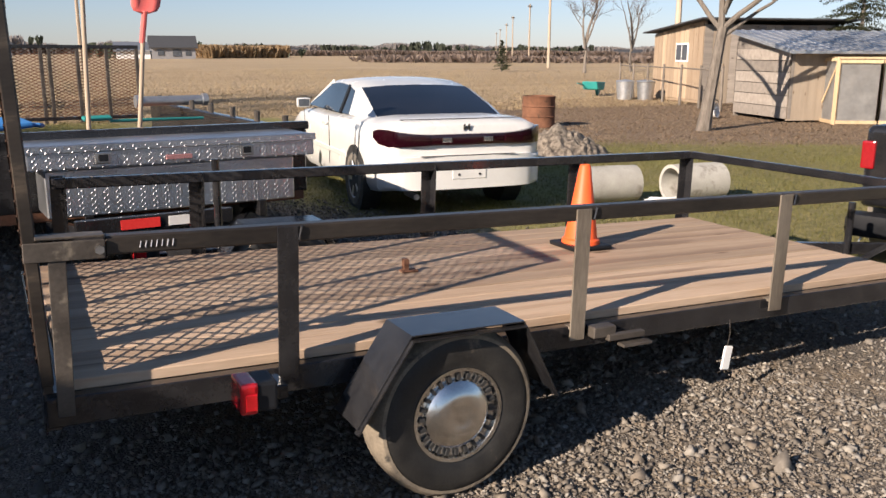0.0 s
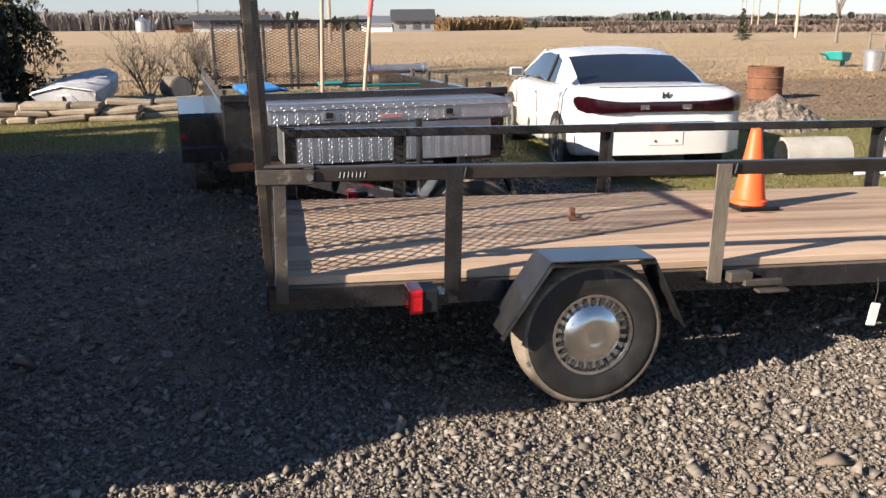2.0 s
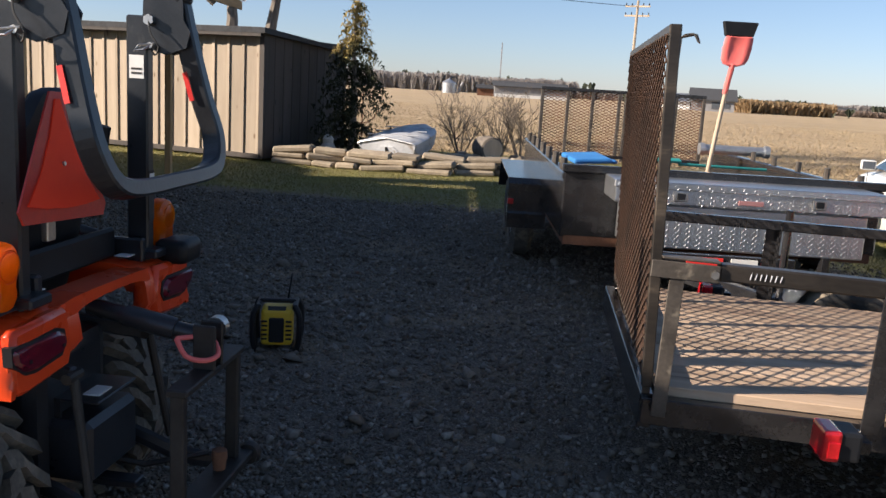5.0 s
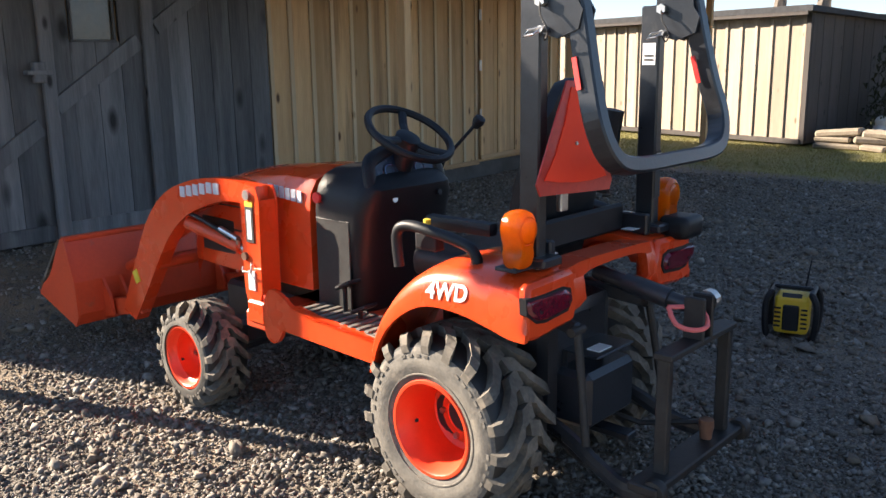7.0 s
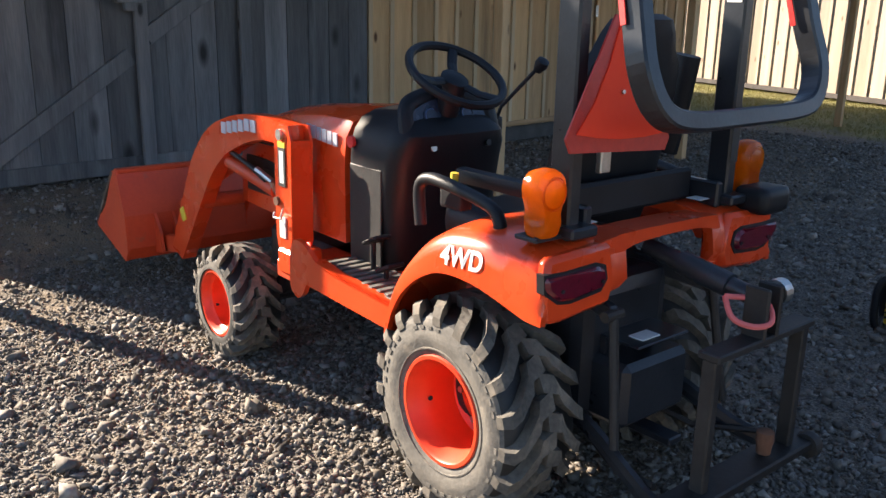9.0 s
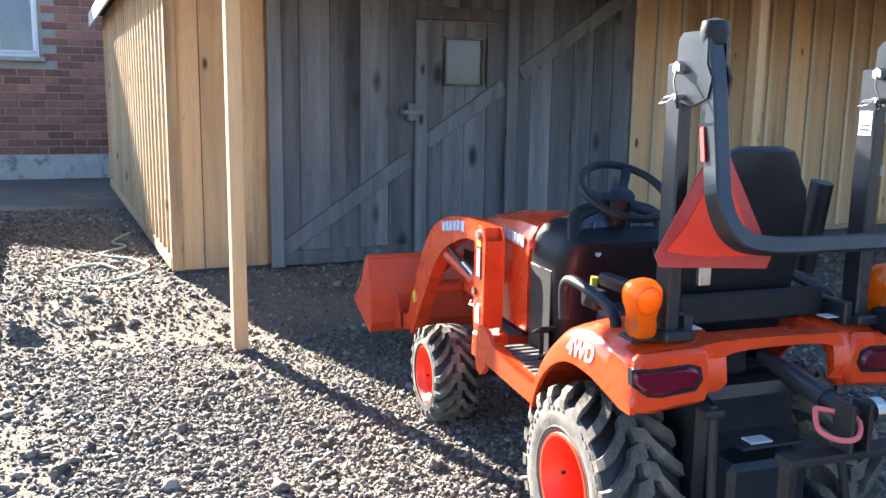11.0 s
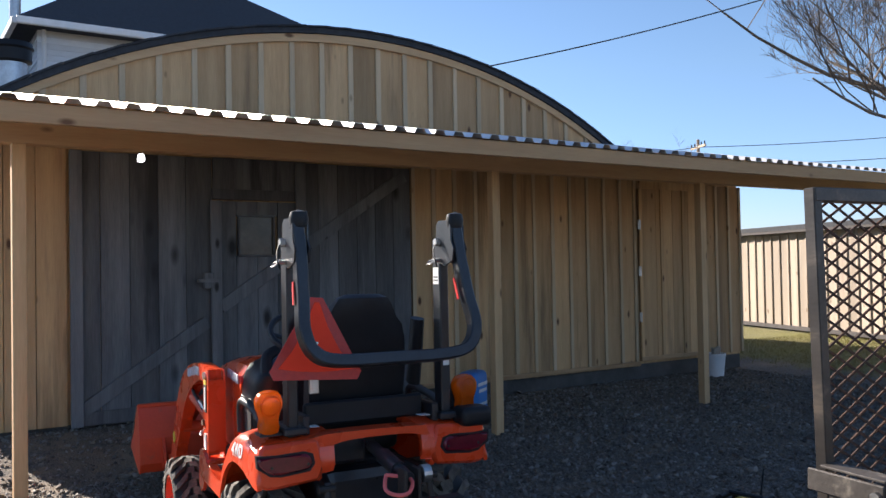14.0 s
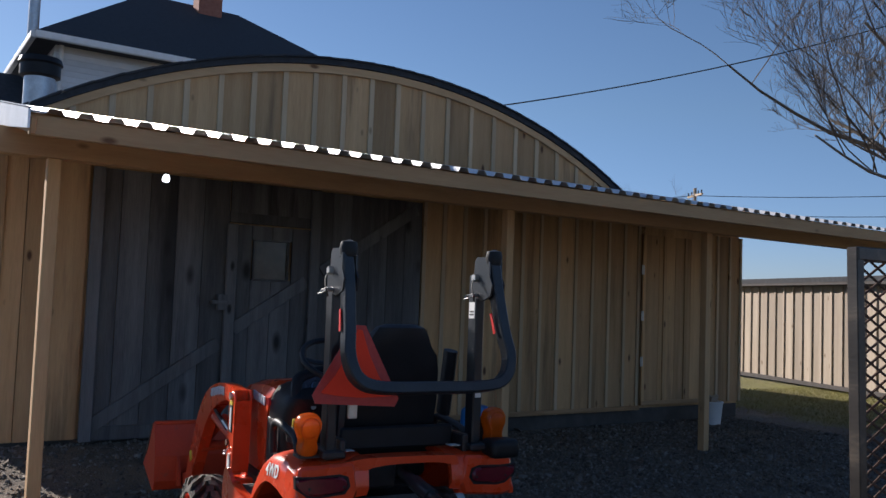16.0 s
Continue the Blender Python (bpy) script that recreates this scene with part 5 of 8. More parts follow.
# roll bar: uprights, plates, folded hoop
for s in (1, -1):
    up = part("rollbar_upright", B().box((-0.41, s * 0.355, 1.28), (0.075, 0.045, 0.86), bevel=0.006), M["frame_black"], tc, "black steel rollbar upright")
    part("foot_plate", B().box((-0.41, s * 0.355, 0.925), (0.16, 0.10, 0.03), bevel=0.006).box((-0.35, s * 0.30, 0.94), (0.20, 0.03, 0.08), bevel=0.006), M["frame_black"], up)
    if s < 0:
        part("decal", B().box((-0.41, s * 0.355 + 0.0235, 1.545), (0.05, 0.002, 0.075)), M["sticker"], up, "white printed decal")
        for q in range(2):
            part("print_bar", B().box((-0.41, s * 0.355 + 0.025, 1.525 + 0.014 * q), (0.036, 0.002, 0.006)), M["ink"], up)
        part("decal", B().box((-0.449, s * 0.355, 1.12), (0.002, 0.038, 0.17)), M["ink"], up, "black and white printed decal")
        part("decal", B().box((-0.451, s * 0.355, 1.17), (0.002, 0.030, 0.05)), M["sticker"], up)
    bb = B()
    for d in (-1, 1):
        bb.prism([(-0.435, 1.66), (-0.455, 1.605), (-0.515, 1.588), (-0.585, 1.612), (-0.598, 1.665), (-0.575, 1.70), (-0.572, 1.765), (-0.55, 1.79), (-0.46, 1.79), (-0.44, 1.77)], s * 0.355 + d * 0.026, s * 0.355 + d * 0.034, "y")
    pl = part("hinge_plate", bb, M["frame_black"], tc)
    part("pivot_bolt", B().rod((-0.465, s * 0.355 - 0.055, 1.695), (-0.465, s * 0.355 + 0.055, 1.695), 0.018, n=6), M["steel"], pl)
    part("lock_pin", B().rod((-0.475, s * 0.355 - 0.06, 1.615), (-0.475, s * 0.355 + 0.065, 1.615), 0.010, n=8).tube([(-0.475, s * 0.355 + 0.06, 1.615), (-0.46, s * 0.355 + 0.075, 1.60), (-0.43, s * 0.355 + 0.08, 1.595), (-0.44, s * 0.355 + 0.07, 1.612), (-0.49, s * 0.355 + 0.06, 1.62)], 0.004, 6), M["steel"], pl)
    part("cable", B().tube(curve([(-0.465, s * 0.355 + 0.05, 1.695), (-0.48, s * 0.355 + 0.07, 1.655), (-0.51, s * 0.355 + 0.075, 1.61), (-0.49, s * 0.355 + 0.06, 1.585), (-0.475, s * 0.355 + 0.06, 1.615)], 4), 0.003, 5), M["ink"], pl)
hoop = []
hoop_pts = [(-0.545, 0.355, 1.765), (-0.572, 0.36, 1.64), (-0.615, 0.375, 1.46), (-0.65, 0.39, 1.34), (-0.668, 0.355, 1.255), (-0.675, 0.26, 1.222), (-0.675, 0.0, 1.218)]
left_pts = [(-0.545, 0.365, 1.765), (-0.572, 0.36, 1.64), (-0.61, 0.365, 1.46), (-0.645, 0.372, 1.34), (-0.668, 0.335, 1.255), (-0.675, 0.24, 1.222), (-0.675, 0.0, 1.218)]
hoop = curve(left_pts + [(x, -y, z) for x, y, z in hoop_pts[-2::-1]], 5)
def square_tube(pts, w, h, ch):
    """A chamfered square section swept along points."""
    bb, rows, last = B(), [], None
    pts = [Vector(p) for p in pts]
    sec = [(w - ch, h), (w, h - ch), (w, -h + ch), (w - ch, -h), (-w + ch, -h), (-w, -h + ch), (-w, h - ch), (-w + ch, h)]
    for i, p in enumerate(pts):
        d = (pts[min(i + 1, len(pts) - 1)] - pts[max(i - 1, 0)]).normalized()
        x = last - d * last.dot(d) if last is not None else Vector((0, 1, 0)) - d * d.y
        x.normalize()
        last = x
        y = d.cross(x)
        rows.append([bb.bm.verts.new(p + x * u + y * v) for u, v in sec])
    for a, c in zip(rows, rows[1:]):
        for j in range(8):
            bb.bm.faces.new((a[j], a[(j + 1) % 8], c[(j + 1) % 8], c[j]))
    bb.bm.faces.new(rows[0])
    bb.bm.faces.new(rows[-1])
    return bb


hp = part("folded_hoop", square_tube(hoop, 0.024, 0.032, 0.006), M["frame_black"], tc, "folded-down black square-tube rollbar hoop")
for s in (1, -1):
    part("end_cap", B().lathe([(0.0, -0.04), (0.034, -0.03), (0.04, 0.0), (0.034, 0.03), (0.0, 0.04)], 16, "z", (-0.553, s * 0.355, 1.785)), M["plastic_black"], hp, smooth=True)
    part("reflective_tape", B().bar((-0.573, s * 0.390, 1.535), (-0.596, s * 0.396, 1.445), 0.016, 0.004, up=(0, 1, 0)), M["tape_red"], hp, "red reflective tape")
    part("reflective_tape", B().bar((-0.573, s * 0.336, 1.535), (-0.596, s * 0.344, 1.445), 0.016, 0.004, up=(0, 1, 0)), M["tape_red"], hp)
# slow-vehicle triangle
def tri(cy, cz, sc, x, t):
    k = [(-0.205, -0.125), (0.205, -0.125), (0.225, -0.09), (0.03, 0.225), (-0.03, 0.225), (-0.225, -0.09)]
    return B().prism([(cy + p * sc, cz + q * sc) for p, q in k], x, x + t, "x")


SM = pose(-0.500, 0.272, 1.252, 3, 6, -2) @ Matrix.Diagonal((1, 0.86, 0.96, 1))
smv = part("warning_triangle", tri(0, 0, 1.0, -0.006, 0.006), M["smv_red"], tc, "orange slow-vehicle triangle with dark red border", False, SM)
k6 = [(-0.185, -0.078), (-0.10, -0.088), (0.0, -0.092), (0.10, -0.088), (0.185, -0.078), (0.115, 0.0), (0.055, 0.10), (0.012, 0.205), (-0.012, 0.205), (-0.055, 0.10), (-0.115, 0.0)]
part("triangle_centre", B().prism(k6, -0.010, -0.0055, "x"), M["smv_orange"], smv, "bright fluorescent orange centre")
part("rivet", B().rod((-0.010, 0, 0.03), (-0.016, 0, 0.03), 0.006, n=8), M["steel"], smv)
part("triangle_bracket", B().box((-0.46, 0.27, 1.12), (0.02, 0.04, 0.10), bevel=0.003).box((-0.44, 0.32, 1.16), (0.02, 0.08, 0.03), bevel=0.003), M["steel"], tc)
# amber lamps
for s in (1, -1):
    bb = B()
    prof = curve([(0.0, -0.115), (0.034, -0.108), (0.045, -0.075), (0.040, -0.04), (0.048, -0.005), (0.060, 0.035), (0.058, 0.075), (0.036, 0.105), (0.0, 0.113)], 3)
    ring_l = [(p, q) for p, q in prof]
    outline = ring_l + [(-p, q) for p, q in ring_l[-2:0:-1]]
    rows = []
    for depth, k in ((-0.036, 0.75), (-0.026, 0.94), (-0.008, 1.0), (0.008, 1.0), (0.026, 0.94), (0.036, 0.75)):
        rows.append([bb.bm.verts.new((-0.43 + depth, s * 0.455 + p * k * 0.92, 1.006 + q * k * 0.80)) for p, q in outline])
    for a, c in zip(rows, rows[1:]):
        for j in range(len(a)):
            kk = (j + 1) % len(a)
            bb.bm.faces.new((a[j], a[kk], c[kk], c[j]))
    bb.bm.faces.new(rows[0])
    bb.bm.faces.new(rows[-1])
    lamp = part("amber_lamp", bb, M["amber"], tc, "amber figure-eight turn lamp", True)
    part("lamp_ring", B().lathe([(0.036, 0.0), (0.040, 0.004), (0.044, 0.0)], 24, "x", (-0.468, s * 0.455, 1.035)), M["amber"], lamp)
    part("lamp_bracket", B().box((-0.385, s * 0.415, 0.98), (0.03, 0.03, 0.14), bevel=0.004).box((-0.41, s * 0.44, 0.915), (0.08, 0.11, 0.012), bevel=0.003).rod((-0.44, s * 0.48, 0.915), (-0.44, s * 0.48, 0.935), 0.011, n=6), M["frame_black"], lamp)
part("work_lamp", B().box((-0.50, -0.455, 0.92), (0.12, 0.15, 0.085), bevel=0.03, seg=3), M["plastic_black"], tc, "black work lamp behind the fender", True)
for s in (1, -1):
    part("fender_decal", B().box((-0.40, s * 0.27, 0.926), (0.05, 0.07, 0.002)), M["sticker"], tc)
# loader
LY = 0.347
loader = part("loader_frame", B().box((1.0, 0, 0.46), (0.16, 0.80, 0.08), bevel=0.01), M["orange_worn"], tc)
for s in (1, -1):
    bb = B()
    for d in (-1, 1):
        bb.prism([(0.955, 0.60), (0.985, 0.49), (1.05, 0.49), (1.075, 0.60), (1.075, 0.98), (1.04, 1.035), (0.965, 1.035), (0.945, 0.98)], s * LY + d * 0.038, s * LY + d * 0.048, "y")
    bb.box((0.956, s * LY, 0.78), (0.012, 0.09, 0.40))
    bb.box((0.99, s * 0.34, 0.50), (0.12, 0.14, 0.10), bevel=0.01)
    lp = part("loader_post", bb, M["orange"], loader, "orange loader mast with printed decals")
    part("decal", B().box((1.012, s * (LY + 0.0505), 0.875), (0.052, 0.005, 0.150)), M["ink"], lp)
    part("decal", B().box((1.012, s * (LY + 0.0505), 0.962), (0.052, 0.005, 0.022)), M["sticker_yellow"], lp)
    part("decal", B().box((1.012, s * (LY + 0.0525), 0.875), (0.030, 0.003, 0.125)), M["sticker"], lp)
    part("decal", B().box((1.018, s * (LY + 0.051), 0.635), (0.045, 0.005, 0.085)), M["sticker"], lp)
    part("pin", B().rod((1.02, s * LY - 0.06, 1.0), (1.02, s * LY + 0.06, 1.0), 0.022, n=12), M["steel"], lp)
    part("pin", B().rod((1.055, s * LY - 0.06, 0.735), (1.055, s * LY + 0.06, 0.735), 0.018, n=12), M["rust"], lp)
    part("spring_clip", B().tube([(1.01, s * 0.40, 0.71), (0.985, s * 0.42, 0.70), (0.985, s * 0.425, 0.68), (1.05, s * 0.42, 0.672), (1.06, s * 0.41, 0.69)], 0.005, 6), M["steel"], lp)
    arm_top = curve([(0.99, 1.035), (1.22, 1.050), (1.46, 1.025), (1.70, 0.945), (1.87, 0.81), (1.99, 0.64), (2.20, 0.29)], 5)
    arm_low = curve([(0.99, 0.95), (1.20, 0.955), (1.40, 0.905), (1.56, 0.835), (1.70, 0.725), (1.86, 0.53), (2.08, 0.25)], 5)
    bb = B()
    bb.prism(arm_top + arm_low[::-1], s * LY - 0.035, s * LY + 0.035, "y")
    arm = part("loader_arm", bb, M["orange"], loader, "curved orange loader arm")
    for k in range(6):
        part("name_bar", B().box((1.535 - k * 0.054, s * (LY + 0.037), 0.966 + 0.009 * min(k, 4)), (0.040, 0.006, 0.048)), M["print_grey"], arm)
    part("decal", B().box((2.03, s * (LY + 0.037), 0.49), (0.045, 0.006, 0.065), rot=(0, 28, 0)), M["sticker_yellow"], arm)
    cyl = part("lift_cylinder", B().rod((1.15, s * LY, 0.752), (1.56, s * LY, 0.812), 0.030, n=16), M["orange_worn"], loader, "orange hydraulic lift cylinder", True)
    part("piston_rod", B().rod((1.05, s * LY, 0.735), (1.15, s * LY, 0.752), 0.017, n=12), M["steel"], cyl)
    part("hose", B().tube(curve([(1.20, s * 0.37, 0.79), (1.32, s * 0.375, 0.83), (1.48, s * 0.37, 0.86), (1.62, s * 0.33, 0.85)], 5), 0.010, 8), M["plastic_black"], cyl)
    part("hose_fitting", B().rod((1.15, s * 0.365, 0.79), (1.27, s * 0.372, 0.825), 0.013, n=8).rod((1.15, s * 0.365, 0.79), (1.155, s * 0.36, 0.755), 0.011, n=8), M["steel"], cyl)
    part("bucket_cylinder", B().rod((1.64, s * 0.27, 0.79), (2.35, s * 0.25, 0.47), 0.025, n=12), M["orange_worn"], loader, smooth=True)
    part("bucket_link", B().bar((2.04, s * LY, 0.33), (2.35, s * LY, 0.27), 0.05, 0.09, bevel=0.006), M["orange_worn"], loader)
part("torque_tube", B().rod((1.86, -0.36, 0.58), (1.86, 0.36, 0.58), 0.035, n=14), M["orange_worn"], loader)
outer = [(2.455, 0.655), (2.375, 0.43), (2.365, 0.26), (2.40, 0.195), (2.78, 0.315)]
inner = [(2.78, 0.327), (2.415, 0.21), (2.380, 0.265), (2.390, 0.43), (2.470, 0.65)]
bucket = part("bucket", B().prism(outer + inner, -0.55, 0.55, "y"), M["orange_worn"], loader, "scuffed orange loader bucket, raised clear of gravel")
for s in (1, -1):
    part("bucket_side", B().prism([(2.45, 0.66), (2.50, 0.645)] + curve([(2.56, 0.56), (2.66, 0.43), (2.81, 0.335)], 4) + [(2.80, 0.305), (2.40, 0.19), (2.36, 0.25), (2.37, 0.43)], s * 0.540, s * 0.553, "y"), M["orange_worn"], bucket)
    part("side_cutter", B().bar((2.50, s * 0.546, 0.645), (2.80, s * 0.546, 0.33), 0.02, 0.016, up=(0, 1, 0)), M["worn_steel"], bucket)
    part("hanger", B().prism([(2.37, 0.43), (2.37, 0.22), (2.28, 0.24), (2.30, 0.34)], s * LY - 0.055, s * LY - 0.040, "y").prism([(2.37, 0.43), (2.37, 0.22), (2.28, 0.24), (2.30, 0.34)], s * LY + 0.040, s * LY + 0.055, "y"), M["orange_worn"], bucket)
part("cutting_edge", B().box((2.79, 0, 0.318), (0.10, 1.10, 0.014), rot=(0, -17, 0), bevel=0.003), M["steel"], bucket)
part("top_lip", B().box((2.465, 0, 0.65), (0.045, 1.10, 0.025), bevel=0.006), M["orange_worn"], bucket)
# three-point hitch and drawbar frame
hitch = part("hitch_frame", B().box((-0.80, 0, 0.655), (0.065, 0.46, 0.022), bevel=0.004), M["hitch_black"], tc, "worn black drawbar frame on the hitch")
for y in (0.21, -0.21):
    part("side_bar", B().box((-0.80, y, 0.46), (0.042, 0.03, 0.40), bevel=0.004), M["hitch_black"], hitch)
part("lower_bar", B().box((-0.80, 0, 0.265), (0.10, 0.66, 0.03), bevel=0.005), M["hitch_black"], hitch)
part("ball", B().lathe([(0.0, 0.0), (0.02, 0.005), (0.022, 0.03), (0.026, 0.045), (0.024, 0.07), (0.0, 0.082)], 16, "z", (-0.80, -0.10, 0.28)), M["rust"], hitch, smooth=True)
for d in (-1, 1):
    part("ear", B().box((-0.80, d * 0.03, 0.73), (0.07, 0.014, 0.14), bevel=0.004), M["hitch_black"], hitch)
part("top_link", B().rod((-0.42, 0, 0.82), (-0.80, 0, 0.755), 0.026, n=14).rod((-0.54, 0, 0.80), (-0.70, 0, 0.772), 0.034, n=14), M["frame_black"], tc, smooth=True)
part("red_handle", B().tube(curve([(-0.73, 0.07, 0.765), (-0.77, 0.09, 0.72), (-0.82, 0.065, 0.705), (-0.84, 0.02, 0.715), (-0.80, -0.005, 0.755), (-0.73, 0.07, 0.765)], 4), 0.008, 8), M["red_plastic"], tc, "red pull-pin handle", True)
part("roller", B().rod((-0.80, -0.05, 0.77), (-0.80, -0.085, 0.77), 0.035, n=16), M["steel"], tc)
for s in (1, -1):
    link = part("lower_link", B().tube(curve([(-0.10, s * 0.21, 0.36), (-0.40, s * 0.225, 0.33), (-0.60, s * 0.25, 0.25), (-0.72, s * 0.285, 0.225), (-0.82, s * 0.30, 0.255)], 5), 0.02, 8, flat=(0.014, 0.032)), M["frame_black"], tc)
    part("ball_end", B().lathe([(0.018, -0.02), (0.036, -0.018), (0.042, 0.0), (0.036, 0.018), (0.018, 0.02)], 16, "y", (-0.83, s * 0.30, 0.258)), M["hitch_black"], link, smooth=True)
    part("lift_arm", B().bar((-0.20, s * 0.17, 0.72), (-0.50, s * 0.23, 0.68), 0.03, 0.05, bevel=0.006), M["frame_black"], tc)
    part("lift_rod", B().rod((-0.50, s * 0.23, 0.68), (-0.56, s * 0.26, 0.31), 0.014, n=10), M["hitch_black"], tc)
    part("link_pin", B().rod((-0.50, s * 0.20, 0.68), (-0.50, s * 0.27, 0.68), 0.016, n=10), M["hitch_black"], tc)
    part("check_chain", B().tube([(-0.20, s * 0.10, 0.30), (-0.50, s * 0.20, 0.22), (-0.70, s * 0.26, 0.26)], 0.010, 6), M["hitch_black"], tc)
part("shaft_shield", B().box((-0.42, 0, 0.555), (0.18, 0.24, 0.008), bevel=0.003).box((-0.35, 0.116, 0.50), (0.08, 0.008, 0.11)).box((-0.35, -0.116, 0.50), (0.08, 0.008, 0.11)), M["frame_black"], tc)
part("shield_decal", B().box((-0.46, 0.03, 0.561), (0.05, 0.08, 0.004)), M["sticker"], tc)
part("drawbar", B().box((-0.40, 0, 0.26), (0.36, 0.06, 0.025), bevel=0.004), M["frame_black"], tc)
part("valve_block", B().box((-0.30, 0.08, 0.80), (0.12, 0.16, 0.12), bevel=0.015), M["frame_black"], tc)

# ---- job-site radio ----
rad = thing("jobsite_radio", pose(-1.13, 5.02, 0, 0, 0, 8) @ Matrix.Diagonal((0.88, 0.88, 0.88, 1)), "yellow and black job-site radio standing on gravel", "radio")
part("body", B().box((0, 0, 0.165), (0.21, 0.20, 0.25), bevel=0.03, seg=3), M["yellow"], rad, smooth=True)
part("front_grille", B().box((0, -0.102, 0.15), (0.10, 0.02, 0.17), bevel=0.008), M["plastic_black"], rad)
for s in (1, -1):
    for d in (1, -1):
        part("corner_bar", B().tube(curve([(s * 0.135, d * 0.11, 0.015), (s * 0.15, d * 0.125, 0.10), (s * 0.15, d * 0.125, 0.25), (s * 0.12, d * 0.11, 0.315)], 4), 0.022, 8), M["plastic_black"], rad, smooth=True)
    part("top_bar", B().bar((s * 0.12, -0.12, 0.315), (s * 0.12, 0.12, 0.315), 0.035, 0.03, bevel=0.008), M["plastic_black"], rad)
    part("foot_bar", B().bar((s * 0.135, -0.12, 0.018), (s * 0.135, 0.12, 0.018), 0.04, 0.034, bevel=0.008), M["plastic_black"], rad)
    for k in range(5):
        part("vent", B().box((s * 0.08, -0.102, 0.09 + 0.03 * k), (0.04, 0.012, 0.012), bevel=0.003), M["plastic_black"], rad)
part("handle", B().bar((-0.12, 0, 0.33), (0.12, 0, 0.33), 0.035, 0.025, bevel=0.008), M["plastic_black"], rad)
part("display", B().box((0, -0.085, 0.285), (0.12, 0.01, 0.05), rot=(-25, 0, 0), bevel=0.003), M["ink"], rad)
part("antenna", B().rod((0.06, 0.08, 0.30), (0.085, 0.085, 0.50), 0.007, 0.004, 8), M["plastic_black"], rad)


# ---- second trailer with tool chest ----
T2M = Matrix.Translation((-0.519, -0.558, -0.045)) @ Matrix.Diagonal((1.09, 1.09, 1, 1))
t2 = thing("dump_trailer", T2M, "black box trailer with upright mesh ramp parked behind", "trailer")
part("front_panel", B().box((2.14, 6.42, 0.86), (2.12, 0.05, 0.50), bevel=0.005), M["black_steel"], t2)
part("front_rail", B().box((2.14, 6.40, 1.11), (2.16, 0.07, 0.06), bevel=0.008), M["black_steel"], t2)
for x in (1.10, 3.18):
    part("side_panel", B().box((x, 8.45, 0.82), (0.05, 4.1, 0.44), bevel=0.005), M["black_steel"], t2)
    part("side_rail", B().box((x, 8.45, 1.05), (0.07, 4.1, 0.05), bevel=0.008), M["black_steel"], t2)
    for k in range(7):
        part("stake_post", B().rod((x, 6.7 + k * 0.58, 0.6), (x, 6.7 + k * 0.58, 1.16), 0.025, n=8), M["worn_steel"], t2)
part("floor_pan", B().box((2.14, 8.45, 0.58), (2.08, 4.1, 0.08), bevel=0.005), M["rust"], t2)
part("tongue", B().bar((1.5, 6.4, 0.50), (2.14, 5.2, 0.48), 0.06, 0.10, bevel=0.005), M["black_steel"], t2)
part("tongue", B().bar((2.8, 6.4, 0.50), (2.14, 5.2, 0.48), 0.06, 0.10, bevel=0.005), M["black_steel"], t2)
part("jack", B().rod((2.25, 5.45, 0.05), (2.25, 5.45, 1.02), 0.022, n=12), M["black_steel"], t2)
for x in (0.94, 3.34):
    s = -1 if x < 2 else 1
    bb = B()
    pr = [(7.7, 0.55), (7.85, 0.86), (9.75, 0.86), (9.95, 0.55)]
    bb.prism(pr + [(p, q - 0.012) for p, q in pr[::-1]], x - 0.16, x + 0.16, "x")
    bb.box((x - s * 0.0, 7.72, 0.62), (0.32, 0.02, 0.40))
    part("fender", bb, M["black_steel"], t2)
    for y in (8.35, 9.25):
        w = part("wheel", B().lathe([(0.19, -0.09), (0.28, -0.10), (0.345, -0.06), (0.35, 0.06), (0.28, 0.10), (0.19, 0.09)], 36, "x"), M["rubber"], t2, smooth=True, m=pose(x, y, 0.40))
        part("rim", B().lathe([(0.19, s * 0.08), (0.17, s * 0.06), (0.06, s * 0.05), (0.0, s * 0.09)], 24, "x"), M["white"], w, smooth=True)
part("marker_lamp", B().box((0.80, 7.70, 0.66), (0.05, 0.03, 0.05), bevel=0.005), M["red_lens"], t2)
g2 = part("ramp_gate", B().box((2.14, 10.52, 0.90), (1.86, 0.04, 0.04), bevel=0.004), M["black_steel"], t2)
part("crossbar", B().box((2.14, 10.52, 1.70), (1.86, 0.04, 0.04), bevel=0.004), M["black_steel"], g2)
for x in (1.23, 1.52, 1.80, 2.10, 2.18, 2.45, 2.74, 3.05):
    part("upright", B().box((x, 10.52, 1.28), (0.035, 0.035, 0.86), bevel=0.003), M["worn_steel"], g2)
gm = expanded(1.23, 3.05, 0.90, 1.70, 0.07, 0.036, 0.0, 0.0045)
part("expanded_mesh", gm, M["rust"], g2, m=Matrix(((0, 1, 0, 0), (1, 0, 0, 10.52), (0, 0, 1, 0), (0, 0, 0, 1))))
for k, (x, w, c) in enumerate(((1.72, 0.22, "tape_red"), (1.96, 0.16, "sticker"))):
    part("reflector_strip", B().box((x + 0.18, 5.78, 0.60), (w, 0.008, 0.06)), M[c], t2)
part("reflector_bar", B().box((2.0, 5.81, 0.60), (0.9, 0.05, 0.09), bevel=0.004), M["black_steel"], t2)
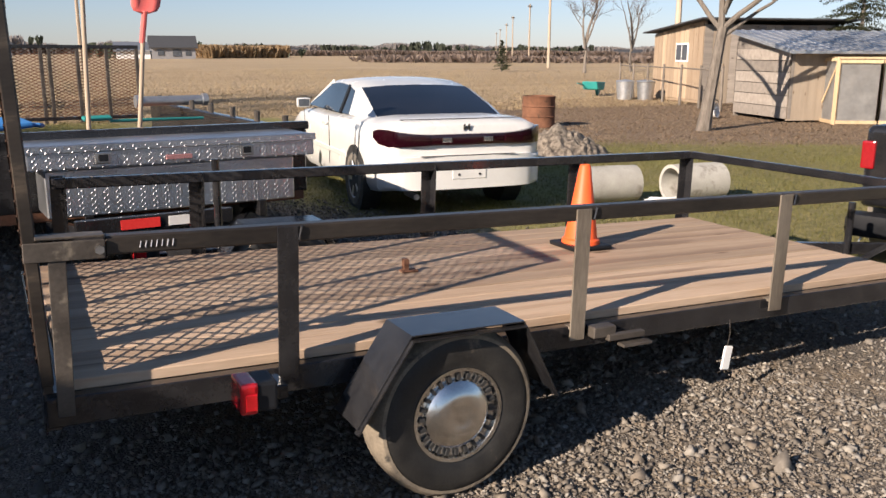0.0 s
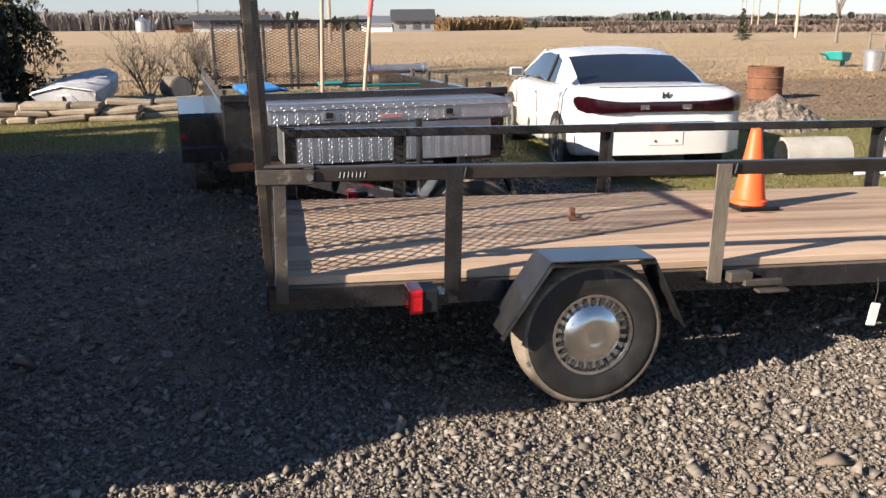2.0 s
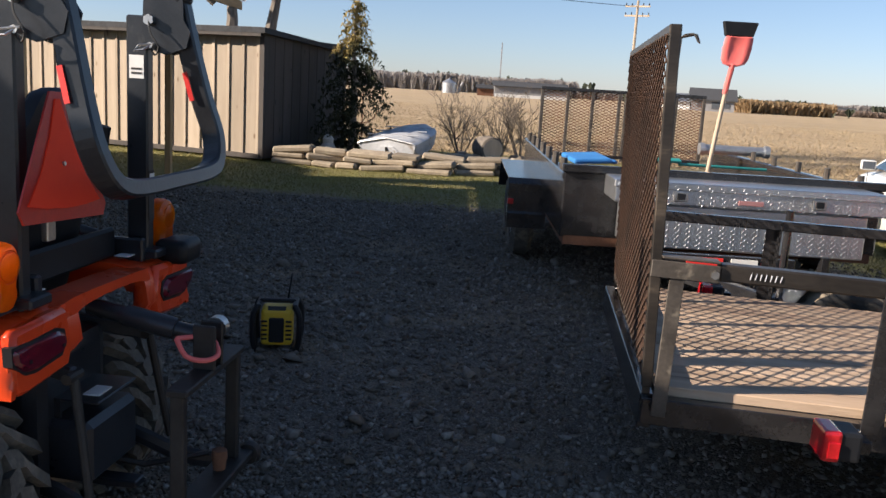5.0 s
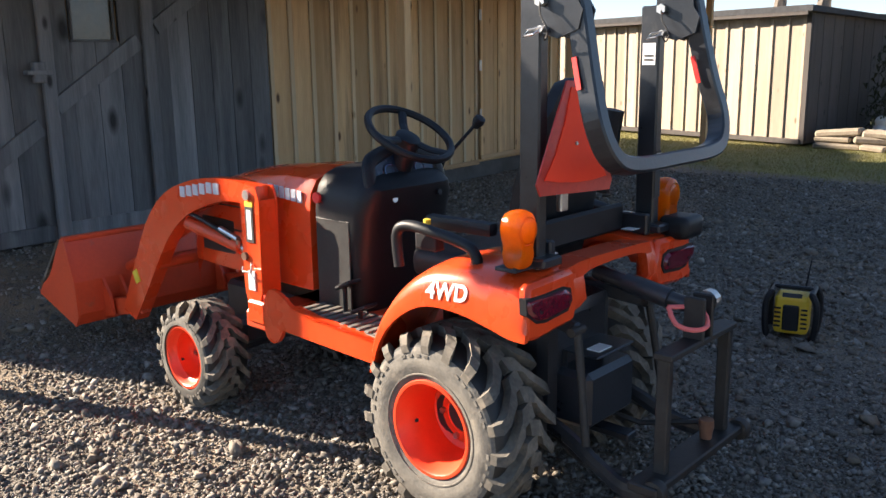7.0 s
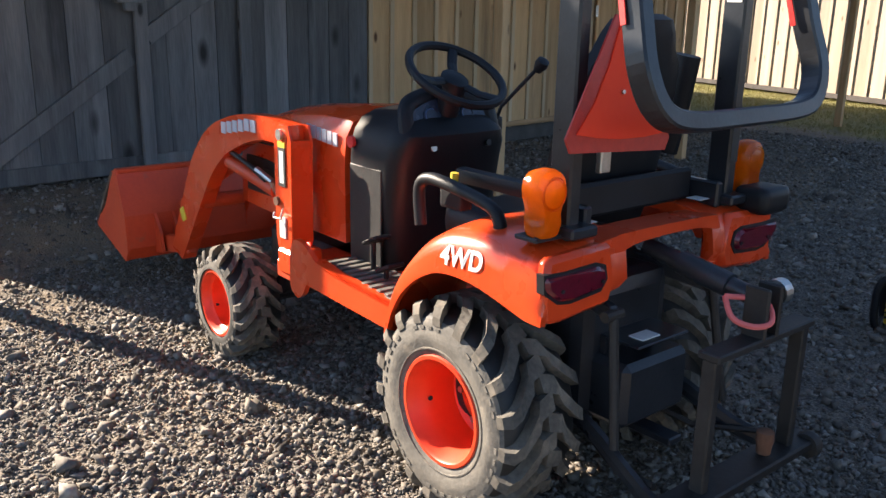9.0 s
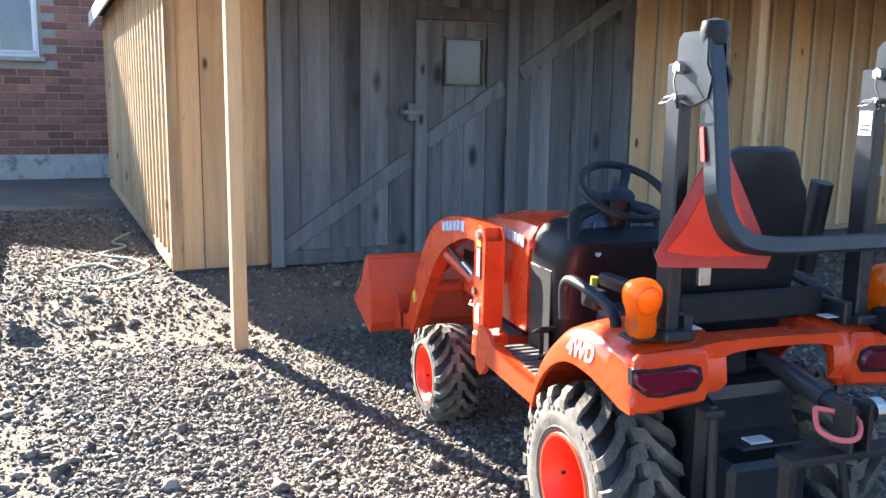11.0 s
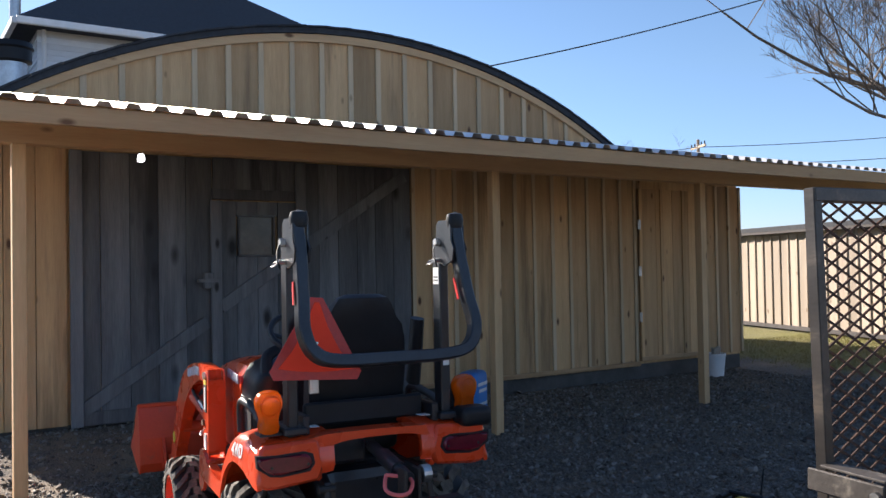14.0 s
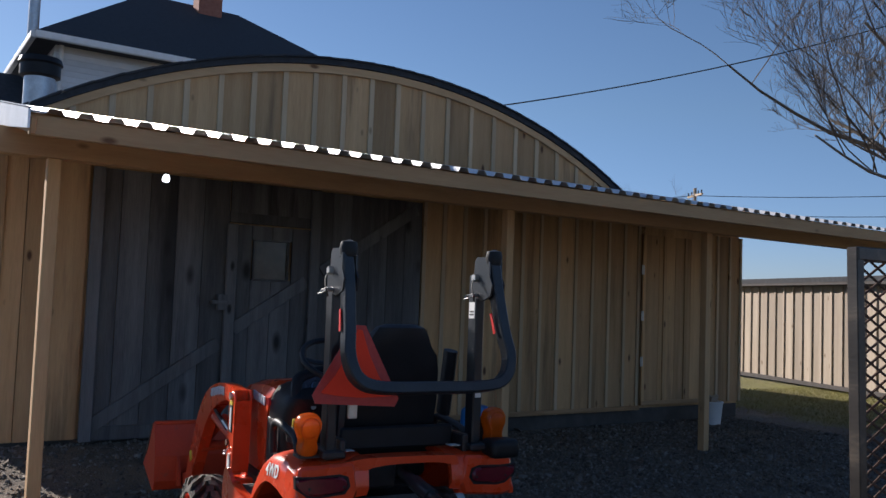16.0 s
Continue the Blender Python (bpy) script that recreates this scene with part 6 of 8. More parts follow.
# diamond-plate tool chest
chest = thing("tool_chest", pose(1.89, 5.95, -0.06) @ Matrix.Diagonal((1.09, 1.05, 1, 1)), "bright diamond-plate aluminium tool chest on trailer tongue", "tool chest")
body = part("body", B().box((-0.02, 0.20, 0.80), (1.50, 0.36, 0.30), bevel=0.008), M["alu"], chest)
lid = part("lid", B().box((0, 0.21, 1.03), (1.72, 0.46, 0.15), bevel=0.012, seg=2), M["alu"], chest)
part("lid_lip", B().box((0, -0.025, 1.085), (1.74, 0.02, 0.05), bevel=0.006), M["alu"], chest)
verts, faces = [], []


def treads(x0, x1, z0, z1, y, pitch=0.035):
    """Raised lens-shaped marks of tread plate, turned alternately."""
    i = 0
    z = z0
    while z < z1:
        j = 0
        x = x0 + (pitch / 2 if i % 2 else 0)
        while x < x1:
            a = radians(52 if (i + j) % 2 else 128)
            ux, uz = math.cos(a), math.sin(a)
            l, w, h = 0.0130, 0.0040, 0.0027
            k = len(verts)
            verts.extend([(x - ux * l, y, z - uz * l), (x - uz * w, y, z + ux * w), (x + ux * l, y, z + uz * l), (x + uz * w, y, z - ux * w), (x, y - h, z)])
            faces.extend([(k, k + 1, k + 4), (k + 1, k + 2, k + 4), (k + 2, k + 3, k + 4), (k + 3, k, k + 4)])
            x += pitch
            j += 1
        z += pitch * 0.55
        i += 1


treads(-0.75, 0.71, 0.665, 0.94, 0.0195)
treads(-0.84, 0.85, 0.965, 1.055, -0.0205)
treads(-0.86, 0.86, 1.070, 1.104, -0.0355)
tagged(part("tread_mark", soup("tread_mark", verts, faces, M["alu"]), M["alu"], chest), kind="stuff")
for x in (-0.455, 0.40):
    lt = part("latch", B().box((x, -0.03, 1.02), (0.085, 0.018, 0.075), bevel=0.008, seg=2), M["steel"], chest)
    part("latch_cup", B().box((x, -0.037, 1.02), (0.055, 0.01, 0.045), bevel=0.004), M["plastic_black"], lt)
part("name_plate", B().box((-0.02, -0.03, 1.0), (0.155, 0.008, 0.030), bevel=0.002), M["faded_red"], chest, "small red name plate")
for x in (-0.55, 0.50):
    part("bracket", B().box((x, 0.20, 0.60), (0.05, 0.40, 0.11), bevel=0.005), M["black_steel"], chest)


def pole_tool(name, a, bq, label, head):
    o = thing(name, T2M, label, "tool")
    part("handle", B().rod(a, bq, 0.017, n=10), M["handle_wood"], o, smooth=True)
    head(o)
    return o


def rake_head(o):
    bb = B()
    for k in range(5):
        y = 7.44 + k * 0.02
        bb.tube([(2.005, 7.5, 2.16), (2.03 + 0.02 * k, 7.46 + 0.02 * k, 2.19), (2.09 + 0.015 * k, 7.44 + 0.03 * k, 2.20), (2.13 + 0.012 * k, 7.43 + 0.035 * k, 2.13)], 0.006, 5)
    part("tines", bb, M["worn_steel"], o)


def shovel_head(o):
    bb = B()
    rows = []
    for z, w, d in ((1.95, 0.03, 0.0), (1.97, 0.085, 0.01), (2.01, 0.105, 0.02), (2.10, 0.112, 0.025), (2.19, 0.108, 0.02), (2.20, 0.095, 0.015)):
        rows.append([bb.bm.verts.new((2.425 + (z - 1.95) * 0.11 + s * w, 7.47 + d * (1 - s * s), z)) for s in (-1, -0.5, 0, 0.5, 1)])
    for a, c in zip(rows, rows[1:]):
        for j in range(4):
            bb.bm.faces.new((a[j], a[j + 1], c[j + 1], c[j]))
    ob = part("blade", bb, M["red_plastic"], o, "faded red plastic blade", True)
    md = ob.modifiers.new("thick", "SOLIDIFY")
    md.thickness = 0.008
    part("shaft_sleeve", B().rod((2.395, 7.5, 1.72), (2.425, 7.48, 1.97), 0.022, n=10), M["red_plastic"], o)
    part("brush", B().prism([(2.345, 2.20), (2.56, 2.20), (2.59, 2.32), (2.32, 2.32)], 7.475, 7.525, "y", bevel=0.008), M["plastic_black"], o, "dark bristles above the blade")


pole_tool("garden_fork", (1.96, 7.52, 0.66), (2.005, 7.5, 2.16), "long grey wooden garden fork standing in trailer", rake_head)
pole_tool("snow_shovel", (2.30, 7.52, 0.66), (2.42, 7.49, 1.95), "faded red snow shovel standing upright in trailer", shovel_head)
solid("blue_tarp", B().box((1.50, 8.5, 1.03), (0.34, 0.5, 0.05), rot=(3, -4, 8), bevel=0.02, seg=2).box((1.68, 8.75, 1.0), (0.3, 0.4, 0.04), rot=(-5, 6, -12), bevel=0.015), M["blue"], "folded bright blue tarp lying on trailer load", "tarp", T2M)
solid("garden_rake", B().rod((2.2, 7.9, 1.07), (3.0, 8.1, 1.05), 0.014, n=8).box((2.10, 7.87, 1.10), (0.22, 0.06, 0.03), rot=(20, 0, 10), bevel=0.006), M["teal"], "teal shovel lying across the trailer rails", "tool", T2M)
solid("roller_bar", B().rod((2.75, 9.2, 1.15), (3.35, 9.25, 1.15), 0.05, n=14).rod((2.7, 9.2, 1.15), (2.75, 9.2, 1.15), 0.065, n=14).rod((3.35, 9.25, 1.15), (3.4, 9.25, 1.15), 0.065, n=14), M["galv"], "galvanised steel roller bar on the trailer", "roller", T2M)


# ---- cars ----
def loft(bb, rows, close=True):
    n = len(rows[0])
    for a, c in zip(rows, rows[1:]):
        for j in range(n if close else n - 1):
            k = (j + 1) % n
            bb.bm.faces.new((a[j], a[k], c[k], c[j]))


def coupe(name, m, paint, label, lens):
    car = thing(name, m, label, "car")
    bb = B()
    rows = []
    st = [(-2.33, 0.66, 0.44, 0.84), (-2.31, 0.76, 0.34, 0.90), (-2.24, 0.83, 0.29, 0.945), (-2.0, 0.87, 0.25, 0.965), (-1.6, 0.89, 0.22, 0.965), (-1.0, 0.892, 0.2, 0.95), (0, 0.892, 0.2, 0.92),
          (0.9, 0.888, 0.2, 0.925), (1.5, 0.87, 0.21, 0.87), (2.0, 0.82, 0.23, 0.77), (2.25, 0.72, 0.27, 0.67), (2.33, 0.58, 0.32, 0.58)]
    for x, w, zb, zt in st:
        h = zt - zb
        half = [(0, zt + 0.012), (w * 0.55, zt + 0.008), (w * 0.84, zt - 0.012), (w * 0.945, zt - 0.05), (w * 0.985, zt - 0.12), (w, zt - h * 0.42), (w * 0.985, zb + h * 0.28), (w * 0.985, zb + 0.08), (w * 0.93, zb), (0, zb)]
        rows.append([bb.bm.verts.new((x, y, z)) for y, z in half] + [bb.bm.verts.new((x, -y, z)) for y, z in half[-2:0:-1]])
    loft(bb, rows)
    bb.bm.faces.new(rows[0])
    bb.bm.faces.new(rows[-1])
    part("body", bb, paint, car, smooth=True)
    part("rear_bumper", B().prism(curve([(-2.15, 0.885), (-2.30, 0.80), (-2.375, 0.60), (-2.40, 0.30), (-2.405, 0.0), (-2.40, -0.30), (-2.375, -0.60), (-2.30, -0.80), (-2.15, -0.885)], 3), 0.30, 0.62, "z", bevel=0.03), paint, car, smooth=True)
    part("bumper_lip", B().box((-2.398, 0, 0.628), (0.02, 1.0, 0.008), bevel=0.002), M["ink"], car)
    part("plate_recess", B().box((-2.404, 0, 0.47), (0.012, 0.36, 0.15), bevel=0.004), paint, car)
    for y in (-0.11, 0.11):
        part("plate_screw", B().rod((-2.408, y, 0.44), (-2.416, y, 0.44), 0.013, n=8), M["ink"], car)
    band = part("tail_lamp_band", B().box((-2.33, 0, 0.78), (0.075, 0.86, 0.105), bevel=0.012, seg=2), M["dark_lens"] if lens else M["ink"], car, "full-width dark red tail lamp band", True)
    for s in (1, -1):
        b2, rr = B(), []
        for x, y, lo_, hi_ in ((-2.372, 0.40, 0.728, 0.832), (-2.366, 0.56, 0.724, 0.842), (-2.345, 0.70, 0.72, 0.862), (-2.28, 0.805, 0.722, 0.884), (-2.18, 0.868, 0.745, 0.884), (-2.09, 0.889, 0.80, 0.862)):
            rr.append([b2.bm.verts.new(v) for v in ((x, s * y, lo_), (x - 0.006, s * (y + 0.004), (lo_ + hi_) / 2), (x, s * y, hi_), (x + 0.06, s * (y - 0.05), hi_), (x + 0.06, s * (y - 0.05), lo_))])
        loft(b2, rr)
        b2.bm.faces.new(rr[0])
        b2.bm.faces.new(rr[-1])
        part("tail_lamp", b2, M["dark_lens"], car, "dark red wraparound tail lamp", True)
        part("reverse_lamp", B().box((-2.369, s * 0.22, 0.78), (0.008, 0.10, 0.045), bevel=0.003), M["chrome"], band)
    part("badge", B().box((-2.335, 0.025, 0.895), (0.01, 0.018, 0.06)).box((-2.335, -0.025, 0.895), (0.01, 0.018, 0.06)).box((-2.335, 0, 0.895), (0.01, 0.05, 0.015)), M["ink"], car)
    part("trunk_seam", B().box((-2.20, 0, 0.968), (0.006, 1.30, 0.008)), M["ink"], car)
    # greenhouse
    rs = [(-1.62, 0.74, 0.955, 0.73), (-1.25, 0.75, 1.10, 0.70), (-0.80, 0.755, 1.245, 0.66), (-0.45, 0.76, 1.30, 0.635), (0.0, 0.76, 1.315, 0.625), (0.38, 0.76, 1.29, 0.625), (0.80, 0.75, 1.15, 0.66), (1.28, 0.73, 0.945, 0.70)]

    def ring(x, wb, zt, wt):
        return [(wb * 1.02, 0.93), (wt + 0.03, zt - 0.06), (wt - 0.04, zt - 0.02), (wt * 0.5, zt), (0, zt + 0.006)]
    def strip(i0, i1, j0, j1, grow=0.0, sides=(1, -1)):
        b2 = B()
        for s in sides:
            rr = []
            for k in range(i0, i1 + 1):
                x, wb, zt, wt = rs[k]
                pts = ring(x, wb, zt, wt)[j0:j1 + 1]
                rr.append([b2.bm.verts.new((x, s * (y + grow), z + grow)) for y, z in pts])
            loft(b2, rr, False)
        return b2
    part("rear_window", strip(0, 2, 2, 4), M["car_glass"], car, "dark tinted rear window", True)
    part("roof", strip(2, 5, 1, 4), paint, car, smooth=True)
    part("windscreen", strip(5, 7, 1, 4), M["car_glass"], car, smooth=True)
    for s in (1, -1):
        part("side_window", strip(2, 6, 0, 1, 0.0, (s,)), M["car_glass"], car, "dark tinted side window", True)
        part("rear_pillar", strip(0, 2, 0, 2, 0.004, (s,)), paint, car, smooth=True)
        part("quarter_glass", strip(6, 7, 0, 1, 0.0, (s,)), M["car_glass"], car)
        part("door_pillar", B().bar((-0.42, s * 0.776, 0.93), (-0.50, s * 0.665, 1.24), 0.02, 0.07, up=(1, 0, 0)), M["plastic_black"], car)
        part("windscreen_pillar", B().bar((1.26, s * 0.72, 0.935), (0.38, s * 0.628, 1.258), 0.03, 0.045, bevel=0.006), paint, car)
        mir = part("mirror", B().box((0.82, s * 0.93, 0.98), (0.10, 0.17, 0.12), bevel=0.03, seg=2), paint, car, smooth=True)
        part("mirror_glass", B().box((0.765, s * 0.935, 0.98), (0.006, 0.14, 0.09)), M["pane"], mir)
        part("door_seam", B().box((0.95, s * 0.893, 0.62), (0.008, 0.006, 0.55)).box((-0.35, s * 0.895, 0.62), (0.008, 0.006, 0.55)), M["ink"], car)
        part("door_handle", B().box((-0.15, s * 0.90, 0.80), (0.20, 0.02, 0.035), bevel=0.008), paint, car)
        part("side_moulding", B().box((0.2, s * 0.897, 0.52), (2.6, 0.012, 0.05), bevel=0.004), paint, car)
        for x in (-1.42, 1.42):
            part("wheel_arch", B().rod((x, s * 0.70, 0.31), (x, s * 0.903, 0.31), 0.355, n=40), M["ink"], car)
            w = part("wheel", B().lathe([(0.19, s * -0.09), (0.28, s * -0.10), (0.305, 0.0), (0.30, s * 0.06), (0.27, s * 0.095), (0.20, s * 0.10)], 36, "y"), M["rubber"], car, smooth=True, m=pose(x, s * 0.815, 0.305))
            rim = part("rim", B().lathe([(0.205, s * 0.098), (0.19, s * 0.09), (0.18, s * 0.05), (0.0, s * 0.06)], 32, "y"), M["galv"], w, smooth=True)
            for k in range(5):
                t = 2 * math.pi * k / 5
                part("spoke", B().bar((0.03 * math.cos(t), s * 0.075, 0.03 * math.sin(t)), (0.19 * math.cos(t), s * 0.085, 0.19 * math.sin(t)), 0.05, 0.02, bevel=0.005, up=(0, 1, 0)), M["alu"], rim)
    part("exhaust", B().rod((-2.40, 0.55, 0.24), (-2.1, 0.55, 0.24), 0.03, n=12), M["steel"], car)
    return car


coupe("coupe_car", pose(5.05 + 2.36 * math.cos(radians(79)), 7.26 + 2.36 * math.sin(radians(79)), 0, 0, 0, 79), M["white_paint"], "white two-door coupe with dark tinted windows on lawn", True)
M["black_paint"] = mat("black_car_paint", (0.008, 0.008, 0.009), (0.014, 0.014, 0.016), 4, 0.2, 0.0, 0.01, 30, vary=0, coat=0.7)
coupe("black_car", pose(-8.0, -1.02, 0.0, 0, 0, 0) @ Matrix.Diagonal((1, 1, 1, 1)), M["black_paint"], "glossy black car parked on gravel beside the house", True)

# pickup truck, tail end in view
pk = thing("pickup_truck", pose(6.84, 4.13, 0, 0, 0, 12), "dark blue-black pickup truck with red tail lamp", "truck")
part("bed", B().box((0.0, -0.9, 0.78), (0.75, 1.75, 0.62), bevel=0.06, seg=3).box((1.6, -0.9, 0.72), (3.0, 1.78, 0.6), bevel=0.06, seg=2), M["black_paint"], pk, smooth=True)
part("cab", B().box((1.9, -0.9, 1.2), (1.6, 1.6, 0.6), bevel=0.15, seg=3), M["black_paint"], pk, smooth=True)
part("tail_lamp", B().box((-0.37, -0.06, 0.87), (0.05, 0.10, 0.21), bevel=0.015, seg=2), M["truck_red"], pk, "red upright tail lamp")
part("bumper", B().box((-0.48, -0.9, 0.36), (0.20, 1.80, 0.18), bevel=0.05, seg=2), M["plastic_black"], pk, smooth=True)
part("tow_hitch", B().box((-0.55, -0.9, 0.24), (0.3, 0.08, 0.08), bevel=0.008), M["steel"], pk)
part("bumper_stay", B().tube([(-0.50, -0.12, 0.27), (-0.53, -0.10, 0.20), (-0.50, -0.3, 0.19), (-0.46, -0.5, 0.22)], 0.012, 6), M["galv"], pk)
for x in (0.35, 3.0):
    for y in (-0.08, -1.72):
        part("wheel", B().lathe([(0.19, -0.11), (0.33, -0.12), (0.365, -0.05), (0.365, 0.05), (0.33, 0.12), (0.19, 0.11), (0.0, 0.06)], 32, "y"), M["rubber"], pk, smooth=True, m=pose(x, y, 0.365))

# ---- lean shed at the back ----
SH = pose(-3.92, 16.30, 0, 0, 0, -20.3)      # local x to the right along the front, y to the back
sh = thing("storage_shed", SH, "long board-and-batten shed with black roof edge", "shed")
part("front_wall", B().box((-4.9, 0.05, 1.2), (9.8, 0.06, 2.25)), M["shed_wood"], sh)
# walls turned from the sun: near-black boards, their shade put into the colour
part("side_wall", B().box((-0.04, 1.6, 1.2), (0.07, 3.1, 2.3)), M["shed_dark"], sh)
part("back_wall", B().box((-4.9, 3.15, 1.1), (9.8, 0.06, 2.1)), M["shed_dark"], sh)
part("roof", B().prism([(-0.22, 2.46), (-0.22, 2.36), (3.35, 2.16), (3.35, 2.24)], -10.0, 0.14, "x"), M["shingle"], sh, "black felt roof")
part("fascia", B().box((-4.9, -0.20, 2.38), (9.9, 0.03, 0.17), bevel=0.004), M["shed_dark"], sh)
for k in range(30):
    x = -0.12 - k * 0.335
    part("board", B().box((x - 0.165, 0.008, 1.19), (0.325, 0.024, 2.16 + ranf(-0.02, 0.02)), bevel=0.003), M["shed_wood"], sh)
    part("batten", B().box((x, -0.018, 1.19), (0.06, 0.03, 2.16), bevel=0.003), M["shed_wood"], sh)
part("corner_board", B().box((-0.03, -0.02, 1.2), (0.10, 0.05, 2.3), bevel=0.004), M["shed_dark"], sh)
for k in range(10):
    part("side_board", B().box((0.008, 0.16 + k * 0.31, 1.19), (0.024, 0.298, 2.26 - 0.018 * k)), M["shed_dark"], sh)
part("sill", B().box((-4.9, -0.04, 0.09), (9.7, 0.07, 0.09), bevel=0.005), M["shed_dark"], sh)


# ---- stone edging, boat, stump ----
def rock(bb, c, s, seed, rot=0.0):
    rg = random.Random(seed)
    r = bmesh.ops.create_cube(bb.bm, size=1, matrix=pose(*c, rg.uniform(-5, 5), rg.uniform(-5, 5), rot) @ Matrix.Diagonal((*s, 1)))
    bmesh.ops.bevel(bb.bm, geom=list({e for v in r["verts"] for e in v.link_edges}), offset=min(s) * 0.28, segments=1, affect="EDGES")
    return bb


wall_st = thing("stone_edging", pose(0, 0, 0), "low dry-laid edging of buff flat fieldstones", "stone wall")
for layer in range(3):
    t = 0.0
    while t < 1.0:
        ln = ranf(0.35, 0.85)
        x = -3.7 + 4.6 * t
        y = 16.15 - 0.35 * math.sin(t * 3.0) + layer * 0.10 + ranf(-0.05, 0.05) + (0.3 if t > 0.6 else 0)
        bb = rock(B(), (0, 0, 0), (ln, ranf(0.28, 0.42), ranf(0.09, 0.13)), rnd.random())
        part("stone", bb, M["flagstone"], wall_st, m=pose(x + ln / 2, y, 0.055 + layer * 0.11, 0, 0, ranf(-14, 14)))
        t += (ln + 0.03) / 4.6
boat = thing("boat", pose(-1.57, 16.55, 0.10, 9, -2, -20), "old white aluminium boat hull leaning on the stones", "boat")
bb = B()
rows = []
for y, w, h, zo in ((0.0, 0.60, 0.36, 0.0), (0.5, 0.64, 0.38, 0.0), (1.0, 0.58, 0.38, 0.0), (1.5, 0.42, 0.34, 0.02), (1.9, 0.10, 0.24, 0.06)):
    half = [(0, zo - 0.02), (w * 0.62, zo), (w * 0.88, zo + 0.10), (w, zo + h), (w * 0.93, zo + h + 0.03), (w * 0.5, zo + h + 0.10), (0, zo + h + 0.12)]
    rows.append([bb.bm.verts.new((x, y, z)) for x, z in half] + [bb.bm.verts.new((-x, y, z)) for x, z in half[-2:0:-1]])
loft(bb, rows)
bb.bm.faces.new(rows[0])
bb.bm.faces.new(rows[-1])
M["boat_white"] = mat("chalky_white_hull", (0.36, 0.38, 0.41), (0.52, 0.54, 0.57), 4, 0.5, 0.2, 0.15, 40, dirt=(0.25, 0.22, 0.19), dirt_at=0.56)
part("hull", bb, M["boat_white"], boat, smooth=True)
part("gunwale", B().tube([(-0.60, -0.01, 0.36), (-0.54, -0.01, 0.395), (0, -0.01, 0.49), (0.54, -0.01, 0.395), (0.60, -0.01, 0.36)], 0.022, 8), M["galv"], boat)
part("motor_pad", B().prism([(-0.2, 0.08), (0.2, 0.08), (0.24, 0.22), (0.14, 0.32), (-0.14, 0.32), (-0.24, 0.22)], -0.02, 0.0, "y"), M["boat_white"], boat)
part("motor_bracket", B().box((0, -0.025, 0.25), (0.05, 0.02, 0.12), bevel=0.004), M["plastic_black"], boat)
for y in (0.3, 0.7, 1.1):
    part("rib", B().box((0, y, 0.487), (1.1, 0.03, 0.02), bevel=0.004), M["galv"], boat)
for k in range(9):
    bb = rock(B(), (0, 0, 0), (ranf(0.3, 0.6), ranf(0.3, 0.45), ranf(0.2, 0.35)), rnd.random())
    solid("boulder", bb, M["flagstone"], "grey-buff boulder beside the old boat", "boulder", pose(-0.4 + 0.2 * k + ranf(-0.2, 0.2), 17.6 + ranf(-0.2, 0.5), 0.14, 0, 0, ranf(0, 90)), "boulders")
st_ = thing("log_round", pose(0.35, 17.7, 0.42, 0, 0, 20), "cut log round resting on its side", "log")
part("bark", B().lathe([(0.20, -0.3), (0.24, -0.28), (0.25, 0.1), (0.23, 0.3), (0.2, 0.31)], 24, "y"), M["bark"], st_, smooth=True)
part("cut_face", B().lathe([(0.205, -0.304), (0.0, -0.304)], 24, "y"), M["handle_wood"], st_)

# ---- things on the lawn beyond the trailer ----
for c, l, rz, r in (((6.85, 7.2), 0.70, -14, 0.20), ((7.75, 6.75), 0.64, -10, 0.21)):
    o = thing("concrete_pipe", pose(c[0], c[1], r, 0, 0, rz), "pale concrete pipe section lying on the lawn", "pipe")
    part("shell", B().lathe([(r * 0.82, l / 2), (r, l / 2), (r * 1.02, 0), (r, -l / 2), (r * 0.82, -l / 2), (r * 0.80, l / 2)], 40, "x"), M["concrete"], o, smooth=True)
    # dark disc set in the bore in place of the shade inside
    part("end_cap", B().lathe([(r * 0.80, l / 2 - 0.12), (0.0, l / 2 - 0.12)], 32, "x"), M["found"], o)
for a, bq in (((7.3, 7.0, 0.03), (7.75, 6.55, 0.03)), ((7.15, 6.9, 0.03), (7.6, 6.7, 0.06))):
    solid("plastic_pipe", B().rod(a, bq, 0.022, n=10), M["white"], "short white pipe lying in the grass", "pipe")
bar_ = thing("steel_barrel", pose(12.35, 15.3, 0), "rusty brown steel barrel with open top", "barrel")
part("shell", B().lathe([(0.36, 0.0), (0.37, 0.02), (0.36, 0.05), (0.36, 0.22), (0.375, 0.235), (0.36, 0.25), (0.36, 0.44), (0.375, 0.455), (0.36, 0.47), (0.36, 0.66), (0.37, 0.675), (0.345, 0.68), (0.345, 0.1), (0.0, 0.1)], 36, "z"), M["rust"], bar_, smooth=True)
dp = B()
verts = {}
for i in range(25):
    for j in range(25):
        u, v = (i - 12) / 12, (j - 12) / 12
        r = math.hypot(u, v)
        z = max(0, 0.62 * (1 - r ** 1.3)) * (1 + 0.45 * noise.noise((u * 3, v * 3, 1))) + 0.09 * noise.noise((u * 11, v * 11, 2)) - 0.05
        verts[i, j] = dp.bm.verts.new((u * 0.95, v * 0.8, z * 0.85))
for i in range(24):
    for j in range(24):
        dp.bm.faces.new((verts[i, j], verts[i + 1, j], verts[i + 1, j + 1], verts[i, j + 1]))
